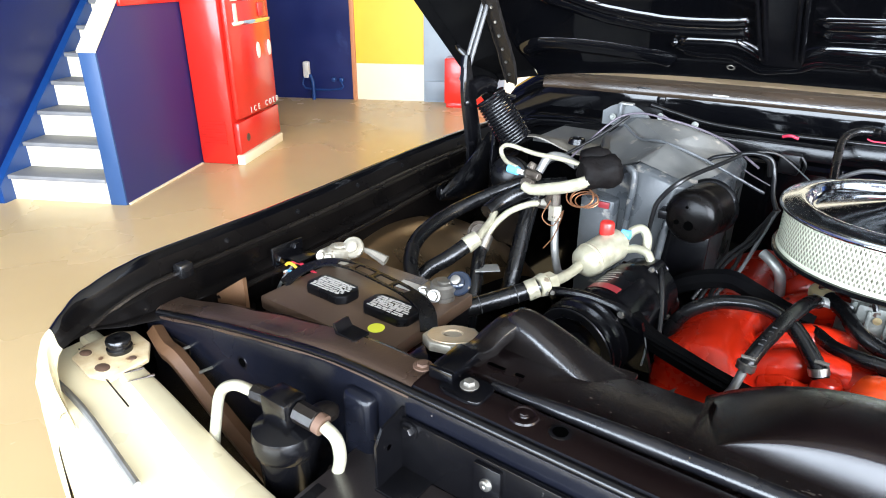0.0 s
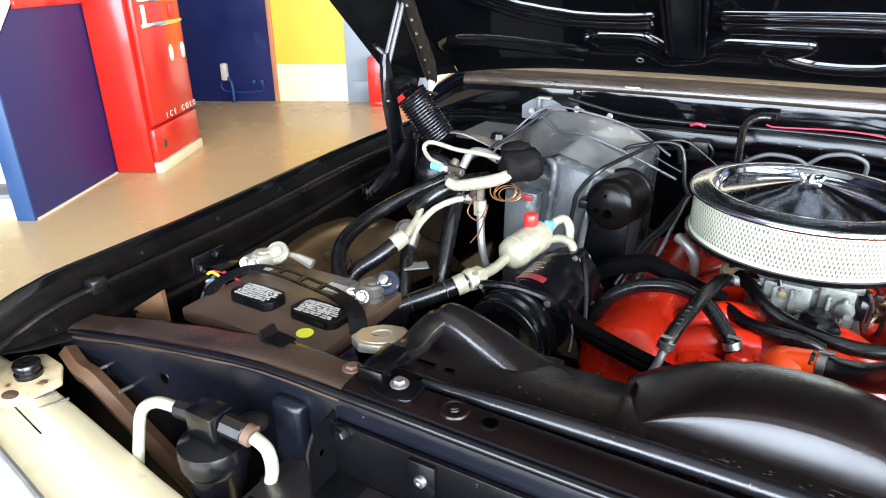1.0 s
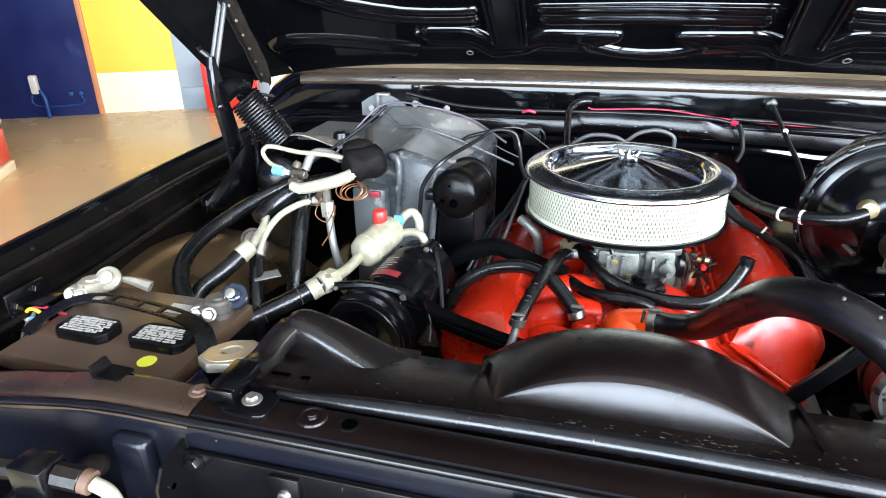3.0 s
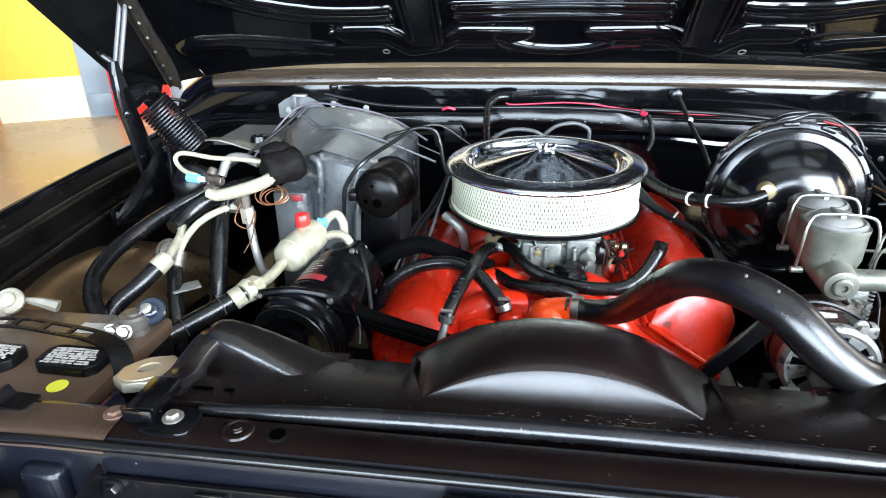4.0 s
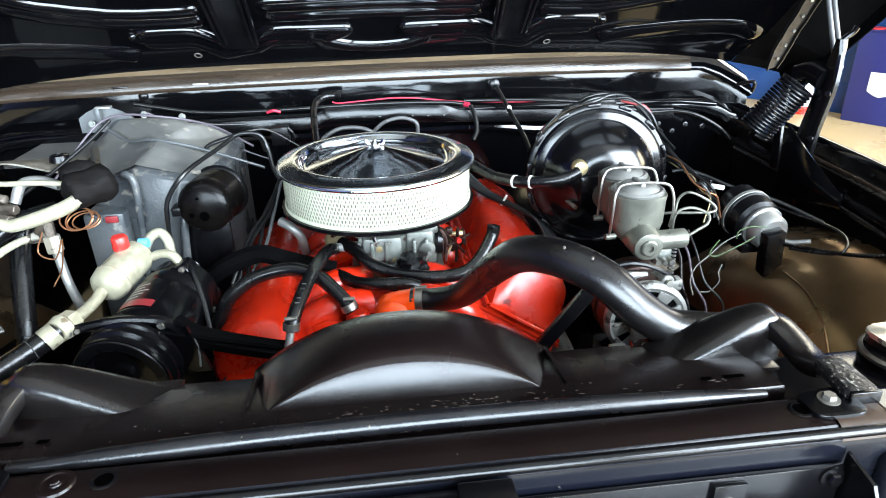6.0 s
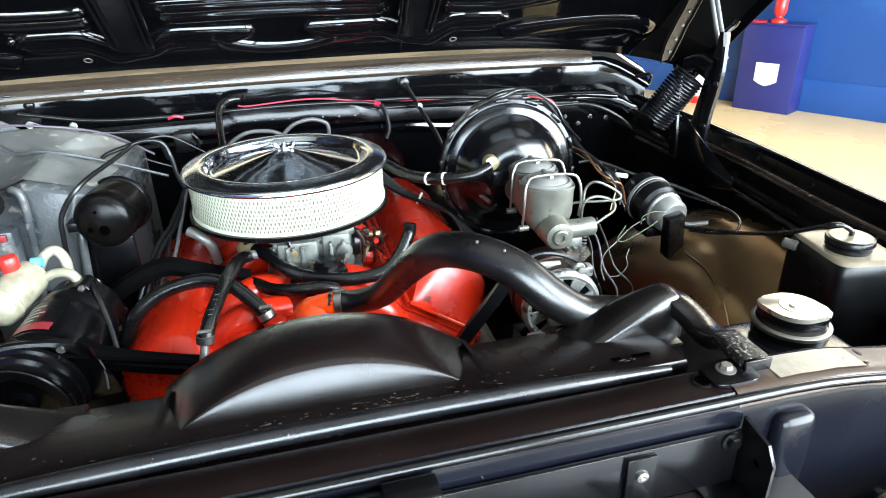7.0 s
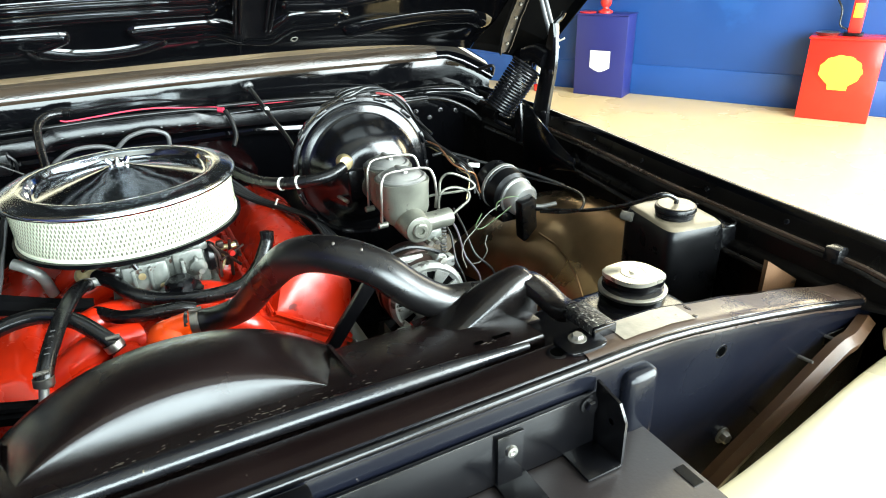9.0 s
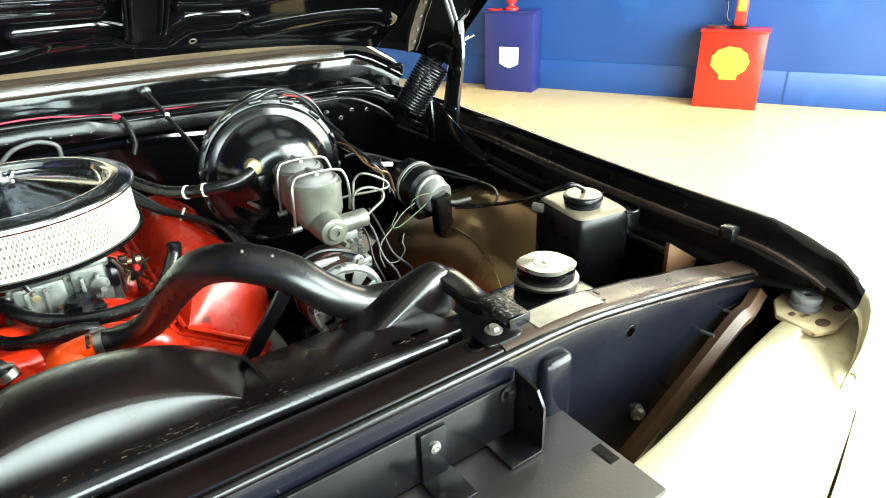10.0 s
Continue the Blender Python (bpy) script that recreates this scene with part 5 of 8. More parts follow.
def horn(side):
    X = lambda v: side * (v - 0.028)
    h = thing("radiator_bracket", (X(0.36), 0.08, 1.06), "satin black pressed steel radiator hold-down bracket", "bracket", "radiator brackets")
    # ramp: an inverted channel rising from the shroud to a rounded peak
    rows = []
    for x, zt, wd in ((0.276, 1.067, 0.029), (0.284, 1.070, 0.029), (0.310, 1.084, 0.028), (0.345, 1.102, 0.026), (0.370, 1.113, 0.024), (0.386, 1.1175, 0.022), (0.397, 1.1180, 0.020), (0.405, 1.1145, 0.018), (0.409, 1.106, 0.016), (0.411, 1.090, 0.015), (0.411, 1.062, 0.014)):
        zb = min(1.061, zt - 0.004)
        rise = zt - zb
        rows.append([(X(x), 0.136 + dy * wd / 0.026, zb + rise * f) for dy, f in ((-0.027, 0.0), (-0.026, 0.55), (-0.0245, 0.76), (-0.021, 0.89), (-0.015, 0.97), (-0.006, 1.0), (0.006, 1.0), (0.015, 0.97), (0.021, 0.89), (0.0245, 0.76), (0.026, 0.5), (0.027, 0.0))])
    part("ramp", loft(rows, close=True), BRACKET, h, smooth=55)
    part("ramp_flange", box(min(X(0.268), X(0.40)), max(X(0.268), X(0.40)), 0.100, 0.172, 1.0625, 1.0665, 0.001, None), SHROUD, h)
    # strap from the peak forward to the block
    mids = spline([(X(0.395), 0.140, 1.106), (X(0.402), 0.122, 1.105), (X(0.408), 0.102, 1.0985), (X(0.410), 0.082, 1.0935), (X(0.409), 0.064, 1.096), (X(0.406), 0.046, 1.1055)], 5)
    rows = []
    for i, p in enumerate(mids):
        d = (mids[min(i + 1, len(mids) - 1)] - mids[max(i - 1, 0)]).normalized()
        sd = Vector((1, 0, 0)) - d * d.x
        sd.normalize()
        up = sd.cross(d) if sd.cross(d).z > 0 else d.cross(sd)
        w = 0.0135 if i > 3 else 0.008 + 0.0014 * i
        rows.append([p + sd * (w * u) + up * v for u, v in ((-1, -0.010), (-1, 0.0035), (-0.88, 0.0055), (0.88, 0.0055), (1, 0.0035), (1, -0.010))])
    part("strap", loft(rows, close=True), BRACKET, h, smooth=55)
    part("end_block", box(X(0.404) - 0.0135, X(0.404) + 0.0135, 0.000, 0.048, 1.101, 1.114, 0.003), CHIPPED if side > 0 else SATIN_BLACK, h, "worn block with flaking paint" if side > 0 else "")
    part("block_lip", box(X(0.404) - 0.0138, X(0.404) + 0.0138, -0.0035, 0.001, 1.1005, 1.1135, 0.0012), SATIN_BLACK, h)
    fl = [((0.024 * math.copysign(abs(math.cos(a)) ** 0.45, math.cos(a)) + 0.008) * side, 0.0178 * math.copysign(abs(math.sin(a)) ** 0.45, math.sin(a))) for a in [2 * math.pi * k / 28 for k in range(28)]]
    part("foot_plate", prism(fl if side > 0 else fl[::-1], 0.004, Matrix.Translation((X(0.368), 0.001, 1.100)), 0.001), SATIN_BLACK, h)
    part("bolt", hexbolt((X(0.375), 0.004, 1.104), 0.0062, 0.0055, (0, 0, 1), 0.0092), BOLT, h, "dull hex bolt")
    if side < 0:
        part("flange_bolt", hexbolt((X(0.432), 0.006, 1.1015), 0.0065, 0.004, (0, 0, 1), 0.010), RUST, h, "rusty bolt head")
    return h


for side in (-1, 1):
    horn(side)

# ---- engine ----
eng = thing("engine", (MX, 0.65, 0.44), "orange-red painted eight cylinder engine", "engine")
part("block", box(MX - 0.17, MX + 0.17, 0.42, 0.98, 0.46, 0.84, 0.02), ENGINE_RED, eng)
part("timing_cover", box(MX - 0.11, MX + 0.11, 0.37, 0.43, 0.55, 0.86, 0.03), ENGINE_RED, eng)
man = [(-0.145, 0.83), (-0.14, 0.905), (-0.10, 0.925), (-0.05, 0.93), (0.05, 0.93), (0.10, 0.925), (0.14, 0.905), (0.145, 0.83)]
part("intake_manifold", loft([[(MX + x * f, y, z + dz) for x, z in man] for y, f, dz in ((0.46, 0.85, -0.03), (0.47, 0.95, -0.004), (0.52, 1.0, 0.0), (0.60, 1.0, -0.008), (0.70, 1.0, 0.002), (0.85, 1.0, -0.004), (0.93, 0.9, -0.02))], close=True), ENGINE_RED, eng)
for side in (-1, 1):
    for y in (0.50, 0.585, 0.72, 0.82):
        part("runner", tube([(MX + side * 0.03, y + 0.04, 0.935), (MX + side * 0.08, y + 0.01, 0.945), (MX + side * 0.125, y, 0.925), (MX + side * 0.15, y, 0.89)], [0.022, 0.026, 0.026, 0.024], n=5, seg=12), ENGINE_RED, eng)
    # rocker covers lean outwards
    M = Matrix.Translation((MX - 0.205, 0, 0.885)) @ Matrix.Rotation(radians(-30), 4, "Y") if side < 0 else Matrix.Translation((0.214, 0.072, 0.918)) @ Matrix.Rotation(radians(34), 4, "Y")
    prof = [(-0.078, -0.035), (-0.078, -0.028), (-0.070, -0.026), (-0.068, 0.030), (-0.060, 0.048), (-0.042, 0.060), (-0.02, 0.064), (0.02, 0.064), (0.042, 0.060), (0.060, 0.048), (0.068, 0.030), (0.070, -0.026), (0.078, -0.028), (0.078, -0.035)]
    rows = []
    for y, f, top in ((0.424, 0.95, 0.04), (0.427, 0.96, 0.14), (0.446, 0.975, 0.52), (0.464, 0.99, 0.88), (0.472, 0.995, 0.955), (0.484, 1.0, 0.99), (0.50, 1.0, 1.0), (0.70, 1.0, 1.0), (0.90, 1.0, 1.0), (0.93, 0.96, 0.8), (0.94, 0.85, 0.2)):
        rows.append([M @ Vector((x * f, y, -0.03 + (z + 0.03) * top if z > -0.026 else z)) for x, z in prof])
    vc = part("rocker_cover", loft(rows, close=True), ENGINE_RED, eng, "orange-red rocker cover", smooth=38)
    part("cover_bead", tube([M @ Vector((x, y, -0.0255)) for x, y in ((-0.074, 0.90), (-0.074, 0.46), (-0.070, 0.428), (-0.055, 0.4225), (0.055, 0.4225), (0.070, 0.428), (0.074, 0.46), (0.074, 0.90))], 0.004, n=2, seg=8), ENGINE_RED, vc)
    flange = prism([(-0.088, 0.425), (0.088, 0.425), (0.088, 0.945), (-0.088, 0.945)], 0.008, M @ Matrix.Translation((0, 0, -0.042)), 0.003)
    part("cover_flange", flange, ENGINE_RED, vc)
    part("cylinder_head", box(-0.085, 0.085, 0.425, 0.95, -0.14, -0.04, 0.01, M), ENGINE_RED, eng)
    for y in (0.45, 0.6, 0.75, 0.9):
        part("cover_bolt", hexbolt(M @ Vector((-side * 0.080, y, -0.034)), 0.006, 0.006, M.to_3x3() @ Vector((0, 0, 1))), ENGINE_RED, vc)
part("exhaust_manifold", tube([(MX - 0.30, 0.46, 0.80), (MX - 0.31, 0.6, 0.79), (MX - 0.31, 0.85, 0.78)], 0.03), IRON, eng)
part("exhaust_manifold", tube([(MX + 0.30, 0.46, 0.80), (MX + 0.31, 0.6, 0.79), (MX + 0.31, 0.85, 0.78)], 0.03), IRON, eng)
part("thermostat_housing", join(lathe([(0.040, 0.0), (0.040, 0.010), (0.034, 0.014), (0.033, 0.035), (0.026, 0.050), (0.012, 0.057), (0, 0.058)], Matrix.Translation((-0.012, 0.462, 0.928)), 24), rod((-0.012, 0.462, 0.968), (0.028, 0.454, 0.980), 0.021, 0.019, 20)), ORANGE_PAINT, eng, "glossy orange water outlet", smooth=60)
for bx, by, bz in ((-0.115, 0.475, 0.925), (0.06, 0.475, 0.925), (-0.125, 0.56, 0.93), (0.075, 0.56, 0.93), (-0.045, 0.492, 0.928)):
    part("manifold_boss", join(lathe([(0.014, -0.02), (0.013, 0.004), (0.011, 0.006), (0, 0.006)], Matrix.Translation((bx, by, bz)), 16), hexbolt((bx, by, bz + 0.006), 0.007, 0.006)), ENGINE_RED, eng)
part("casting_web", prism([(0, 0), (0.09, 0), (0.08, 0.022), (0.03, 0.030), (0.0, 0.018)], 0.007, Matrix.Translation((-0.155, 0.478, 0.912)) @ Matrix.Rotation(radians(90), 4, "X"), 0.002), ENGINE_RED, eng)
part("water_neck", lathe([(0.020, 0), (0.019, 0.025), (0.016, 0.030), (0, 0.03)], Matrix.Translation((-0.072, 0.472, 0.928)), 18), ENGINE_RED, eng)
part("lifting_web", prism([(0, 0), (0.05, 0), (0.035, 0.035), (0.01, 0.03)], 0.006, Matrix.Translation((-0.145, 0.49, 0.925)) @ Matrix.Rotation(radians(90), 4, "X") @ Matrix.Rotation(0.3, 4, "Y")), ENGINE_RED, eng)
part("lifting_eye", prism([(0, 0), (0.012, 0), (0.01, 0.05), (0.002, 0.05)], 0.004, Matrix.Translation((0.128, 0.55, 0.925)) @ Matrix.Rotation(radians(90), 4, "X")), ENGINE_RED, eng)
part("water_pump", lathe([(0.07, 0), (0.07, 0.03), (0.05, 0.05), (0.03, 0.08)], axis_matrix((MX, 0.37, 0.80), (MX, 0.25, 0.80)), 28), ENGINE_RED, eng)
for k in range(6):
    a = k * math.pi / 3
    Mf = Matrix.Translation((XC, 0.215, 0.80)) @ Matrix.Rotation(a, 4, "Y") @ Matrix.Rotation(radians(25), 4, "Z")
    part("fan_blade", box(-0.045, 0.045, -0.002, 0.002, 0.06, 0.26, 0.001, Mf), SATIN_BLACK, eng)

# coolant hoses
def hose(name, pts, r, mt, label, category="hose", clamps=(), n=7, seg=14, rib=0.0):
    b = finish(name, tube(pts, r, n=n, seg=seg, rib=rib), mt, 60)
    tagged(b, label, category)
    for p, d, cr, *plain in clamps:
        ring = lathe([(cr, -0.0025), (cr + 0.001, -0.002), (cr + 0.001, 0.002), (cr, 0.0025)] if plain else [(cr, -0.006), (cr + 0.0018, -0.005), (cr + 0.0018, 0.005), (cr, 0.006)], axis_matrix(p, Vector(p) + Vector(d)), 24, close=False)
        scr = rod(Vector(p) + Vector((0.0, -0.002, cr + 0.003)) - Vector((0.008, 0, 0)), Vector(p) + Vector((0.010, -0.002, cr + 0.003)), 0.003, seg=8)
        part("clamp", ring, WHITE_PLASTIC if plain else STEEL, b, "pale hose band" if plain else "steel hose clamp")
        if plain:
            scr.free()
        else:
            part("clamp_screw", scr, BOLT, b)
    return b


UP = [(0.012, 0.457, 0.978), (0.05, 0.447, 0.980), (0.088, 0.415, 1.005), (0.115, 0.360, 1.065), (0.140, 0.30, 1.118), (0.172, 0.245, 1.140), (0.214, 0.205, 1.130), (0.250, 0.182, 1.100), (0.284, 0.172, 1.079), (0.325, 0.170, 1.072), (0.40, 0.165, 1.06)]
hose("radiator_hose", UP, [0.0185, 0.0185, 0.0195, 0.0215, 0.0225, 0.0225, 0.0225, 0.022, 0.021, 0.021, 0.021], HOSE, "thick black upper radiator hose with pale specks", clamps=[((0.026, 0.454, 0.979), (0.8, -0.2, 0.05), 0.0188)], seg=22)
for hx, hy, hz in ((0.104, 0.385, 1.057), (0.150, 0.272, 1.152), (0.176, 0.225, 1.161), (0.128, 0.325, 1.112), (0.20, 0.20, 1.158)):
    part("pale_speck", lathe([(0.0, 0.0012), (0.0016, 0.0008), (0.002, -0.002)], Matrix.Translation((hx, hy, hz)), 8), CHIP, bpy.data.objects["radiator_hose"])
hose("heater_hose", [(-0.33, 0.535, 0.86), (-0.304, 0.53, 0.92), (-0.279, 0.53, 0.966), (-0.235, 0.538, 0.995), (-0.176, 0.538, 1.006), (-0.131, 0.518, 0.998), (-0.094, 0.485, 0.973), (-0.080, 0.472, 0.955)], 0.0115, RUBBER, "black heater hose arching over the rocker cover", clamps=[((-0.085, 0.4735, 0.965), (0.35, -0.2, -0.8), 0.0118)])
hose("vacuum_hose", [(-0.112, 0.658, 0.982), (-0.119, 0.61, 1.002), (-0.130, 0.545, 1.014), (-0.147, 0.478, 1.006), (-0.162, 0.426, 0.986), (-0.167, 0.408, 0.968)], 0.0105, RUBBER, "black ribbed hose with pale printing", clamps=[((-0.1665, 0.412, 0.975), (0.1, 0.2, 1), 0.0108)])
hose("metal_pipe", [(-0.168, 0.406, 0.968), (-0.174, 0.395, 0.945), (-0.19, 0.39, 0.90), (-0.2, 0.40, 0.84)], 0.006, GALV, "thin steel coolant pipe", "pipe")
hose("fuel_hose", [(-0.10, 0.665, 0.990), (-0.075, 0.632, 0.988), (-0.054, 0.600, 0.978), (-0.017, 0.583, 0.966), (0.034, 0.562, 0.963), (0.074, 0.558, 0.961), (0.112, 0.560, 0.966), (0.140, 0.575, 0.982), (0.165, 0.600, 1.010), (0.170, 0.605, 1.030)], 0.0115, RUBBER, "black vacuum hose across the intake")
hose("fuel_hose", [(-0.125, 0.610, 0.955), (-0.105, 0.595, 0.960), (-0.076, 0.560, 0.962), (-0.042, 0.540, 0.966), (0.004, 0.530, 0.968), (0.03, 0.53, 0.960)], 0.0105, RUBBER, "short black hose on the intake")
part("print", join(*[box(-0.003, 0.003, -0.0008, 0.0008, -0.0018, 0.0018, 0, Matrix.Translation((-0.1485 - 0.0022 * k, 0.468 - 0.0085 * k, 1.0128 - 0.0032 * k)) @ Matrix.Rotation(0.5, 4, "X")) for k in range(5)]), WIRE_GREY, bpy.data.objects["vacuum_hose"], "pale printed marks")

# carburettor
cb = thing("carburettor", (0.0, 0.70, 0.93), "dull grey four barrel carburettor with linkages", "carburettor")
part("base_plate", box(-0.085, 0.085, 0.63, 0.79, 0.930, 0.944, 0.004), CARB, cb)
part("main_body", box(-0.070, 0.072, 0.645, 0.775, 0.944, 1.005, 0.006), CARB, cb)
part("float_bowl", box(-0.062, 0.008, 0.626, 0.66, 0.955, 1.010, 0.006), CARB, cb)
part("float_bowl", box(0.016, 0.066, 0.632, 0.664, 0.965, 1.015, 0.006), CARB, cb)
part("air_horn", box(-0.075, 0.075, 0.635, 0.785, 1.008, 1.024, 0.005), CARB, cb)
part("throat", lathe([(0.065, 0), (0.062, 0.03)], Matrix.Translation((0, 0.70, 1.02)), 28), CARB, cb)
for x in (-0.045, -0.02, 0.03, 0.052):
    part("cast_rib", box(x - 0.003, x + 0.003, 0.620, 0.636, 0.960, 1.004, 0.002), CARB, cb)
part("accelerator_pump", lathe([(0.014, 0), (0.014, 0.012), (0.008, 0.018), (0.005, 0.03)], axis_matrix((0.052, 0.634, 0.985), (0.057, 0.60, 0.985)), 16), CARB, cb)
part("choke_housing", lathe([(0.024, 0), (0.026, 0.006), (0.022, 0.014), (0, 0.016)], axis_matrix((0.072, 0.66, 0.985), (0.1, 0.655, 0.985)), 24), PLASTIC, cb)
part("fuel_fitting", join(rod((0.072, 0.673, 0.99), (0.098, 0.672, 0.99), 0.0065, seg=8), rod((0.098, 0.672, 0.99), (0.112, 0.672, 0.99), 0.0045), rod((0.112, 0.672, 0.99), (0.124, 0.672, 0.99), 0.0062, seg=8)), BRASS, cb, "brass fitting")
part("inlet_fitting", join(rod((-0.122, 0.655, 0.988), (-0.09, 0.648, 0.988), 0.008, seg=8), rod((-0.09, 0.648, 0.988), (-0.065, 0.645, 0.988), 0.0105, seg=6)), ALUMINIUM, cb, "bright inlet fitting")
part("valve_knob", lathe([(0.016, 0), (0.019, 0.004), (0.019, 0.012), (0.014, 0.018), (0, 0.02)], axis_matrix((-0.112, 0.682, 0.984), (-0.114, 0.66, 1.01)), 22), BRASS, cb, "pale brass valve")
part("linkage_rod", tube([(0.088, 0.64, 0.96), (0.10, 0.66, 0.975), (0.095, 0.70, 0.985), (0.10, 0.74, 0.97)], 0.0028, n=5, seg=7), BRASS, cb)
part("linkage_rod", tube([(0.078, 0.63, 1.02), (0.09, 0.64, 0.99), (0.088, 0.64, 0.95)], 0.0025, n=5, seg=7), STEEL, cb)
part("linkage_lever", prism([(-0.02, -0.02), (0.022, -0.015), (0.024, 0.03), (-0.008, 0.04)], 0.003, Matrix.Translation((0.082, 0.66, 0.975)) @ Matrix.Rotation(radians(90), 4, "Y")), STEEL, cb)
for k, (x, y) in enumerate(((-0.055, 0.642), (-0.015, 0.640), (0.03, 0.642), (0.06, 0.642), (-0.066, 0.67))):
    part("screw", hexbolt((x, y, 1.024), 0.005, 0.005), STEEL, cb)
for x, z in ((-0.052, 0.965), (-0.033, 0.99), (-0.005, 0.965), (0.058, 0.99), (0.03, 0.972)):
    part("brass_plug", lathe([(0.006, 0), (0.006, 0.004), (0, 0.005)], axis_matrix((x, 0.628, z), (x, 0.5, z)), 10), STEEL if x > 0.02 else BRASS, cb)
part("vacuum_pipe", tube([(-0.115, 0.665, 1.005), (-0.095, 0.64, 1.022), (-0.05, 0.63, 1.024), (-0.038, 0.626, 1.005)], 0.004, n=5, seg=8), RUBBER, cb)
for k, (x, y, z, a, b, c, r) in enumerate(((0.088, 0.655, 0.972, 0.010, 0.014, 0.022, 8), (0.104, 0.662, 0.966, 0.008, 0.010, 0.016, -14), (0.118, 0.690, 0.958, 0.012, 0.018, 0.010, 20), (0.096, 0.640, 1.004, 0.009, 0.008, 0.009, 0), (0.128, 0.675, 0.975, 0.005, 0.012, 0.020, -6))):
    part("throttle_bracket", box(-0.7 * a, 0.7 * a, -0.7 * b, 0.7 * b, -0.75 * c, 0.75 * c, 0.003, Matrix.Translation((x, y + 0.014, z)) @ Matrix.Rotation(radians(r), 4, "Y")), LINKAGE, cb, "dark grimy linkage piece")
for p, q, r in (((0.084, 0.636, 1.012), (0.126, 0.668, 0.952), 0.0026), ((0.112, 0.650, 1.010), (0.110, 0.668, 0.935), 0.003), ((0.090, 0.630, 0.985), (0.135, 0.664, 0.990), 0.0022)):
    part("linkage_rod", rod(p, q, r, seg=8), LINKAGE, cb)
part("linkage_pin", rod((0.110, 0.640, 0.992), (0.112, 0.632, 0.992), 0.005, seg=10), RED_PLASTIC, cb, "red linkage bush")
oc = thing("filler_cap", (0.019, 0.592, 0.93), "stepped black plastic cap on the intake", "cap")
part("cap", lathe([(0.044, 0), (0.044, 0.012), (0.036, 0.017), (0.035, 0.030), (0.028, 0.034), (0, 0.034)], Matrix.Translation((0.019, 0.592, 0.938)), 32), PLASTIC, oc)
part("cap_hexagon", lathe([(0.024, 0.033), (0.023, 0.046), (0.018, 0.050), (0, 0.050)], Matrix.Translation((0.019, 0.592, 0.938)), 8), PLASTIC, oc)

# air cleaner
AX, AY, AZ = -0.027, 0.737, 0.035
ac = thing("air_cleaner", (AX, AY, 1.03), "round chrome air cleaner with a white mesh filter", "air cleaner")
A = Matrix.Translation((AX, AY, AZ))
part("base_pan", lathe([(0.06, 0.992), (0.10, 0.992), (0.15, 0.998), (0.174, 1.006), (0.179, 1.010), (0.179, 1.016), (0.16, 1.018), (0, 1.018)], A, 72, close=False), SATIN_BLACK, ac, "dark lower pan")
zig = []
for z in (1.017, 1.086):
    zig.append([(AX + (0.1690 if k % 2 else 0.1655) * math.cos(2 * math.pi * k / 360), AY + (0.1690 if k % 2 else 0.1655) * math.sin(2 * math.pi * k / 360), z + AZ) for k in range(361)])
part("filter_element", loft(zig), FILTER_WHITE, ac, "pleated filter paper behind the mesh", smooth=0)
bmx = bmesh.new()
NS, TW = 168, 0.090
for sgn in (-1, 1):
    for k in range(NS):
        row = []
        for j in range(9):
            a = 2 * math.pi * k / NS + sgn * TW * (j / 8 - 0.5) * 2
            z = 1.018 + 0.068 * j / 8 + AZ
            r0 = 0.1722 if sgn > 0 else 0.1712
            row.append([bmx.verts.new((AX + r0 * math.cos(a + da), AY + r0 * math.sin(a + da), z)) for da in (-0.0066, 0.0066)])
        for p, q_ in zip(row, row[1:]):
            bmx.faces.new((p[0], p[1], q_[1], q_[0]))
part("filter_mesh", bmx, MESH_GREY, ac, "white expanded metal mesh of the filter", smooth=0)["kind"] = "stuff"
for z in (1.014, 1.080):
    part("filter_rim", lathe([(0.1715, z), (0.1738, z + 0.001), (0.1738, z + 0.006), (0.1715, z + 0.008)], A, 72, close=False), MESH_GREY, ac)
lid = part("lid", lathe([(0.141, 1.0962), (0.138, 1.0900), (0.134, 1.0830), (0.130, 1.0822), (0.126, 1.0828), (0.090, 1.0922), (0.054, 1.1016), (0.022, 1.1100), (0.018, 1.1122), (0, 1.1128)], A, 128, close=False), LID_CHROME, ac, "polished chrome lid", smooth=70)
part("lid_rim", lathe([(0.170, 1.084), (0.1795, 1.0838), (0.1815, 1.0855), (0.1816, 1.0885), (0.1800, 1.0915), (0.1765, 1.0938), (0.170, 1.0958), (0.161, 1.0984), (0.153, 1.1000), (0.1475, 1.1000), (0.1435, 1.0985), (0.1408, 1.0960)], A, 96, close=False), LID_RIM, lid, "satin silver rim of the lid", smooth=70)
part("stud", rod((AX, AY, 1.110 + AZ), (AX, AY, 1.126 + AZ), 0.003, seg=10), STEEL, ac)
wn2 = join(lathe([(0.010, 0), (0.0095, 0.005), (0.006, 0.008), (0.004, 0.010)], Matrix.Translation((AX, AY, 1.1125 + AZ)), 16), *[tube([(AX + s * 0.006, AY, 1.115 + AZ), (AX + s * 0.013, AY, 1.118 + AZ), (AX + s * 0.017, AY, 1.124 + AZ)], [0.004, 0.0045, 0.004], n=4, seg=8) for s in (-1, 1)])
part("wing_nut", wn2, CHROME, ac, "chrome wing nut")

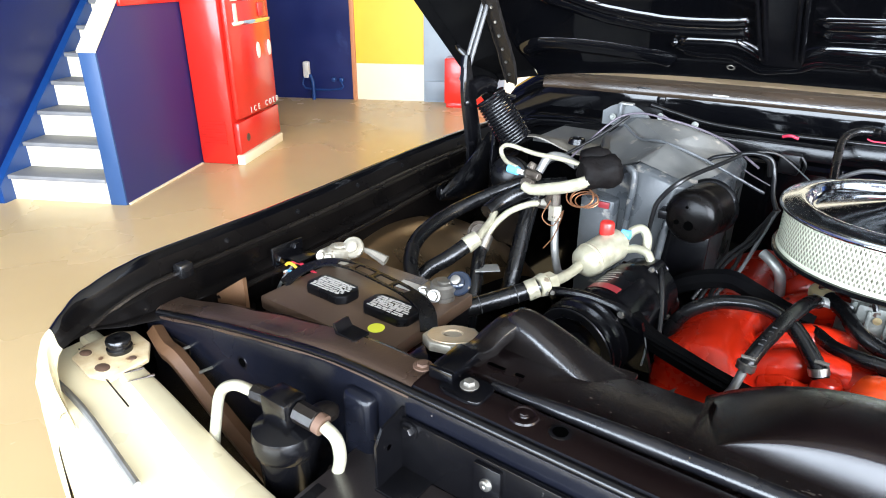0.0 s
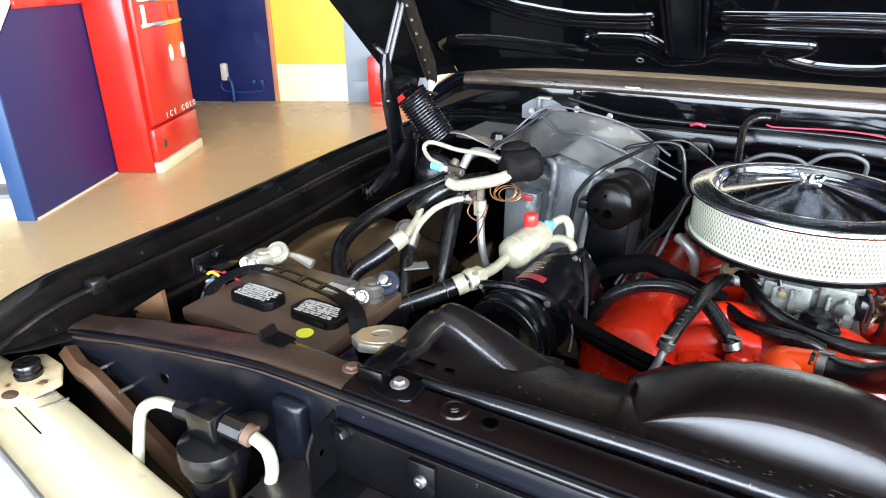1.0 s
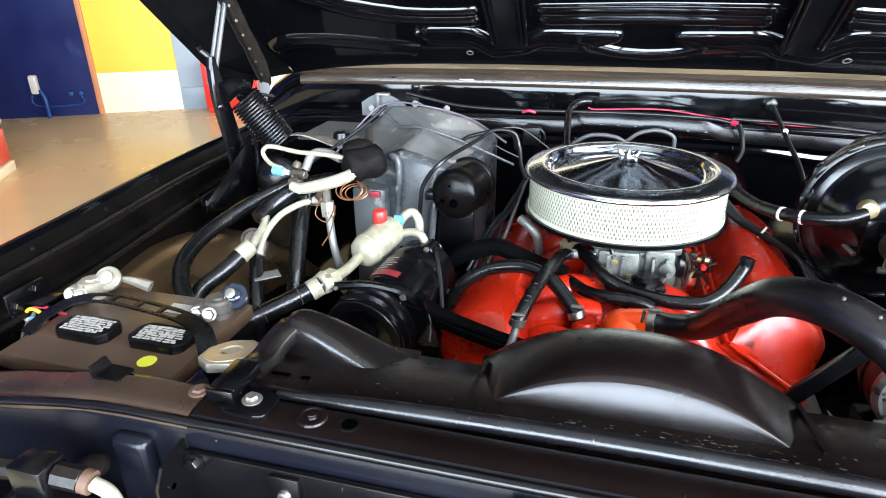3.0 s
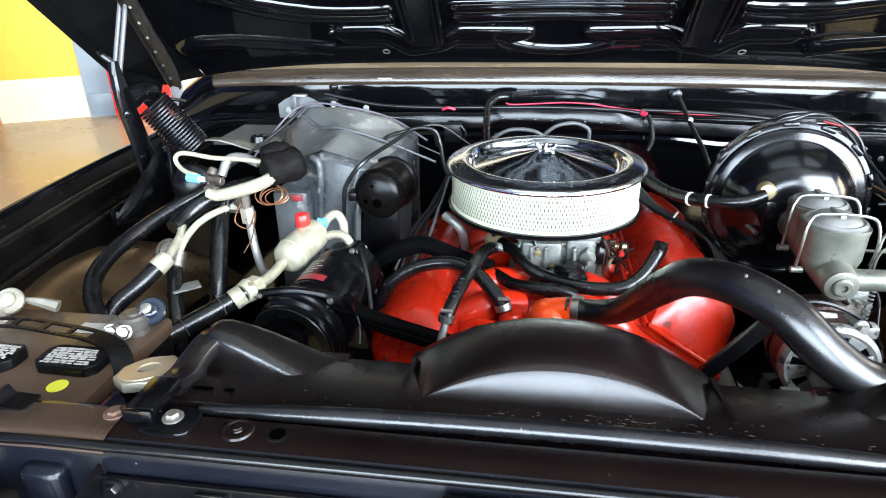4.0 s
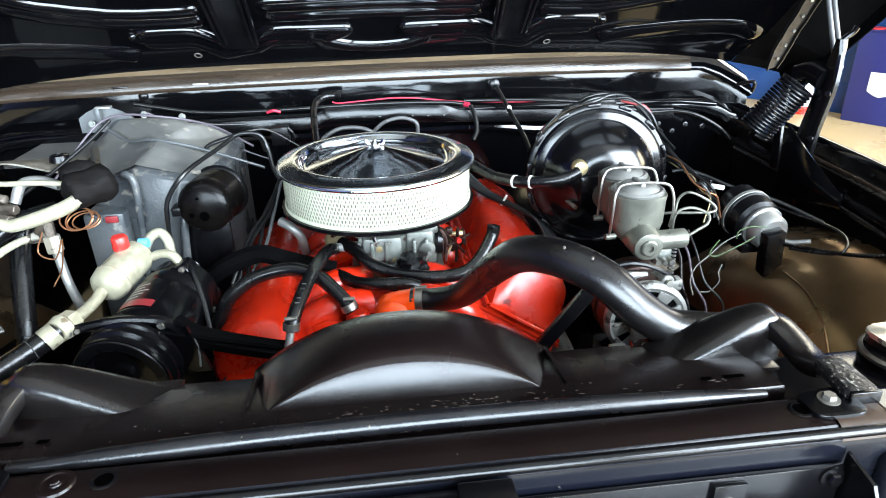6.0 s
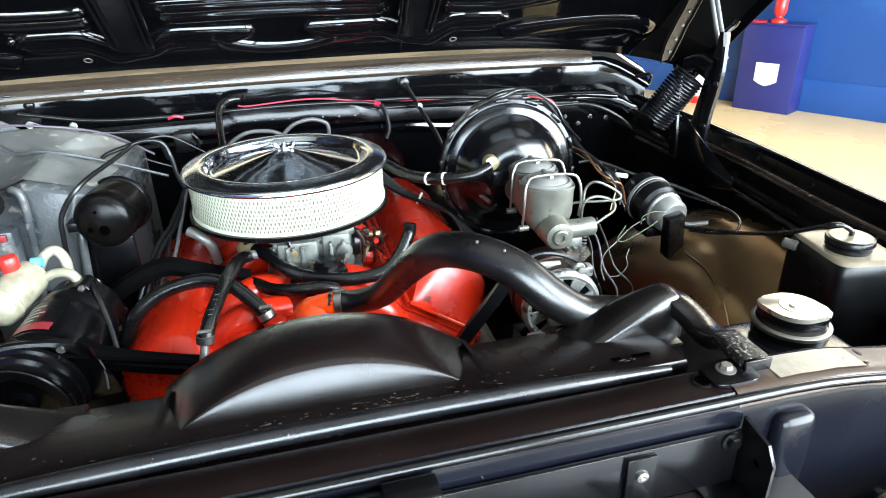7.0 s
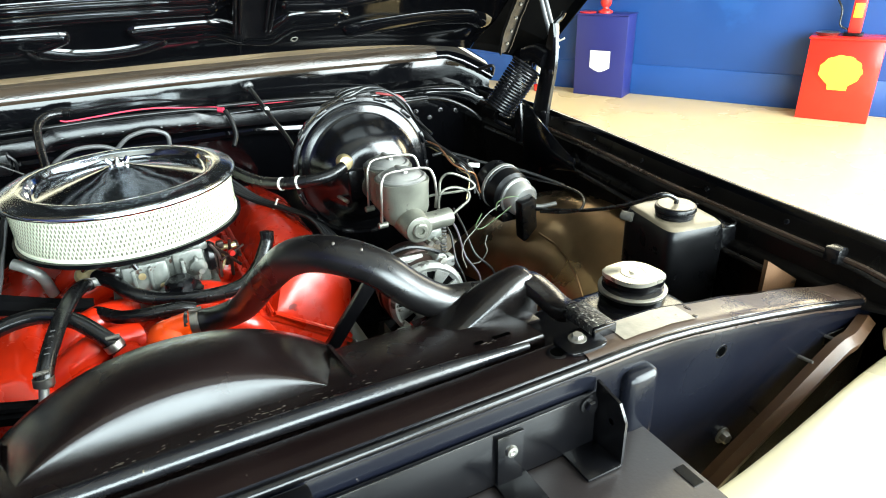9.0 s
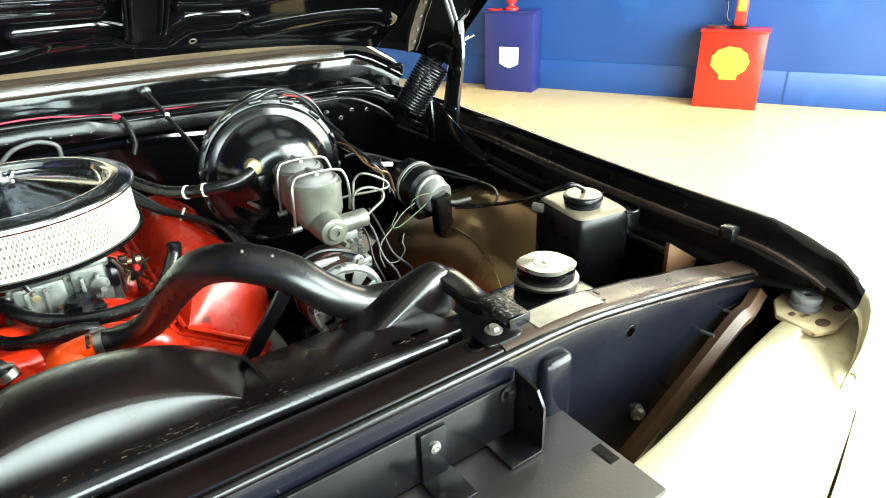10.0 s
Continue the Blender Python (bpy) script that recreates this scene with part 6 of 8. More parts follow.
# ---- battery corner ----
bt = thing("battery", (-0.645, 0.18, 0.80), "black car battery with two vent caps and a carrying strap", "battery")
part("case", box(-0.765, -0.525, 0.090, 0.275, 0.80, 1.012, 0.006), PLASTIC, bt)
part("top", box(-0.768, -0.522, 0.088, 0.278, 1.008, 1.030, 0.004), BATTERY_DUST, bt, "dusty brown-black top cover")
capo = [(-0.041, -0.012), (-0.031, -0.0225), (0.031, -0.0225), (0.041, -0.012), (0.041, 0.012), (0.031, 0.0225), (-0.031, 0.0225), (-0.041, 0.012)]
for cx, cy in ((-0.687, 0.156), (-0.579, 0.160)):
    vcap = part("vent_cap", prism(capo, 0.014, Matrix.Translation((cx, cy, 1.030)) @ Matrix.Rotation(-0.03, 4, "Z"), 0.003), PLASTIC, bt, "black eight-sided vent cap")
    prints = random.Random(int(1000 * abs(cx)))
    for k in range(7):
        xx = cx - 0.031 + 0.004 * prints.random()
        while xx < cx + 0.027:
            w = prints.uniform(0.002, 0.011)
            y0 = cy - 0.0165 + k * 0.0047 + prints.uniform(-0.0006, 0.0006)
            part("print_bar", box(xx, xx + w, y0, y0 + prints.uniform(0.0020, 0.0040), 1.0441, 1.0446), LABEL_WHITE, vcap)
            xx += w + prints.uniform(0.0005, 0.0028)
part("label", box(-0.632, -0.588, 0.228, 0.252, 1.0302, 1.0307), LABEL_WHITE, bt, "white paper label")
part("sticker", lathe([(0.0115, 0), (0.0115, 0.0006), (0, 0.0006)], Matrix.Translation((-0.571, 0.120, 1.0302)), 24), YELLOW, bt, "round yellow sticker")
STRAP = spline([(-0.772, 0.135, 1.030), (-0.760, 0.165, 1.046), (-0.735, 0.196, 1.054), (-0.690, 0.207, 1.055), (-0.624, 0.203, 1.052), (-0.575, 0.197, 1.049), (-0.536, 0.182, 1.044), (-0.512, 0.158, 1.030)], 6)
def strap(u, k):
    i = min(int(u * 42), 41)
    p, q = STRAP[i].lerp(STRAP[i + 1], u * 42 - i), (STRAP[i + 1] - STRAP[i])
    side_ = Vector((-q.y, q.x, 0)).normalized()
    return tuple(p + side_ * 0.012 * k)
# a flat band, opened into a ladder of windows over the caps
pieces = [sheet(strap, steps(0, 0.34, 14), steps(-1, 1, 4), 0.003), sheet(strap, steps(0.70, 1, 12), steps(-1, 1, 4), 0.003)]
for k0, k1 in ((-1, -0.62), (0.62, 1)):
    pieces.append(sheet(strap, steps(0.33, 0.71, 16), steps(k0, k1, 2), 0.003))
for u0 in (0.43, 0.52, 0.61):
    pieces.append(sheet(strap, steps(u0 - 0.008, u0 + 0.008, 2), steps(-0.7, 0.7, 3), 0.003))
part("strap", join(*pieces), RUBBER, bt, "black flexible carrying strap with open windows")
for cx, cy, m1 in ((-0.757, 0.243, CAP_PALE), (-0.548, 0.240, BOLT)):
    tm = part("terminal", lathe([(0.016, 0), (0.016, 0.006), (0.010, 0.010), (0.009, 0.03), (0, 0.031)], Matrix.Translation((cx, cy, 1.030)), 18), m1, bt, "battery terminal post")
    part("terminal_clamp", join(lathe([(0.019, 0.010), (0.020, 0.012), (0.020, 0.024), (0.017, 0.027)], Matrix.Translation((cx, cy, 1.030)), 20), box(cx - 0.030, cx + 0.004, cy - 0.022, cy + 0.004, 1.036, 1.050, 0.004)), m1, tm)
    for q in ((-0.020, -0.022, 1.042), (0.000, -0.024, 1.044)):
        part("clamp_bolt", hexbolt((cx + q[0], cy + q[1], q[2]), 0.0075, 0.008, (0.35, -0.8, 0.4), 0.0095), STEEL if cx > -0.7 else m1, tm)
    part("clamp_arm", tube([(cx - 0.004, cy, 1.050), (cx + 0.010, cy + 0.006, 1.055), (cx + 0.022, cy + 0.008, 1.060)], [0.009, 0.007, 0.006], n=4, seg=8), m1, tm)
    part("terminal_knob", lathe([(0.008, 0), (0.017, 0.002), (0.0185, 0.004), (0.0185, 0.009), (0.0165, 0.011), (0.0105, 0.0115), (0.010, 0.017), (0.007, 0.019), (0, 0.019)], axis_matrix((cx + 0.016, cy + 0.016, 1.050), (cx + 0.024, cy - 0.006, 1.072)), 26), m1 if cx < -0.7 else SMOKED, tm)
part("knob_centre", lathe([(0.0075, 0), (0.0068, 0.003), (0.003, 0.004), (0, 0.004)], axis_matrix((-0.5263, 0.2380, 1.0670), (-0.5183, 0.2160, 1.0890)), 16), STEEL, bt, "bright knob centre")
tr = solo("battery_tray", box(-0.79, -0.50, 0.065, 0.30, 0.785, 0.80, 0.004), SATIN_BLACK, "black steel battery tray", "tray")
part("tray_post", box(-0.70, -0.62, 0.16, 0.22, 0.44, 0.786), SATIN_BLACK, tr)
hd = thing("hold_down_bar", (-0.65, 0.27, 1.03), "pale steel cable lug bar behind the battery", "bar")
part("bar", tube([(-0.735, 0.265, 1.052), (-0.715, 0.272, 1.046), (-0.690, 0.278, 1.036)], [0.003, 0.006, 0.009], seg=6), BARE, hd)
brk = thing("relay_bracket", (-0.82, 0.235, 1.03), "small black bracket with coloured wires on the inner fender", "bracket")
part("plate", box(-0.835, -0.790, 0.185, 0.222, 1.038, 1.042, 0.001), SATIN_BLACK, brk)
part("back_plate", box(-0.838, -0.832, 0.168, 0.232, 1.012, 1.058, 0.002), SATIN_BLACK, brk)
for y, z in ((0.182, 1.036), (0.216, 1.047)):
    part("bolt", hexbolt((-0.832, y, z), 0.008, 0.006, (1, 0, 0), 0.011), SATIN_BLACK, brk)
for mt, pts in ((YELLOW_WALL, ((-0.834, 0.189, 1.018), (-0.820, 0.187, 1.030), (-0.808, 0.187, 1.031), (-0.797, 0.189, 1.022))),
                (ORANGE, ((-0.832, 0.187, 1.008), (-0.818, 0.185, 1.005), (-0.804, 0.186, 1.008), (-0.796, 0.189, 1.014))),
                (BLUE_PLASTIC, ((-0.822, 0.186, 1.016), (-0.812, 0.184, 1.019), (-0.802, 0.186, 1.016))),
                (WHITE_PLASTIC, ((-0.828, 0.184, 1.014), (-0.820, 0.182, 1.017))),
                (WIRE_RED, ((-0.812, 0.190, 1.034), (-0.795, 0.190, 1.036), (-0.772, 0.189, 1.032), (-0.752, 0.190, 1.026)))):
    part("wire", tube(pts, 0.0027, n=5, seg=7), mt, brk)
part("wire", tube([(-0.815, 0.20, 1.03), (-0.822, 0.17, 1.0), (-0.828, 0.15, 0.95)], 0.003, seg=7), WIRE_GREY, brk)

# receiver drier before the core support
rd = thing("receiver_drier", (-0.512, -0.085, 0.75), "black receiver drier canister with aluminium pipes", "receiver drier")
D = Matrix.Translation((-0.512, -0.085, 0))
part("canister", lathe([(0.026, 0.72), (0.029, 0.96), (0.030, 1.006), (0.034, 1.010), (0.0352, 1.018), (0.0352, 1.030), (0.0335, 1.036), (0.018, 1.043), (0, 1.044)], D, 36), SATIN_BLACK, rd)
part("head_block", box(-0.534, -0.497, -0.096, -0.066, 1.040, 1.071, 0.003, None), SATIN_BLACK, rd)
part("union_nut", rod((-0.534, -0.083, 1.058), (-0.556, -0.086, 1.058), 0.010, seg=8, bevel=0.001), DUSTY_BLACK, rd)
part("union_nut", rod((-0.497, -0.080, 1.058), (-0.472, -0.077, 1.054), 0.0115, seg=8, bevel=0.001), DUSTY_BLACK, rd)
part("rust_collar", rod((-0.472, -0.077, 1.054), (-0.464, -0.076, 1.052), 0.011, seg=16), RUST, rd, "rusty collar")
part("sight_boss", lathe([(0.015, 0), (0.015, 0.006), (0.010, 0.010), (0, 0.011)], Matrix.Translation((-0.482, -0.058, 1.046)), 20), DUSTY_BLACK, rd)
part("pipe", tube([(-0.556, -0.086, 1.058), (-0.585, -0.089, 1.056), (-0.606, -0.094, 1.040), (-0.613, -0.10, 1.005), (-0.608, -0.115, 0.955), (-0.60, -0.125, 0.90)], 0.0062, n=6, seg=12), ALU_PIPE, rd, "pale aluminium pipe")
part("pipe", tube([(-0.464, -0.076, 1.052), (-0.449, -0.075, 1.043), (-0.445, -0.075, 1.022), (-0.451, -0.075, 0.998)], 0.0066, n=6, seg=12), ALU_PIPE, rd, "pale aluminium pipe")
part("pipe_nut", rod((-0.451, -0.075, 1.000), (-0.455, -0.075, 0.982), 0.0115, seg=8), DUSTY_BLACK, rd)
part("pipe_nut", rod((-0.455, -0.075, 0.984), (-0.459, -0.075, 0.965), 0.0125, seg=6), ALU_PIPE, rd)
part("bleed_knob", rod((-0.455, -0.082, 0.976), (-0.433, -0.09, 0.974), 0.009, 0.007, seg=8), RUST, rd, "rusty bleed nut")
part("pipe", tube([(-0.459, -0.075, 0.966), (-0.467, -0.078, 0.92), (-0.475, -0.08, 0.80)], 0.0075, seg=12), ALU_PIPE, rd)
part("mount", box(-0.530, -0.495, -0.066, -0.020, 0.90, 0.94, 0.003), SATIN_BLACK, rd)

# ---- heating and cooling case ----
hv = thing("evaporator_case", (-0.42, 0.85, 0.80), "grey moulded evaporator and blower case on the firewall", "heater case")
top = [(-0.535, 0.745, 1.098), (-0.452, 0.712, 1.134), (-0.375, 0.705, 1.115), (-0.335, 0.735, 1.098), (-0.312, 0.86, 1.100), (-0.312, 1.00, 1.105), (-0.37, 0.96, 1.158), (-0.44, 0.94, 1.180), (-0.545, 0.93, 1.180), (-0.62, 0.96, 1.120)]
bot = [(x - 0.015 if x < -0.4 else x, y - 0.01, 0.80) for x, y, z in top]
bmh = bmesh.new()
lo, hi = [bmh.verts.new(p) for p in bot], [bmh.verts.new(p) for p in top]
crest = bmh.verts.new((-0.43, 0.82, 1.158))
for k in range(len(top)):
    j = (k + 1) % len(top)
    bmh.faces.new((lo[k], lo[j], hi[j], hi[k]))
    bmh.faces.new((hi[k], hi[j], crest))
bmh.faces.new(lo[::-1])
bmesh.ops.bevel(bmh, geom=bmh.edges[:], offset=0.007, segments=3, affect="EDGES", profile=0.5)
part("case", bmh, HVAC_GREY, hv, smooth=60)
# dust tone and top light, both put into this paler skin
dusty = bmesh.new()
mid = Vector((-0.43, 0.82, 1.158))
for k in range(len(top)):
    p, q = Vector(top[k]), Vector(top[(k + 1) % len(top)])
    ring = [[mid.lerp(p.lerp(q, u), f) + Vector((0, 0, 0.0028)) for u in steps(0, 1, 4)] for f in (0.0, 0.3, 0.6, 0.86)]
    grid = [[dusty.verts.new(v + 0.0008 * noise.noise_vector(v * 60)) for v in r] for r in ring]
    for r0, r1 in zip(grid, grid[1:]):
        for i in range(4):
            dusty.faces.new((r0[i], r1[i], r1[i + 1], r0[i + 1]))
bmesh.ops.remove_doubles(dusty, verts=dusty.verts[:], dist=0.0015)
part("case_top", dusty, HVAC_PALE, hv, "paler case top, dust and light from above in its colour", smooth=60)
part("top_flange", sheet(lambda u, k: (-0.615 + 0.165 * u, 0.935 + 0.006 * u, 1.135 + 0.05 * k * math.sin(math.pi * min(1, 0.2 + u)) + 0.018), steps(0, 1, 10), steps(0, 1, 3), 0.003), HVAC_GREY, hv, "upright grey flange with bolt holes")
part("vertical_rib", tube([(-0.475, 0.722, 1.118), (-0.462, 0.705, 1.130), (-0.448, 0.700, 1.115), (-0.452, 0.699, 1.04), (-0.462, 0.698, 0.94)], [0.004, 0.007, 0.007, 0.006, 0.005], n=6, seg=10), HVAC_GREY, hv, "pale rubbed rib")
part("side_seam", tube([(-0.55, 0.90, 1.165), (-0.50, 0.86, 1.150), (-0.44, 0.82, 1.160), (-0.36, 0.83, 1.135), (-0.25, 0.85, 1.085)], 0.003, n=5, seg=8), HVAC_GREY, hv)
for x, y, z in ((-0.59, 0.934, 1.172), (-0.485, 0.93, 1.186), (-0.415, 0.94, 1.176)):
    part("case_bolt", hexbolt((x, y - 0.004, z), 0.005, 0.004, (0, -1, 0.3), 0.007), CARB, hv)
part("edge_clip", box(-0.575, -0.567, 0.920, 0.936, 1.17, 1.205, 0.001), HVAC_GREY, hv)
part("edge_clip", box(-0.575, -0.545, 0.920, 0.936, 1.202, 1.206, 0.001), GALV, hv)
# lower left step of the case, and red tag
part("side_duct", box(-0.545, -0.475, 0.69, 0.78, 0.80, 1.065, 0.006), HVAC_GREY, hv)
part("red_tag", box(-0.505, -0.484, 0.684, 0.689, 1.050, 1.062, 0.001), LABEL_RED, hv, "red tag")
# black here stands for the shade on the case's lower right
part("lower_panel", box(-0.385, -0.300, 0.700, 0.71, 0.84, 1.03, 0.003), SATIN_BLACK, hv, "lower case panel, black for its shade")
bw = thing("blower_motor", (-0.318, 0.70, 1.06), "glossy black round blower motor", "blower motor")
Bm = axis_matrix((-0.322, 0.765, 1.068), (-0.338, 0.62, 1.074))
part("flange", lathe([(0.051, 0), (0.053, 0.004), (0.051, 0.010), (0.049, 0.012)], Bm, 40), PLASTIC, bw)
part("can", lathe([(0.048, 0.008), (0.0485, 0.06), (0.0475, 0.066), (0.0485, 0.070), (0.047, 0.088), (0.042, 0.097), (0.031, 0.103), (0, 0.105)], Bm, 44), LEDGE_BLACK, bw, smooth=50)
for dx, dy, r in ((0.004, -0.012, 0.0085), (-0.018, -0.010, 0.0045), (-0.004, 0.020, 0.0025)):
    part("vent_hole", lathe([(r, 0.1035), (r, 0.1052), (0, 0.1052)], Bm @ Matrix.Translation((dx, dy, 0)), 16), HOLE, bw)
part("cooling_tube", tube([(-0.375, 0.70, 1.06), (-0.378, 0.69, 1.02), (-0.385, 0.69, 0.94), (-0.39, 0.70, 0.86)], 0.007, n=5, seg=10), HVAC_GREY, bw)
part("plug", box(-0.388, -0.362, 0.672, 0.70, 1.058, 1.074, 0.002), PLASTIC, bw)
part("lead", tube([(-0.405, 0.685, 0.99), (-0.40, 0.682, 1.05), (-0.392, 0.684, 1.088), (-0.36, 0.70, 1.128), (-0.323, 0.80, 1.141), (-0.295, 0.88, 1.148), (-0.263, 0.90, 1.136), (-0.256, 0.92, 1.10)], 0.0042, n=6, seg=8), WIRE_BLACK, bw)

# air conditioning hoses and pipes
hose("cooling_hose", [(-0.640, 0.295, 0.91), (-0.655, 0.308, 0.978), (-0.696, 0.347, 1.006), (-0.727, 0.404, 1.020), (-0.730, 0.470, 1.036), (-0.705, 0.548, 1.056), (-0.665, 0.610, 1.076), (-0.61, 0.63, 1.10)], 0.0135, RUBBER, "thick black air conditioning hose in a wide loop", seg=18)
hose("cooling_hose", [(-0.690, 0.33, 0.93), (-0.682, 0.365, 0.98), (-0.655, 0.402, 1.006), (-0.638, 0.435, 1.024)], 0.0135, RUBBER, "black air conditioning hose with printed marks", seg=16)
fh = thing("hose_coupling", (-0.63, 0.46, 1.0), "pale aluminium hose couplings and joints", "coupling")
part("ferrule", rod((-0.640, 0.432, 1.022), (-0.628, 0.452, 1.034), 0.0155, 0.014, 18, 0.001), ALU_PIPE, fh)
part("muffler_disc", lathe([(0.018, 0), (0.022, 0.005), (0.0225, 0.008), (0.021, 0.010), (0.0215, 0.015), (0.016, 0.017), (0.015, 0.014), (0.006, 0.014), (0.005, 0.019), (0, 0.020)], axis_matrix((-0.652, 0.50, 1.02), (-0.64, 0.455, 1.045)), 26), FITTING, fh, "dull zinc disc")
part("elbow_pipe", tube([(-0.628, 0.450, 1.033), (-0.632, 0.48, 1.040), (-0.637, 0.51, 1.046), (-0.645, 0.535, 1.056)], 0.0072, n=6, seg=12), ALU_PIPE, fh)
part("elbow_pipe", tube([(-0.632, 0.485, 1.020), (-0.628, 0.505, 1.040), (-0.615, 0.535, 1.060), (-0.59, 0.565, 1.072), (-0.565, 0.575, 1.076)], 0.006, n=6, seg=12), ALU_PIPE, fh)
part("ferrule", rod((-0.633, 0.470, 1.006), (-0.632, 0.490, 1.026), 0.0155, 0.0125, 18, 0.001), STEEL, fh)
part("joint_block", join(box(-0.560, -0.538, 0.567, 0.588, 1.068, 1.086, 0.004), rod((-0.556, 0.570, 1.084), (-0.548, 0.566, 1.104), 0.007, 0.006, 8, 0.001), rod((-0.575, 0.575, 1.074), (-0.556, 0.575, 1.076), 0.0085, seg=10)), FITTING, fh, "grimy pipe joint")
part("joint_nut", rod((-0.568, 0.575, 1.076), (-0.556, 0.575, 1.077), 0.0095, seg=6), CAP_SILVER, fh)
hose("cooling_hose", [(-0.60, 0.385, 0.88), (-0.596, 0.39, 0.935), (-0.612, 0.425, 0.975), (-0.630, 0.462, 0.998), (-0.633, 0.475, 1.010)], 0.0125, RUBBER, "bent black air conditioning hose", seg=16)
hose("cooling_hose", [(-0.585, 0.49, 0.90), (-0.590, 0.52, 0.955), (-0.600, 0.56, 1.000), (-0.608, 0.60, 1.045), (-0.605, 0.62, 1.075)], 0.0155, RUBBER, "straight thick black hose", seg=16)
hose("cooling_hose", [(-0.655, 0.525, 1.052), (-0.645, 0.56, 1.066), (-0.61, 0.60, 1.088), (-0.55, 0.635, 1.098)], 0.016, RUBBER, "short black hose with a ribbed end", seg=16)
wp = thing("expansion_valve", (-0.54, 0.58, 1.08), "expansion valve with pale pipes and wrapped black insulation", "expansion valve")
part("liquid_line", tube([(-0.628, 0.578, 1.132), (-0.655, 0.588, 1.136), (-0.674, 0.600, 1.146), (-0.674, 0.602, 1.158), (-0.655, 0.600, 1.165), (-0.60, 0.592, 1.160), (-0.55, 0.588, 1.160), (-0.50, 0.586, 1.156)], 0.0042, n=6, seg=10), ALU_PIPE, wp, "thin pale pipe")
part("blue_cap", rod((-0.645, 0.58, 1.127), (-0.624, 0.577, 1.126), 0.0082, seg=14), BLUE_PLASTIC, wp, "blue service cap")
part("white_tip", rod((-0.624, 0.577, 1.126), (-0.612, 0.577, 1.125), 0.0048, seg=12), WHITE_PLASTIC, wp)
part("valve_body", join(box(-0.608, -0.592, 0.570, 0.592, 1.104, 1.134, 0.004), rod((-0.60, 0.572, 1.128), (-0.574, 0.566, 1.126), 0.0075, seg=6, bevel=0.001), rod((-0.606, 0.566, 1.112), (-0.584, 0.560, 1.110), 0.009, seg=8, bevel=0.001), rod((-0.596, 0.575, 1.106), (-0.592, 0.572, 1.088), 0.006, seg=10)), FITTING, wp, "grimy brown valve body")
part("valve_head", rod((-0.598, 0.575, 1.135), (-0.594, 0.581, 1.146), 0.0085, 0.007, 18, 0.002), FITTING, wp)
part("suction_pipe", tube([(-0.598, 0.552, 1.110), (-0.58, 0.552, 1.106), (-0.54, 0.553, 1.115), (-0.50, 0.558, 1.128), (-0.478, 0.562, 1.140)], [0.008, 0.010, 0.0110, 0.0110, 0.0098], n=6, seg=14), ALU_PIPE, wp, "thick pale pipe")
part("curved_pipe", tube([(-0.585, 0.585, 1.13), (-0.575, 0.60, 1.155), (-0.55, 0.605, 1.158), (-0.52, 0.60, 1.150)], 0.008, n=6, seg=10), GALV, wp)
ins = lathe([(0.012, 0.0), (0.022, 0.002), (0.026, 0.008), (0.028, 0.016), (0.0275, 0.024), (0.026, 0.032), (0.0275, 0.042), (0.029, 0.05), (0.028, 0.058), (0.025, 0.066), (0.016, 0.072)], axis_matrix((-0.498, 0.566, 1.146), (-0.438, 0.625, 1.152)), 36)
for v in ins.verts:
    v.co += 0.0045 * noise.noise_vector(v.co * 45) + 0.0018 * noise.noise_vector(v.co * 150)
part("insulation", ins, FOAM, wp, "lumpy black insulation wrap", smooth=60)
ins2 = lathe([(0.010, 0.0), (0.019, 0.003), (0.022, 0.012), (0.021, 0.022), (0.022, 0.032), (0.020, 0.042), (0.018, 0.05), (0.010, 0.055)], axis_matrix((-0.51, 0.59, 1.160), (-0.455, 0.625, 1.170)), 20)
for v in ins2.verts:
    v.co += 0.004 * noise.noise_vector(v.co * 50) + 0.0016 * noise.noise_vector(v.co * 160)
part("insulation", ins2, FOAM, wp, "lumpy black insulation wrap", smooth=60)
part("drop_pipe", tube([(-0.543, 0.575, 1.095), (-0.540, 0.572, 1.06), (-0.535, 0.566, 1.02), (-0.526, 0.555, 0.992), (-0.505, 0.530, 0.972), (-0.478, 0.505, 0.985)], 0.0072, n=6, seg=12), GALV, wp, "grey drop pipe")
part("pipe_nut", rod((-0.5415, 0.573, 1.078), (-0.5395, 0.571, 1.050), 0.0125, seg=6, bevel=0.0015), CAP_SILVER, wp)
part("pipe_nut", rod((-0.5425, 0.575, 1.10), (-0.5415, 0.573, 1.078), 0.0085, seg=8), FITTING, wp)
for k in range(4):
    c = Vector((-0.494 + 0.003 * k, 0.566 + 0.004 * k, 1.106 - 0.003 * k))
    part("capillary_coil", tube([c + Vector(((0.024 - 0.003 * (k % 2)) * math.cos(a), 0.012 * math.sin(a), 0.012 * math.sin(a) + 0.003 * math.sin(a + k))) for a in steps(0.2 * k, 6.2 + 0.2 * k, 14)], 0.0012, n=4, seg=6), COPPER, wp, "copper capillary")
part("capillary_coil", tube([(-0.545, 0.56, 1.09), (-0.555, 0.55, 1.06), (-0.53, 0.545, 1.05), (-0.515, 0.55, 1.08), (-0.53, 0.555, 1.03), (-0.548, 0.55, 1.0)], 0.0012, n=5, seg=6), COPPER, wp)
hose("discharge_hose", [(-0.466, 0.402, 1.012), (-0.495, 0.372, 1.000), (-0.53, 0.335, 0.988), (-0.565, 0.30, 0.976), (-0.60, 0.27, 0.955)], 0.0145, RUBBER, "straight black compressor hose", seg=16)
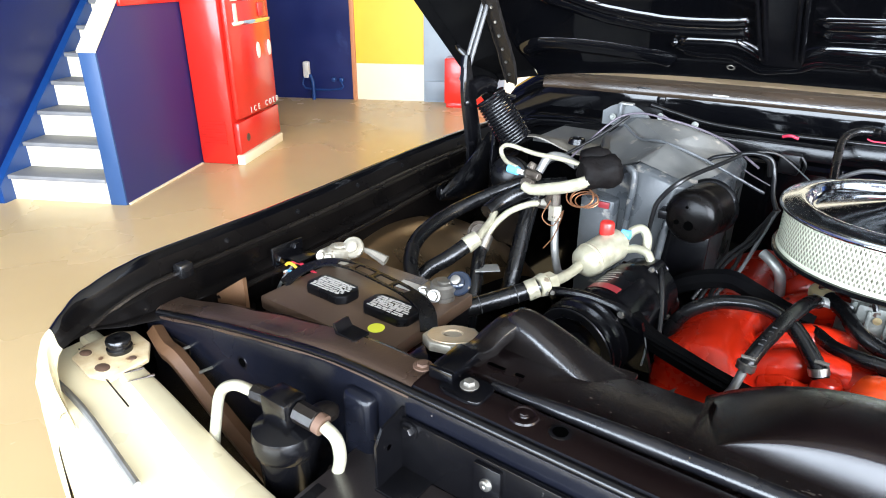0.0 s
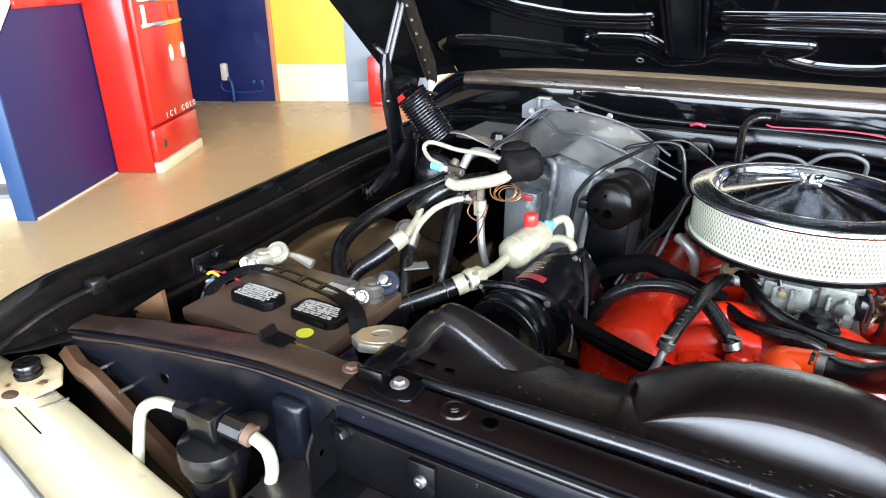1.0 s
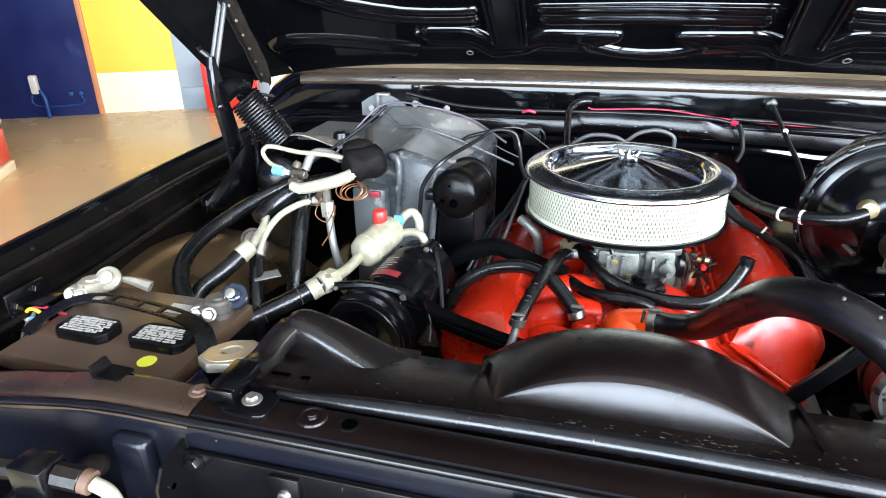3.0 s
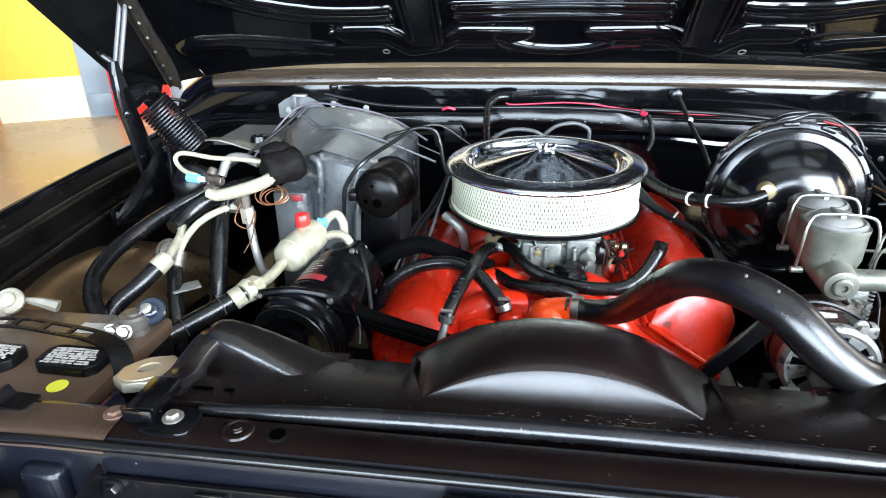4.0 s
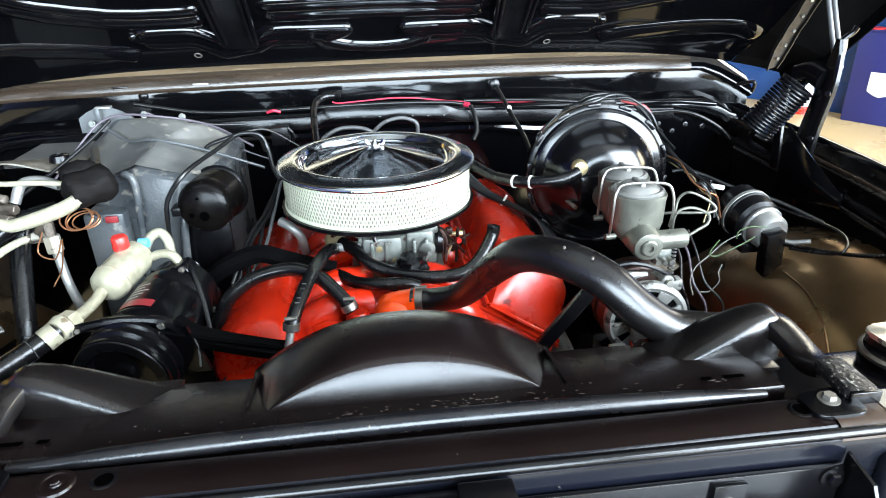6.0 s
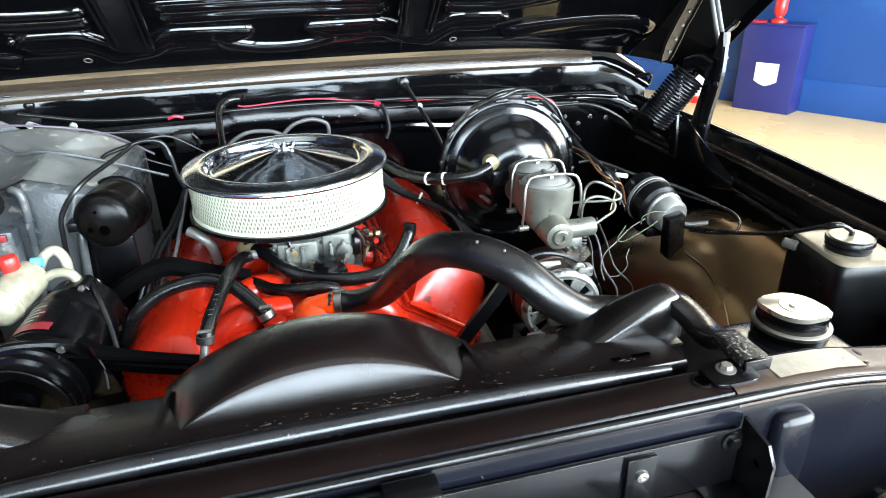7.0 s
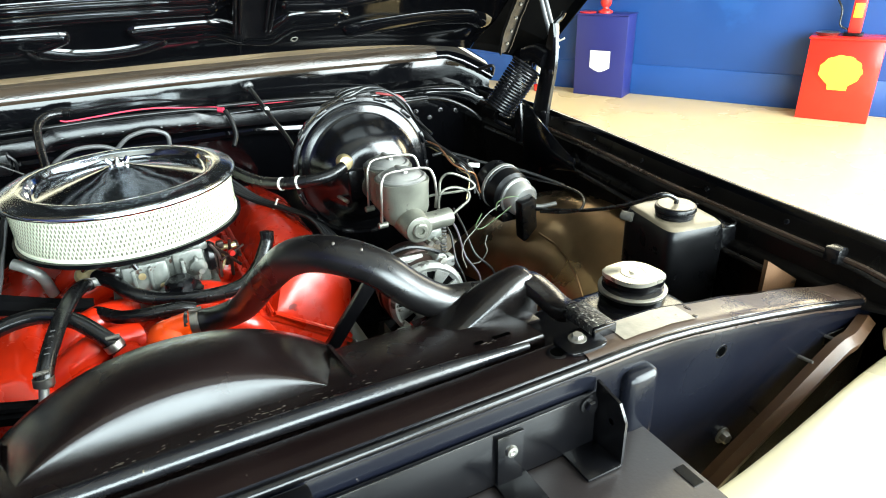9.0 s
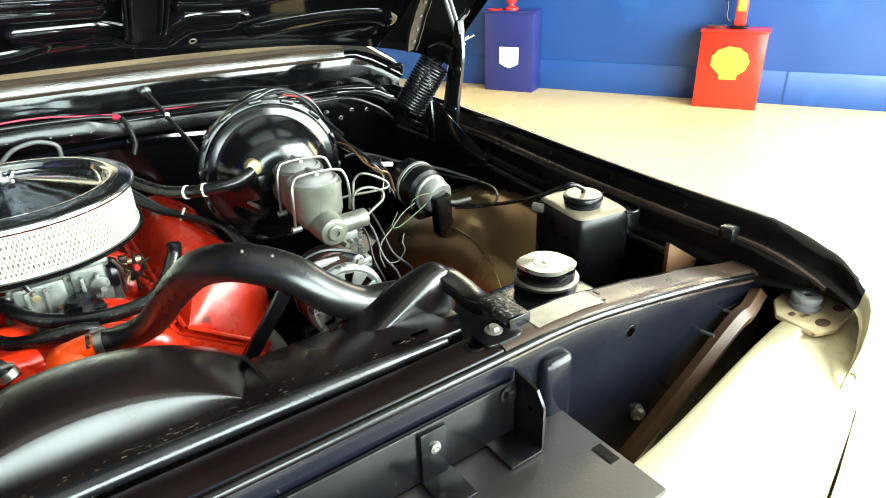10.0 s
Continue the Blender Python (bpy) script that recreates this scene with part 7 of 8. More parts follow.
for p, d in (((-0.540, 0.3255, 0.9848), (-0.035, -0.036, -0.012)), ((-0.500, 0.3665, 0.9985), (-0.035, -0.037, -0.011))):
    part("wire_tie", lathe([(0.0147, -0.0007), (0.0156, 0.0), (0.0147, 0.0007)], axis_matrix(p, Vector(p) + Vector(d)), 28, close=False), WIRE_GREY, bpy.data.objects["discharge_hose"], "thin grey wire tie")
mf = thing("muffler_canister", (-0.445, 0.54, 1.0), "pale aluminium compressor muffler with a red service cap", "muffler")
a_, b_ = Vector((-0.452, 0.500, 1.012)), Vector((-0.420, 0.592, 1.034))
part("canister", lathe([(0.006, -0.004), (0.018, -0.002), (0.026, 0.006), (0.0285, 0.016), (0.0285, 0.082), (0.025, 0.092), (0.010, 0.098)], axis_matrix(a_, b_), 30), ALU_PIPE, mf)
part("weld_bead", lathe([(0.0285, 0.020), (0.0298, 0.023), (0.0285, 0.026)], axis_matrix(a_, b_), 30, close=False), ALU_PIPE, mf)
part("inlet_pipe", tube([(-0.453, 0.498, 1.012), (-0.456, 0.475, 1.008), (-0.459, 0.445, 1.008), (-0.465, 0.415, 1.010)], [0.009, 0.0085, 0.0085, 0.009], n=5, seg=12), ALU_PIPE, mf)
part("hex_coupling", join(rod((-0.463, 0.418, 1.011), (-0.468, 0.402, 1.0115), 0.0165, seg=6), rod((-0.468, 0.402, 1.0115), (-0.474, 0.388, 1.010), 0.019, 0.017, 16, 0.002), rod((-0.474, 0.388, 1.010), (-0.486, 0.376, 1.004), 0.0165, seg=16)), ALU_PIPE, mf, "pale hexagon coupling")
part("service_neck", rod((-0.437, 0.560, 1.040), (-0.437, 0.562, 1.056), 0.009, seg=14), BRASS, mf)
part("red_cap", lathe([(0.0125, 0), (0.0130, 0.004), (0.0125, 0.008), (0.0125, 0.019), (0.0105, 0.022), (0, 0.022)], Matrix.Translation((-0.437, 0.562, 1.052)), 14), RED_PLASTIC, mf, "red service cap")
part("blue_cap", rod((-0.418, 0.585, 1.050), (-0.403, 0.585, 1.050), 0.008, seg=12), BLUE_PLASTIC, mf, "blue service cap")
part("outlet_pipe", tube([(-0.415, 0.590, 1.034), (-0.405, 0.60, 1.052), (-0.39, 0.605, 1.058), (-0.378, 0.60, 1.045), (-0.376, 0.595, 1.02)], 0.0078, n=6, seg=12), ALU_PIPE, mf)
part("outlet_pipe", tube([(-0.40, 0.575, 1.028), (-0.385, 0.572, 1.034), (-0.365, 0.568, 1.032), (-0.352, 0.562, 1.015)], 0.0072, n=6, seg=12), ALU_PIPE, mf)

# compressor
cp = thing("compressor", (-0.37, 0.50, 0.90), "black air conditioning compressor with a grooved pulley", "compressor")
Cm = axis_matrix((-0.388, 0.395, 0.948), (-0.352, 0.62, 0.972))
part("body", lathe([(0.048, 0.02), (0.056, 0.03), (0.056, 0.045), (0.060, 0.047), (0.060, 0.12), (0.057, 0.124), (0.057, 0.130), (0.059, 0.134), (0.059, 0.150), (0.052, 0.155)], Cm, 40), SATIN_BLACK, cp)
ear = [((0.055 + 0.011 * max(0.0, math.cos(4 * a)) ** 3) * math.cos(a), (0.055 + 0.011 * max(0.0, math.cos(4 * a)) ** 3) * math.sin(a)) for a in [2 * math.pi * k / 72 for k in range(72)]]
part("rear_head", prism(ear, 0.030, Cm @ Matrix.Translation((0, 0, 0.154)) @ Matrix.Rotation(0.35, 4, "Z"), 0.003), SATIN_BLACK, cp)
part("rear_cover", lathe([(0.046, 0.183), (0.044, 0.192), (0.030, 0.198), (0, 0.198)], Cm, 32), SATIN_BLACK, cp)
for k in range(4):
    a = 0.35 + k * math.pi / 2
    part("head_bolt", hexbolt(Cm @ Vector((0.060 * math.cos(a), 0.060 * math.sin(a), 0.154)), 0.005, 0.006, Cm.to_3x3() @ Vector((0, 0, -1))), BOLT, cp)
part("mount_strap", tube([(-0.470, 0.398, 1.000), (-0.445, 0.397, 1.008), (-0.40, 0.396, 1.016), (-0.36, 0.396, 1.014), (-0.335, 0.398, 1.006), (-0.318, 0.402, 0.985)], [0.006, 0.0075, 0.006, 0.006, 0.009, 0.006], n=5, seg=8), SATIN_BLACK, cp)
for x, z in ((-0.458, 1.005), (-0.447, 1.008)):
    part("strap_bolt", hexbolt((x, 0.389, z), 0.004, 0.004, (0, -1, 0.3)), BOLT, cp)
part("clutch_wire", tube([(-0.318, 0.40, 1.000), (-0.305, 0.398, 0.985), (-0.298, 0.397, 0.96), (-0.300, 0.396, 0.93)], 0.0016, n=5, seg=6), WIRE_GREY, cp)
part("pulley_rim", lathe([(0.0495, -0.0362), (0.0505, -0.0372), (0.0645, -0.0372), (0.066, -0.0355)], Cm, 44, close=False), PLASTIC, cp)
part("pulley", lathe([(0.02, 0.012), (0.058, 0.010), (0.069, 0.006), (0.069, 0.000), (0.060, -0.006), (0.069, -0.012), (0.069, -0.017), (0.060, -0.023), (0.067, -0.029), (0.067, -0.034), (0.048, -0.036), (0.046, -0.026), (0.020, -0.026), (0.018, -0.034), (0.008, -0.036), (0, -0.036)], Cm, 44), SATIN_BLACK, cp)
part("label", sheet(lambda u, k: tuple(Cm @ Vector((0.0607 * math.cos(u), 0.0607 * math.sin(u), 0.060 + 0.062 * k))), steps(0.9, 1.9, 10), steps(0, 1, 2)), PLASTIC, cp)
lbl = part("label_band", sheet(lambda u, k: tuple(Cm @ Vector((0.0612 * math.cos(u), 0.0612 * math.sin(u), 0.052 + 0.016 * k))), steps(0.95, 1.85, 10), steps(0, 1, 2)), LABEL_RED, cp, "dull red label band")
for k in range(5):
    part("print_bar", sheet(lambda u, q, k=k: tuple(Cm @ Vector((0.0613 * math.cos(u), 0.0613 * math.sin(u), 0.074 + 0.008 * k + 0.0025 * q))), steps(1.0 + 0.05 * (k % 2), 1.35 + 0.08 * (k % 3), 5), steps(0, 1, 1)), LABEL_WHITE, lbl)
for a in (1.3, 2.3, 3.2):
    part("through_bolt", hexbolt(Cm @ Vector((0.062 * math.cos(a), 0.062 * math.sin(a), 0.03)), 0.007, 0.008, Cm.to_3x3() @ Vector((0, 0, -1))), SATIN_BLACK, cp)
part("mount_plate", prism([(-0.10, -0.03), (0.08, -0.06), (0.085, -0.02), (0.04, 0.062), (-0.02, 0.072), (-0.08, 0.05)], 0.006, Cm @ Matrix.Translation((0, 0, 0.016))), SATIN_BLACK, cp)
part("bright_bolt", hexbolt((-0.338, 0.392, 1.006), 0.0048, 0.006, (0, -1, 0.2), 0.0065), STEEL, cp, "bright bolt")
for z0, z1, y in ((0.995, 0.925, 0.40), (0.905, 0.80, 0.39)):
    part("belt", sheet(lambda u, k, z0=z0, z1=z1, y=y: (-0.36 + 0.26 * u, y - 0.005 * k, z0 + (z1 - z0) * u), steps(0, 1, 4), steps(-1, 1, 1), 0.006), MATTE_BLACK, cp, "black drive belt")
part("brace_arm", tube([(-0.345, 0.62, 0.940), (-0.336, 0.62, 0.953), (-0.296, 0.62, 0.981), (-0.243, 0.62, 1.000), (-0.204, 0.62, 0.990), (-0.154, 0.62, 0.974), (-0.110, 0.62, 0.965)], [0.014, 0.016, 0.017, 0.017, 0.016, 0.013, 0.010], n=5, seg=8), MATTE_BLACK, cp)
part("brace_arm", tube([(-0.335, 0.43, 0.985), (-0.30, 0.42, 0.965), (-0.20, 0.41, 0.94), (-0.10, 0.40, 0.925)], [0.016, 0.016, 0.015, 0.015], n=4, seg=6), MATTE_BLACK, cp)
part("cable", tube([(-0.34, 0.56, 1.02), (-0.325, 0.53, 1.01), (-0.31, 0.50, 0.97), (-0.30, 0.47, 0.93)], 0.004, seg=8), WIRE_BLACK, cp)
part("foot", box(-0.40, -0.30, 0.45, 0.60, 0.44, 0.90), SATIN_BLACK, cp)

# left rear: vacuum tank, sheet metal, small plate
vt = thing("vacuum_tank", (-0.74, 0.68, 0.97), "round black vacuum tank beside the hinge", "tank")
part("tank", lathe([(0.0, 0), (0.025, 0.003), (0.038, 0.014), (0.040, 0.04), (0.035, 0.065), (0, 0.07)], axis_matrix((-0.722, 0.70, 1.068), (-0.735, 0.78, 1.05)), 30), PLASTIC, vt)
part("tank_rib", lathe([(0.036, 0.013), (0.0405, 0.016), (0.042, 0.019), (0.0405, 0.022)], axis_matrix((-0.722, 0.70, 1.068), (-0.735, 0.78, 1.05)), 30, close=False), PLASTIC, vt)
part("tank_foot", box(-0.78, -0.70, 0.73, 0.76, 0.90, 1.03), SATIN_BLACK, vt)
gp = solo("duct_plate", sheet(lambda u, k: (-0.80 + 0.18 * u, 0.86 + 0.10 * k, 1.108 + 0.012 * math.sin(5 * u) * (1 - k) - 0.01 * k), steps(0, 1, 12), steps(0, 1, 6), 0.003), BARE, "bent dusty sheet-metal duct plate near the firewall", "plate")
part("plate_boss", lathe([(0.020, 0), (0.017, 0.012), (0.010, 0.014), (0.009, 0.006), (0, 0.006)], Matrix.Translation((-0.655, 0.90, 1.108)), 20), SATIN_BLACK, gp)
part("plate_leg", box(-0.79, -0.63, 0.945, 1.13, 1.085, 1.092), GALV, gp)
solo("clamp_plate", box(-0.022, 0.022, -0.014, 0.014, 0, 0.003, 0.001, Matrix.Translation((-0.60, 0.44, 0.985)) @ Matrix.Rotation(0.7, 4, "Z")), GALV, "small dull clamp plate under the hoses", "plate")

# ---- brake booster and master cylinder ----
bo2 = thing("brake_booster", (0.40, 0.80, 1.05), "large glossy black round brake booster", "brake booster")
Om = axis_matrix((0.410, 0.86, 1.055), (0.395, 0.62, 1.066))
part("rear_shell", lathe([(0.08, 0.0), (0.125, 0.03), (0.134, 0.06), (0.134, 0.10)], Om, 56), GLOSS_BLACK, bo2)
part("rim", lathe([(0.134, 0.096), (0.1395, 0.098), (0.1395, 0.108), (0.134, 0.111)], Om, 56), SATIN_BLACK, bo2)
for k in range(14):
    a = 2 * math.pi * k / 14 + 0.1
    part("rim_tab", box(-0.012, 0.012, 0.134, 0.1405, 0.106, 0.114, 0.001, Om @ Matrix.Rotation(a, 4, "Z")), SATIN_BLACK, bo2)
part("front_shell", lathe([(0.133, 0.106), (0.131, 0.113), (0.124, 0.118), (0.114, 0.1195), (0.106, 0.124), (0.096, 0.145), (0.080, 0.165), (0.060, 0.177), (0.045, 0.181), (0, 0.182)], Om, 56), SHELL_BLACK, bo2, smooth=60)
part("check_valve", join(lathe([(0.013, 0), (0.0145, 0.004), (0.0145, 0.018), (0.012, 0.022), (0, 0.023)], axis_matrix((0.336, 0.668, 1.108), (0.330, 0.60, 1.112)), 20), rod((0.333, 0.662, 1.104), (0.315, 0.64, 1.098), 0.008)), BRASS, bo2, "tan plastic check valve")
hose("brake_vacuum_hose", [(0.135, 0.84, 1.09), (0.160, 0.79, 1.085), (0.19, 0.725, 1.080), (0.225, 0.668, 1.086), (0.265, 0.640, 1.092), (0.300, 0.632, 1.098), (0.328, 0.640, 1.106)], 0.0105, RUBBER, "black vacuum hose to the brake booster with pale bands", clamps=[((0.221, 0.672, 1.085), (0.6, -0.7, 0.1), 0.0108, 1), ((0.246, 0.652, 1.089), (0.7, -0.5, 0.1), 0.0108, 1)])
mc = thing("master_cylinder", (0.39, 0.55, 1.0), "grey cast iron dual brake master cylinder with wire bails", "master cylinder")
part("bore", lathe([(0.024, 0.0), (0.028, 0.02), (0.026, 0.06), (0.028, 0.10), (0.027, 0.20), (0.025, 0.232), (0.019, 0.240), (0, 0.240)], axis_matrix((0.398, 0.690, 1.048), (0.385, 0.45, 1.040)), 26), IRON, mc)
part("end_nut", join(lathe([(0.0135, 0), (0.0135, 0.008), (0.011, 0.010), (0.006, 0.010), (0.0055, 0.006), (0, 0.006)], axis_matrix((0.3855, 0.455, 1.0403), (0.385, 0.44, 1.0395)), 22), lathe([(0.022, -0.006), (0.0225, 0.004), (0.018, 0.006)], axis_matrix((0.3855, 0.456, 1.0403), (0.385, 0.44, 1.0395)), 26)), IRON, mc)
for y, s in ((0.518, 1.0), (0.598, 0.95)):
    xx = 0.385 + (y - 0.5) * 0.1
    rows = []
    for z, f in ((1.035, 0.72), (1.05, 0.92), (1.062, 1.0), (1.100, 1.02), (1.106, 1.05), (1.110, 1.05)):
        rows.append([(xx + 0.041 * f * s * math.copysign(abs(math.cos(a)) ** 0.65, math.cos(a)), y + 0.037 * f * s * math.copysign(abs(math.sin(a)) ** 0.65, math.sin(a)), z) for a in [2 * math.pi * k / 36 for k in range(36)]])
    rv = part("reservoir", loft(rows, close=True), IRON, mc, smooth=50)
    part("reservoir_lid", lathe([(0.041 * s, 0), (0.042 * s, 0.003), (0.038 * s, 0.006), (0.034 * s, 0.005), (0.026 * s, 0.012), (0.018 * s, 0.014), (0, 0.0145)], Matrix.Translation((xx, y, 1.1102)), 32), GALV, rv, "dull domed lid")
    part("lid_ridge", box(xx - 0.004, xx + 0.004, y - 0.02, y + 0.02, 1.122, 1.128, 0.002), GALV, rv)
    b0 = y - 0.036
    part("wire_bail", tube([(xx - 0.050, b0 + 0.012, 1.045), (xx - 0.050, b0 + 0.006, 1.09), (xx - 0.046, b0 + 0.008, 1.120), (xx - 0.030, b0 + 0.012, 1.131), (xx + 0.030, b0 + 0.012, 1.129), (xx + 0.045, b0 + 0.008, 1.116), (xx + 0.049, b0 + 0.006, 1.085), (xx + 0.049, b0 + 0.012, 1.055)], 0.0022, n=5, seg=8), STEEL, mc, "bright wire bail")
    part("bail_pivot", rod((xx - 0.056, b0 + 0.012, 1.044), (xx - 0.040, b0 + 0.012, 1.044), 0.005, seg=10), IRON, mc)
part("side_port", rod((0.395, 0.466, 1.045), (0.452, 0.470, 1.044), 0.0155, seg=20, bevel=0.002), IRON, mc)
part("side_port", rod((0.40, 0.56, 1.045), (0.445, 0.565, 1.045), 0.013, seg=18, bevel=0.002), IRON, mc)
part("flange", box(0.345, 0.455, 0.672, 0.684, 1.02, 1.085, 0.006), SATIN_BLACK, mc)
for pts in (((0.452, 0.470, 1.044), (0.474, 0.474, 1.054), (0.493, 0.480, 1.062), (0.497, 0.490, 1.073), (0.478, 0.500, 1.081), (0.456, 0.500, 1.080), (0.447, 0.502, 1.066), (0.450, 0.510, 1.03), (0.450, 0.515, 1.0)),
            ((0.445, 0.565, 1.045), (0.465, 0.560, 1.050), (0.509, 0.545, 1.053), (0.538, 0.545, 1.053), (0.543, 0.550, 1.060), (0.522, 0.550, 1.076), (0.496, 0.555, 1.087), (0.481, 0.560, 1.076), (0.474, 0.555, 1.05), (0.465, 0.55, 1.0))):
    part("brake_pipe", tube(pts, 0.0024, n=6, seg=9), IRON, mc, "bent steel brake pipe")
part("coil_guard", tube([(0.452 + 0.005 * math.cos(k * 1.57), 0.500 + 0.005 * math.sin(k * 1.57), 1.03 - 0.0016 * k) for k in range(60)], 0.0016, n=2, seg=6), WIRE_GREY, mc)
part("proportioning_block", box(0.41, 0.445, 0.49, 0.515, 0.99, 1.015, 0.003), CARB, mc)
for k in range(3):
    part("union", rod((0.415 + 0.012 * k, 0.485, 1.0), (0.415 + 0.012 * k, 0.472, 1.0), 0.005, seg=6), STEEL, mc)
part("rod_end", rod((0.33, 0.70, 1.03), (0.340, 0.675, 1.024), 0.004, seg=10), STEEL, mc)

# ---- round canister, washer bottle, alternator ----
cn = thing("cruise_canister", (0.65, 0.60, 0.95), "round black canister with silver bands and loose wires", "canister")
Km = axis_matrix((0.643, 0.655, 1.020), (0.652, 0.545, 1.003))
part("body", lathe([(0.034, 0), (0.043, 0.006), (0.044, 0.035), (0.046, 0.036), (0.046, 0.046), (0.044, 0.048), (0.043, 0.072), (0.037, 0.078), (0, 0.078)], Km, 36), PLASTIC, cn)
part("band", lathe([(0.0445, 0.034), (0.0475, 0.035), (0.0475, 0.042), (0.0445, 0.043)], Km, 36, close=False), GALV, cn, "silver band")
part("end_housing", lathe([(0.036, 0.076), (0.0385, 0.078), (0.0385, 0.082), (0.034, 0.084), (0.033, 0.104), (0.028, 0.110), (0, 0.110)], Km @ Matrix.Translation((0.006, -0.004, 0)), 32), GALV, cn, "silver end housing")
part("plug", box(-0.018, 0.018, -0.082, 0.010, 0.104, 0.130, 0.004, Km @ Matrix.Rotation(0.2, 4, "Z")), PLASTIC, cn, "black connector")
part("pipe", tube([(0.672, 0.56, 0.990), (0.69, 0.545, 0.984), (0.72, 0.53, 0.99)], 0.0045, seg=10), GALV, cn)
for mt, pts in ((WIRE_WHITE, ((0.60, 0.55, 1.005), (0.569, 0.545, 0.994), (0.528, 0.52, 0.982), (0.490, 0.49, 0.978), (0.473, 0.47, 0.965), (0.470, 0.45, 0.949))),
                (WIRE_GREEN, ((0.634, 0.535, 1.021), (0.605, 0.535, 1.024), (0.585, 0.535, 1.017), (0.583, 0.535, 1.003))),
                (WIRE_GREEN, ((0.618, 0.538, 1.003), (0.604, 0.535, 0.997), (0.572, 0.53, 0.985), (0.545, 0.525, 0.978), (0.529, 0.52, 0.987), (0.549, 0.53, 1.006))),
                (WIRE_WHITE, ((0.530, 0.48, 0.985), (0.520, 0.47, 0.975), (0.524, 0.47, 0.959), (0.510, 0.47, 0.942), (0.492, 0.47, 0.942)))):
    part("wire", tube(pts, 0.0011, n=6, seg=6), mt, cn)
part("stand", box(0.62, 0.675, 0.57, 0.64, 0.955, 0.975, 0.003), SATIN_BLACK, cn)
wb = thing("washer_bottle", (0.715, 0.24, 0.88), "black plastic washer bottle with a round cap", "washer bottle")
Wm = Matrix.Translation((0.726, 0.242, 0)) @ Matrix.Rotation(radians(-10), 4, "Z")
rows = []
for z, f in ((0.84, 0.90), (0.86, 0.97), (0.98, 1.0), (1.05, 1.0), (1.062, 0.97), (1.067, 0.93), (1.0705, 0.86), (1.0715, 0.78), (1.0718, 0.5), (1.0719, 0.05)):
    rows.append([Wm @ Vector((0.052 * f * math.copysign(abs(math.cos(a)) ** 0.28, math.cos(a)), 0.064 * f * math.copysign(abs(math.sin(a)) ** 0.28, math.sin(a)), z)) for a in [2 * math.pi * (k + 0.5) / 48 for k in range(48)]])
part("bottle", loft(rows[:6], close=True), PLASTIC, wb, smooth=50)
# paler tops hold the reflected light in their colour
part("bottle_top", loft(rows[5:], close=True), LIT_PLASTIC, wb, "pale brown bottle top, reflected light and dust in its colour", smooth=60)
part("cap", lathe([(0.027, 1.069), (0.028, 1.072), (0.028, 1.075), (0.0295, 1.076), (0.0295, 1.079), (0.028, 1.080), (0.031, 1.083), (0.031, 1.0875), (0.030, 1.0895), (0.0275, 1.0903), (0.0265, 1.0905), (0.01, 1.0906), (0, 1.0906)], Wm @ Matrix.Translation((-0.008, -0.012, 0)), 32), PLASTIC, wb, "black screw cap")
part("cap_sheen", lathe([(0.0272, 1.0905), (0.0268, 1.0912), (0.012, 1.0914), (0, 1.0914)], Wm @ Matrix.Translation((-0.008, -0.012, 0)), 32), LIT_PLASTIC, wb, "pale cap top, reflected light and dust in its colour")
part("bracket_rim", tube([Wm @ Vector(p) for p in ((0.052, -0.056, 1.060), (0.076, -0.050, 1.062), (0.078, 0.028, 1.062), (0.05, 0.034, 1.060))], 0.002, n=2, seg=6), SATIN_BLACK, wb)
part("side_nozzle", rod(Wm @ Vector((-0.052, 0.03, 1.058)), Wm @ Vector((-0.066, 0.045, 1.060)), 0.008, 0.007, 14, 0.002), BOLT, wb, "dull metal nozzle")
part("bracket", box(0.045, 0.075, -0.055, 0.03, 1.0, 1.058, 0.003, Wm), SATIN_BLACK, wb)
part("bracket_arm", box(0.06, 0.10, -0.02, 0.02, 0.84, 1.02, 0.003, Wm), SATIN_BLACK, wb)
part("bottle_shelf", box(0.62, 0.80, 0.15, 0.33, 0.825, 0.84, 0.003), SATIN_BLACK, wb)
part("shelf_leg", box(0.70, 0.72, 0.23, 0.25, 0.44, 0.826), SATIN_BLACK, wb)
part("bolt", hexbolt(Wm @ Vector((-0.03, 0.068, 1.055)), 0.007, 0.008, (0, -1, 0.3)), STEEL, wb)
hose("washer_tube", [(0.716, 0.232, 1.090), (0.715, 0.232, 1.098), (0.700, 0.237, 1.107), (0.690, 0.247, 1.104), (0.690, 0.29, 1.078), (0.692, 0.33, 1.057), (0.692, 0.42, 1.019), (0.674, 0.52, 0.990), (0.665, 0.555, 0.985)], 0.0034, RUBBER, "thin black washer tube", "tube", seg=10)
hose("washer_tube", [(0.66, 0.68, 1.035), (0.705, 0.60, 1.024), (0.731, 0.55, 1.022), (0.746, 0.50, 1.018), (0.730, 0.46, 1.016), (0.703, 0.44, 1.010), (0.678, 0.46, 1.004), (0.66, 0.50, 0.995)], 0.0026, RUBBER, "thin black tube looping over the wheelhouse", "tube", seg=10)
al = thing("alternator", (0.37, 0.43, 0.80), "bright cast alternator below the radiator hose", "alternator")
Lm = axis_matrix((0.376, 0.50, 0.945), (0.366, 0.36, 0.944))
part("housing", lathe([(0.04, 0), (0.062, 0.008), (0.066, 0.03), (0.066, 0.05), (0.069, 0.052), (0.069, 0.06), (0.066, 0.062), (0.066, 0.085), (0.058, 0.10), (0.03, 0.105), (0, 0.105)], Lm, 36), LINKAGE, al, "dark brown alternator housing")
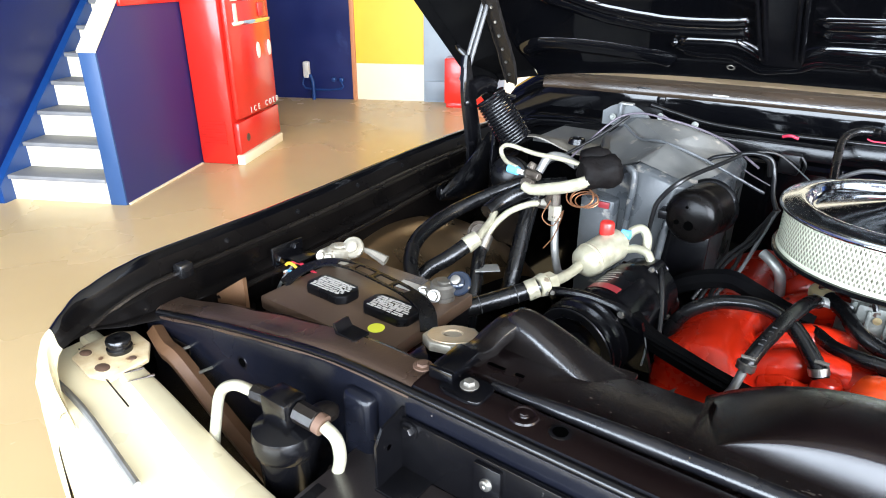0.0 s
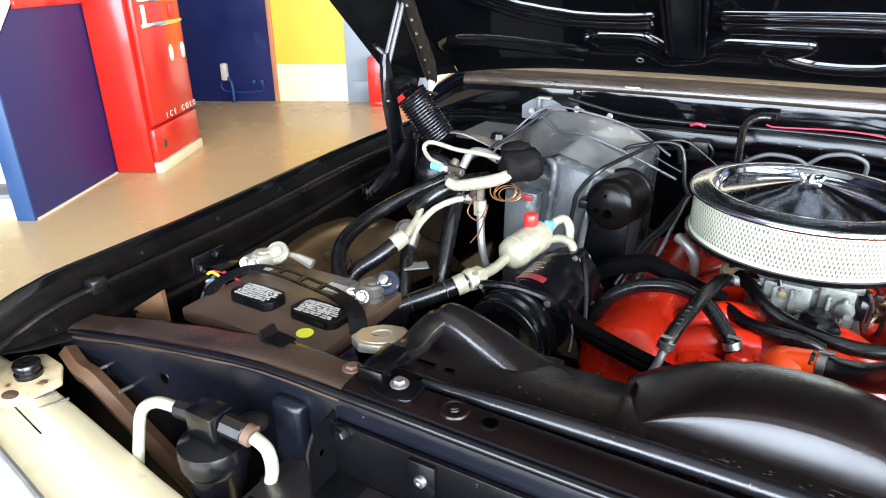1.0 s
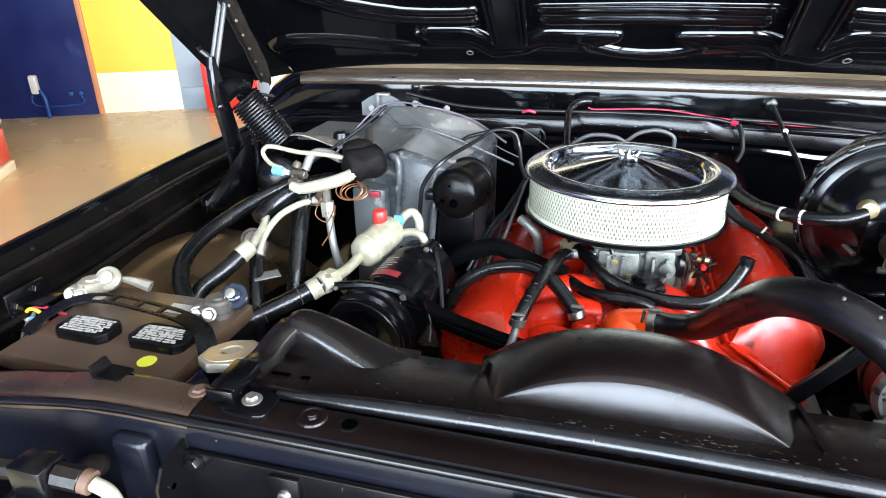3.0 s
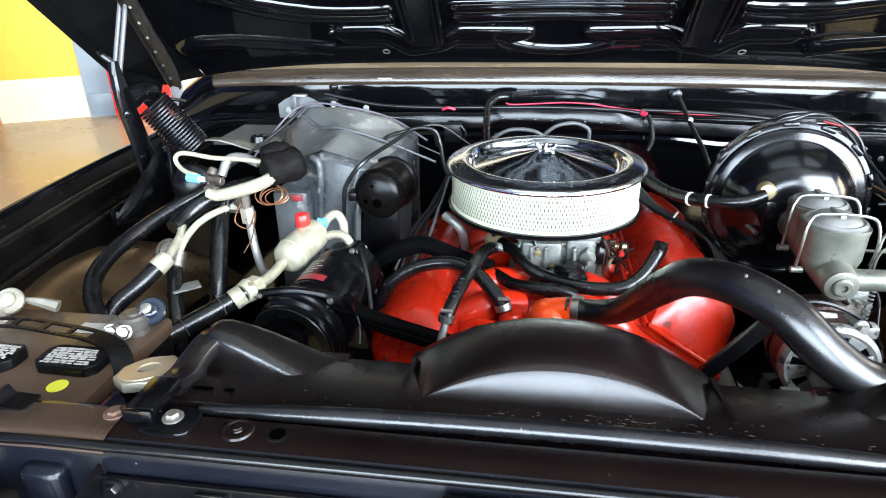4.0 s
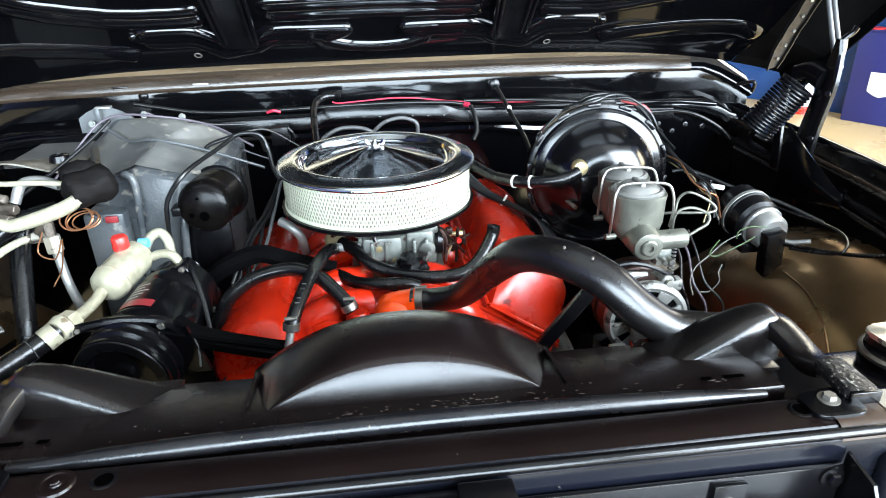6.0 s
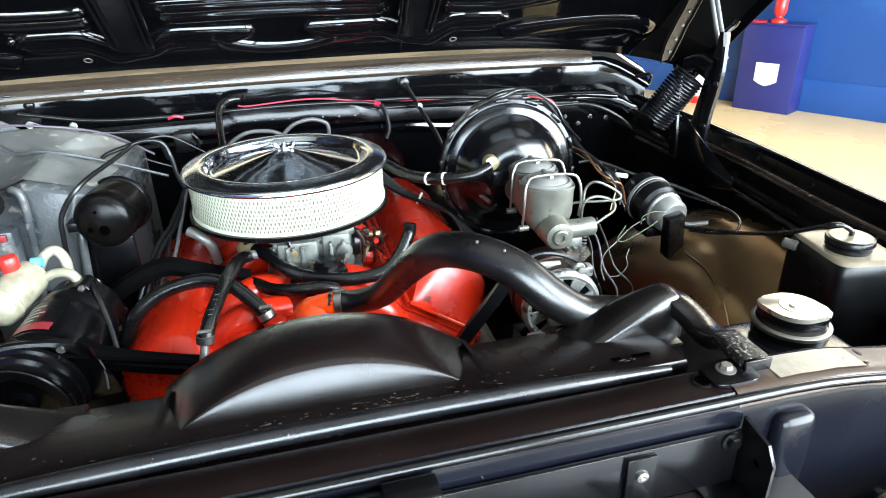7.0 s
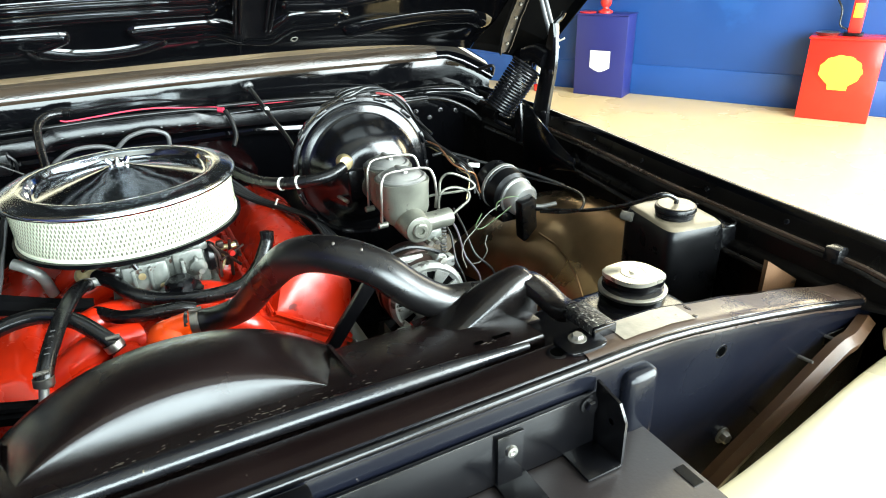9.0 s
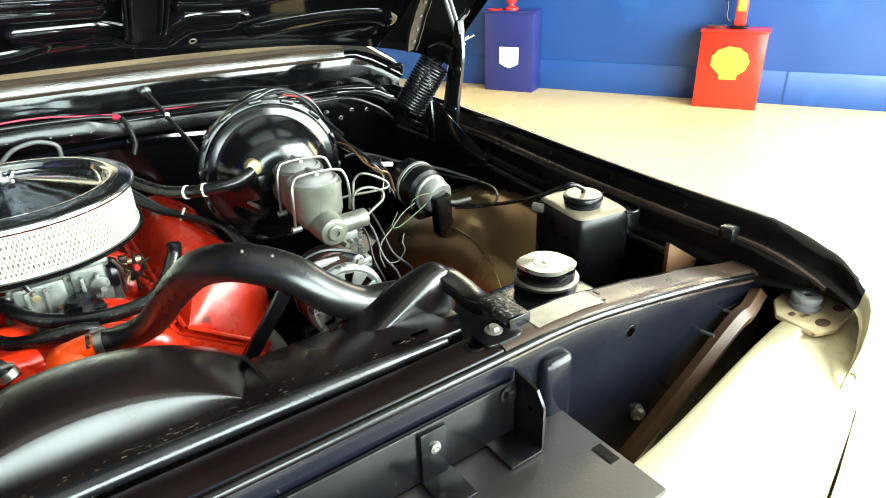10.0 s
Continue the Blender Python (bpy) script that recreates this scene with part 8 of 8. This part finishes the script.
part("front_ring", lathe([(0.050, 0.100), (0.051, 0.108), (0.058, 0.110), (0.064, 0.104), (0.064, 0.094)], Lm, 40, close=False), ALU_BRIGHT, al, "bright cast end ring")
part("front_well", lathe([(0.052, 0.1055), (0.0, 0.1055)], Lm, 32, close=False), MATTE_BLACK, al)
for k in range(8):
    part("cooling_vane", prism([(0.016, -0.005), (0.053, -0.013), (0.053, 0.013), (0.016, 0.005)], 0.004, Lm @ Matrix.Rotation(2 * math.pi * (k + 0.35) / 8, 4, "Z") @ Matrix.Translation((0, 0, 0.1056)), 0.001), ALU_BRIGHT, al)
part("pulley", lathe([(0.030, 0.112), (0.032, 0.114), (0.022, 0.122), (0.032, 0.130), (0.028, 0.132), (0, 0.132)], Lm, 28), STEEL, al)
part("adjuster", tube([(0.300, 0.41, 1.030), (0.340, 0.408, 1.038), (0.380, 0.408, 1.026), (0.412, 0.41, 1.002), (0.44, 0.42, 0.965)], 0.004, seg=8), PLASTIC, al, "black adjusting strap")
part("adjuster_strip", tube([(0.30, 0.425, 0.998), (0.335, 0.42, 1.010), (0.372, 0.42, 1.010)], [0.005, 0.007, 0.005], seg=6), ALUMINIUM, al, "silver adjusting strip")
part("lug", join(rod((0.395, 0.43, 1.003), (0.398, 0.40, 1.004), 0.012, 0.011, 18, 0.002), box(0.395, 0.425, 0.405, 0.425, 0.985, 1.004, 0.004)), ALU_BRIGHT, al, "bright cast mounting lug")
part("lug_bolt", hexbolt((0.398, 0.399, 1.004), 0.007, 0.006, (0, -1, 0.2)), STEEL, al)
part("foot", box(0.32, 0.42, 0.42, 0.48, 0.44, 0.87), SATIN_BLACK, al)
part("tension_rod", tube([(0.245, 0.40, 0.83), (0.30, 0.385, 0.88), (0.36, 0.375, 0.905)], 0.006, rib=0.25, n=10, seg=8), STEEL, al)
part("brace_bar", box(-0.011, 0.011, -0.006, 0.006, -0.09, 0.09, 0.002, Matrix.Translation((0.225, 0.40, 0.935)) @ Matrix.Rotation(radians(38), 4, "Y")), SATIN_BLACK, al)
part("regulator_plate", box(0.30, 0.325, 0.35, 0.37, 0.915, 0.925, 0.002), IRON, al)

# ---- wiring ----
def wire(pts, r=0.0028, mt=WIRE_BLACK, label="thin black wire", n=6, rib=0.0, name="wire"):
    return solo(name, tube(pts, r, n=n, seg=8, rib=rib), mt, label, "wire", smooth=60)


wire([(-0.558, 1.085, 1.178), (-0.50, 1.09, 1.165), (-0.42, 1.095, 1.15), (-0.30, 1.10, 1.145), (-0.16, 1.10, 1.147), (0.0, 1.095, 1.15), (0.14, 1.095, 1.146), (0.19, 1.09, 1.14)], 0.0045, label="black harness along the cowl")
wire([(-0.12, 1.10, 1.158), (-0.104, 1.098, 1.155), (-0.046, 1.097, 1.158), (0.017, 1.097, 1.161), (0.070, 1.097, 1.159), (0.124, 1.097, 1.152), (0.18, 1.095, 1.146), (0.30, 1.09, 1.140), (0.42, 1.09, 1.137)], 0.0018, WIRE_RED, "red wire along the cowl harness")
wire([(-0.27, 1.09, 1.143), (-0.255, 1.085, 1.148), (-0.24, 1.09, 1.143)], 0.0035, WIRE_RED, "short red wire loop")
wire([(0.19, 1.09, 1.148), (0.35, 1.09, 1.142), (0.50, 1.08, 1.130), (0.60, 1.065, 1.112), (0.643, 1.06, 1.105), (0.708, 1.06, 1.104), (0.763, 1.055, 1.091), (0.823, 1.05, 1.057), (0.859, 1.04, 1.020), (0.876, 1.03, 0.994), (0.893, 1.02, 0.950)], 0.0045, WIRE_BLACK, "black harness arching along the firewall")
wire([(-0.100, 1.10, 1.172), (-0.114, 1.10, 1.173), (-0.142, 1.09, 1.171), (-0.159, 1.06, 1.158), (-0.157, 1.0, 1.137), (-0.151, 0.93, 1.112), (-0.148, 0.90, 1.10)], 0.0085, RUBBER, "ribbed black conduit looping down from the cowl", n=10, rib=0.16, name="conduit")
wire([(0.275, 1.135, 1.168), (0.277, 1.10, 1.162), (0.29, 1.02, 1.125), (0.305, 0.95, 1.09), (0.31, 0.90, 1.06)], 0.005, WIRE_BLACK, "black cable hanging from the cowl grommet", name="cable")
solo("grommet", lathe([(0.010, 0), (0.014, 0.003), (0.014, 0.008), (0.008, 0.012)], axis_matrix((0.275, 1.165, 1.17), (0.275, 1.10, 1.168)), 18), RUBBER, "black rubber grommet in the cowl", "grommet")
solo("grommet", lathe([(0.007, 0), (0.010, 0.003), (0.010, 0.007), (0.005, 0.010)], axis_matrix((-0.56, 1.165, 1.18), (-0.56, 1.10, 1.178)), 16), RUBBER, "small black grommet in the cowl", "grommet")
solo("cable_tag", box(0.283, 0.293, 1.035, 1.05, 1.125, 1.142, 0.002), WHITE_PLASTIC, "white tag on the hanging cable", "tag")
wire([(-0.03, 1.03, 1.10), (-0.003, 1.03, 1.121), (0.032, 1.03, 1.129), (0.057, 1.03, 1.124), (0.071, 1.03, 1.113), (0.072, 1.03, 1.09)], 0.0045, WIRE_GREY, "grey wire loop behind the air cleaner")
wire([(-0.145, 1.0, 1.094), (-0.137, 1.0, 1.102), (-0.109, 1.0, 1.117), (-0.079, 1.0, 1.120), (-0.050, 1.0, 1.116), (-0.03, 1.0, 1.106)], 0.0045, WIRE_GREY, "grey wire loop behind the air cleaner")
wire([(0.203, 1.075, 1.139), (0.21, 1.06, 1.12), (0.212, 1.04, 1.09), (0.20, 1.02, 1.07)], 0.0055, WIRE_BLACK, "black vacuum line with a red end")
wire([(0.19, 1.085, 1.141), (0.20, 1.078, 1.140)], 0.0065, WIRE_RED, "short red wire end on the cowl")
# over the evaporator case
wire([(-0.625, 0.80, 1.10), (-0.60, 0.86, 1.14), (-0.565, 0.90, 1.178), (-0.52, 0.905, 1.192), (-0.46, 0.90, 1.188), (-0.40, 0.91, 1.175), (-0.34, 0.90, 1.158), (-0.27, 0.87, 1.125)], 0.0022, WIRE_PURPLE, "purple wire over the evaporator case")
wire([(-0.66, 0.70, 1.09), (-0.62, 0.80, 1.118), (-0.58, 0.87, 1.15), (-0.55, 0.92, 1.18)], 0.0035, WIRE_BLACK, "black wire up the evaporator case")
wire([(-0.36, 0.86, 1.128), (-0.347, 0.86, 1.136), (-0.311, 0.86, 1.147), (-0.282, 0.86, 1.154), (-0.253, 0.86, 1.149), (-0.241, 0.86, 1.122), (-0.232, 0.84, 1.086), (-0.219, 0.82, 1.066)], 0.0042, WIRE_BLACK, "black loom arching off the evaporator case")
wire([(-0.483, 0.93, 1.190), (-0.444, 0.95, 1.165), (-0.403, 0.97, 1.141), (-0.357, 0.98, 1.117), (-0.309, 0.98, 1.086), (-0.259, 0.98, 1.064)], 0.0016, WIRE_PURPLE, "thin purple-grey wire behind the evaporator case")
wire([(-0.33, 0.87, 1.140), (-0.282, 0.88, 1.152), (-0.250, 0.95, 1.136), (-0.208, 1.0, 1.093), (-0.186, 1.02, 1.069)], 0.0015, WIRE_GREY, "thin grey wire to the firewall")
wire([(-0.40, 0.91, 1.172), (-0.35, 0.93, 1.158), (-0.30, 0.95, 1.150), (-0.25, 0.99, 1.125), (-0.22, 1.03, 1.10)], 0.0020, WIRE_BLACK, "thin black wire to the firewall")

for k in range(4):
    o = (0.0, 0.011, 0.004, 0.017)[k]
    wire([(-0.221 + 0.3 * o, 0.83, 1.066), (-0.226 + 0.3 * o, 0.82, 1.055), (-0.251 + (0.010, 0.004, 0.016, 0.020)[k], 0.76, 1.027 - 0.6 * o), (-0.267 + 1.5 * o, 0.70, 1.004 - 1.3 * o), (-0.276 + 0.9 * o, 0.64, 0.985 - 1.8 * o), (-0.289 + 2.2 * o, 0.60, 0.955 - 1.4 * o)], 0.0036, WIRE_BLACK if k < 3 else WIRE_GREY, "black spark plug lead beside the air cleaner")
    wire([(0.130 + 0.010 * k, 0.90, 1.040), (0.176 + 0.010 * k, 0.87, 1.008 - 0.003 * k), (0.205 + 0.012 * k, 0.84, 0.995 - 0.004 * k), (0.246 + 0.012 * k, 0.79, 0.988 - 0.006 * k), (0.284 + 0.009 * k, 0.74, 0.975 - 0.008 * k), (0.305 + 0.008 * k, 0.69, 0.925)], 0.0042, WIRE_BLACK, "black spark plug lead behind the rocker cover")
solo("lead_clip", box(-0.0022, 0.0022, -0.002, 0.002, -0.014, 0.012, 0.001, Matrix.Translation((0.232, 0.815, 0.996)) @ Matrix.Rotation(0.5, 4, "Y")), WHITE_PLASTIC, "white plastic lead clip", "clip")
solo("lead_clip", box(-0.002, 0.002, -0.002, 0.002, -0.012, 0.011, 0.001, Matrix.Translation((-0.207, 0.84, 1.07)) @ Matrix.Rotation(-0.5, 4, "Y")), WHITE_PLASTIC, "white plastic lead clip", "clip")
rl = thing("relay", (-0.24, 1.05, 1.10), "black relay plug on the firewall", "relay")
part("relay_body", box(-0.262, -0.222, 1.045, 1.075, 1.075, 1.118, 0.004), PLASTIC, rl)
part("relay_clip", tube([(-0.222, 1.05, 1.115), (-0.212, 1.05, 1.10), (-0.214, 1.05, 1.08)], 0.003, seg=7), PLASTIC, rl)
part("relay_back", box(-0.255, -0.23, 1.07, 1.10, 1.08, 1.10), PLASTIC, rl)
solo("coolant_elbow", tube([(-0.175, 0.735, 0.945), (-0.180, 0.72, 0.985), (-0.195, 0.72, 1.005), (-0.215, 0.73, 1.015)], 0.009, n=6, seg=12), GALV, "bent steel breather pipe on the rocker cover", "pipe")
# tangle above and beside the brake booster
loom = [(0.300, 0.86, 1.086), (0.337, 0.87, 1.128), (0.384, 0.88, 1.164), (0.424, 0.88, 1.180), (0.476, 0.88, 1.184), (0.511, 0.87, 1.176), (0.545, 0.86, 1.147), (0.567, 0.84, 1.113), (0.577, 0.80, 1.086), (0.586, 0.74, 1.062), (0.602, 0.68, 1.051)]
stray = random.Random(11)
for k in range(5):
    lo_, hi_ = (0, 11) if k < 2 else (1 + k % 2, 7 + k % 3)
    wire([(x + stray.uniform(-0.006, 0.006), y + stray.uniform(-0.012, 0.012), z + stray.uniform(-0.005, 0.006)) for x, y, z in loom[lo_:hi_]], (0.0048, 0.0036, 0.003, 0.0026, 0.003)[k], WIRE_BLACK if k != 3 else WIRE_GREY, "black harness wire over the booster" if k != 3 else "grey harness wire over the booster")
wire([(0.49, 0.875, 1.176), (0.512, 0.866, 1.172), (0.535, 0.860, 1.167), (0.551, 0.855, 1.149), (0.565, 0.845, 1.118)], 0.0028, LABEL_RED, "short red harness wire over the booster")
wire([(0.544, 0.72, 1.069), (0.569, 0.71, 1.073), (0.599, 0.69, 1.065), (0.633, 0.66, 1.053), (0.700, 0.62, 1.035), (0.76, 0.56, 1.01)], 0.0036, WIRE_BLACK, "black cable over the canister")
for k, (mt, lab) in enumerate(((BRASS, "yellowish loose wire beside the brake booster"), (WIRE_GREY, "grey loose wire beside the brake booster"), (WIRE_BLACK, "black loose wire beside the brake booster"), (WIRE_WHITE, "pale loose wire beside the brake booster"), (COPPER, "copper loose wire beside the brake booster"), (WIRE_BLACK, "black loose wire beside the brake booster"), (WIRE_BLACK, "black loose wire beside the brake booster"))):
    j = lambda: stray.uniform(-0.010, 0.010)
    wire([(0.552 + j(), 0.77 + j(), 1.083 + j()), (0.560 + j(), 0.72 + j(), 1.075 + j()), (0.568 + j(), 0.68 + j(), 1.066 + j()), (0.580 + j(), 0.655 + j(), 1.055 + j()), (0.592 + j(), 0.64 + j(), 1.040 + j()), (0.575 + 2 * j(), 0.61 + j(), 1.01 + j())], 0.0013 + 0.0007 * (k % 3), mt, lab)
for k, (px, py, pz) in enumerate(((0.585, 0.665, 1.066), (0.600, 0.648, 1.058))):
    solo("wire_plug", box(-0.004, 0.004, -0.012, 0.012, -0.004, 0.004, 0.0015, Matrix.Translation((px, py, pz)) @ Matrix.Rotation(0.5 + 0.3 * k, 4, "Z")), WHITE_PLASTIC if k else PLASTIC, "small pale wire plug" if k else "small black wire plug", "plug")
for k in range(3):
    wire([(0.46 + 0.02 * k, 0.55, 1.02), (0.475 + 0.015 * k, 0.52, 0.99), (0.47 + 0.02 * k, 0.49, 0.95), (0.48 + 0.03 * k, 0.47, 0.90), (0.47, 0.46, 0.82)], 0.0022, (WIRE_BLACK, WIRE_PURPLE, WIRE_BLACK)[k], "wire hanging below the master cylinder")
wc = thing("wire_connector", (0.44, 0.91, 1.17), "black wiring connector above the booster", "connector")
part("connector_body", box(0.440, 0.485, 0.885, 0.905, 1.162, 1.182, 0.003), PLASTIC, wc)
part("connector_wrap", rod((0.385, 0.885, 1.164), (0.43, 0.882, 1.176), 0.008, seg=12), FOAM, wc)
part("connector_block", box(0.50, 0.55, 0.86, 0.89, 1.10, 1.13, 0.004), DUSTY_BLACK, wc)
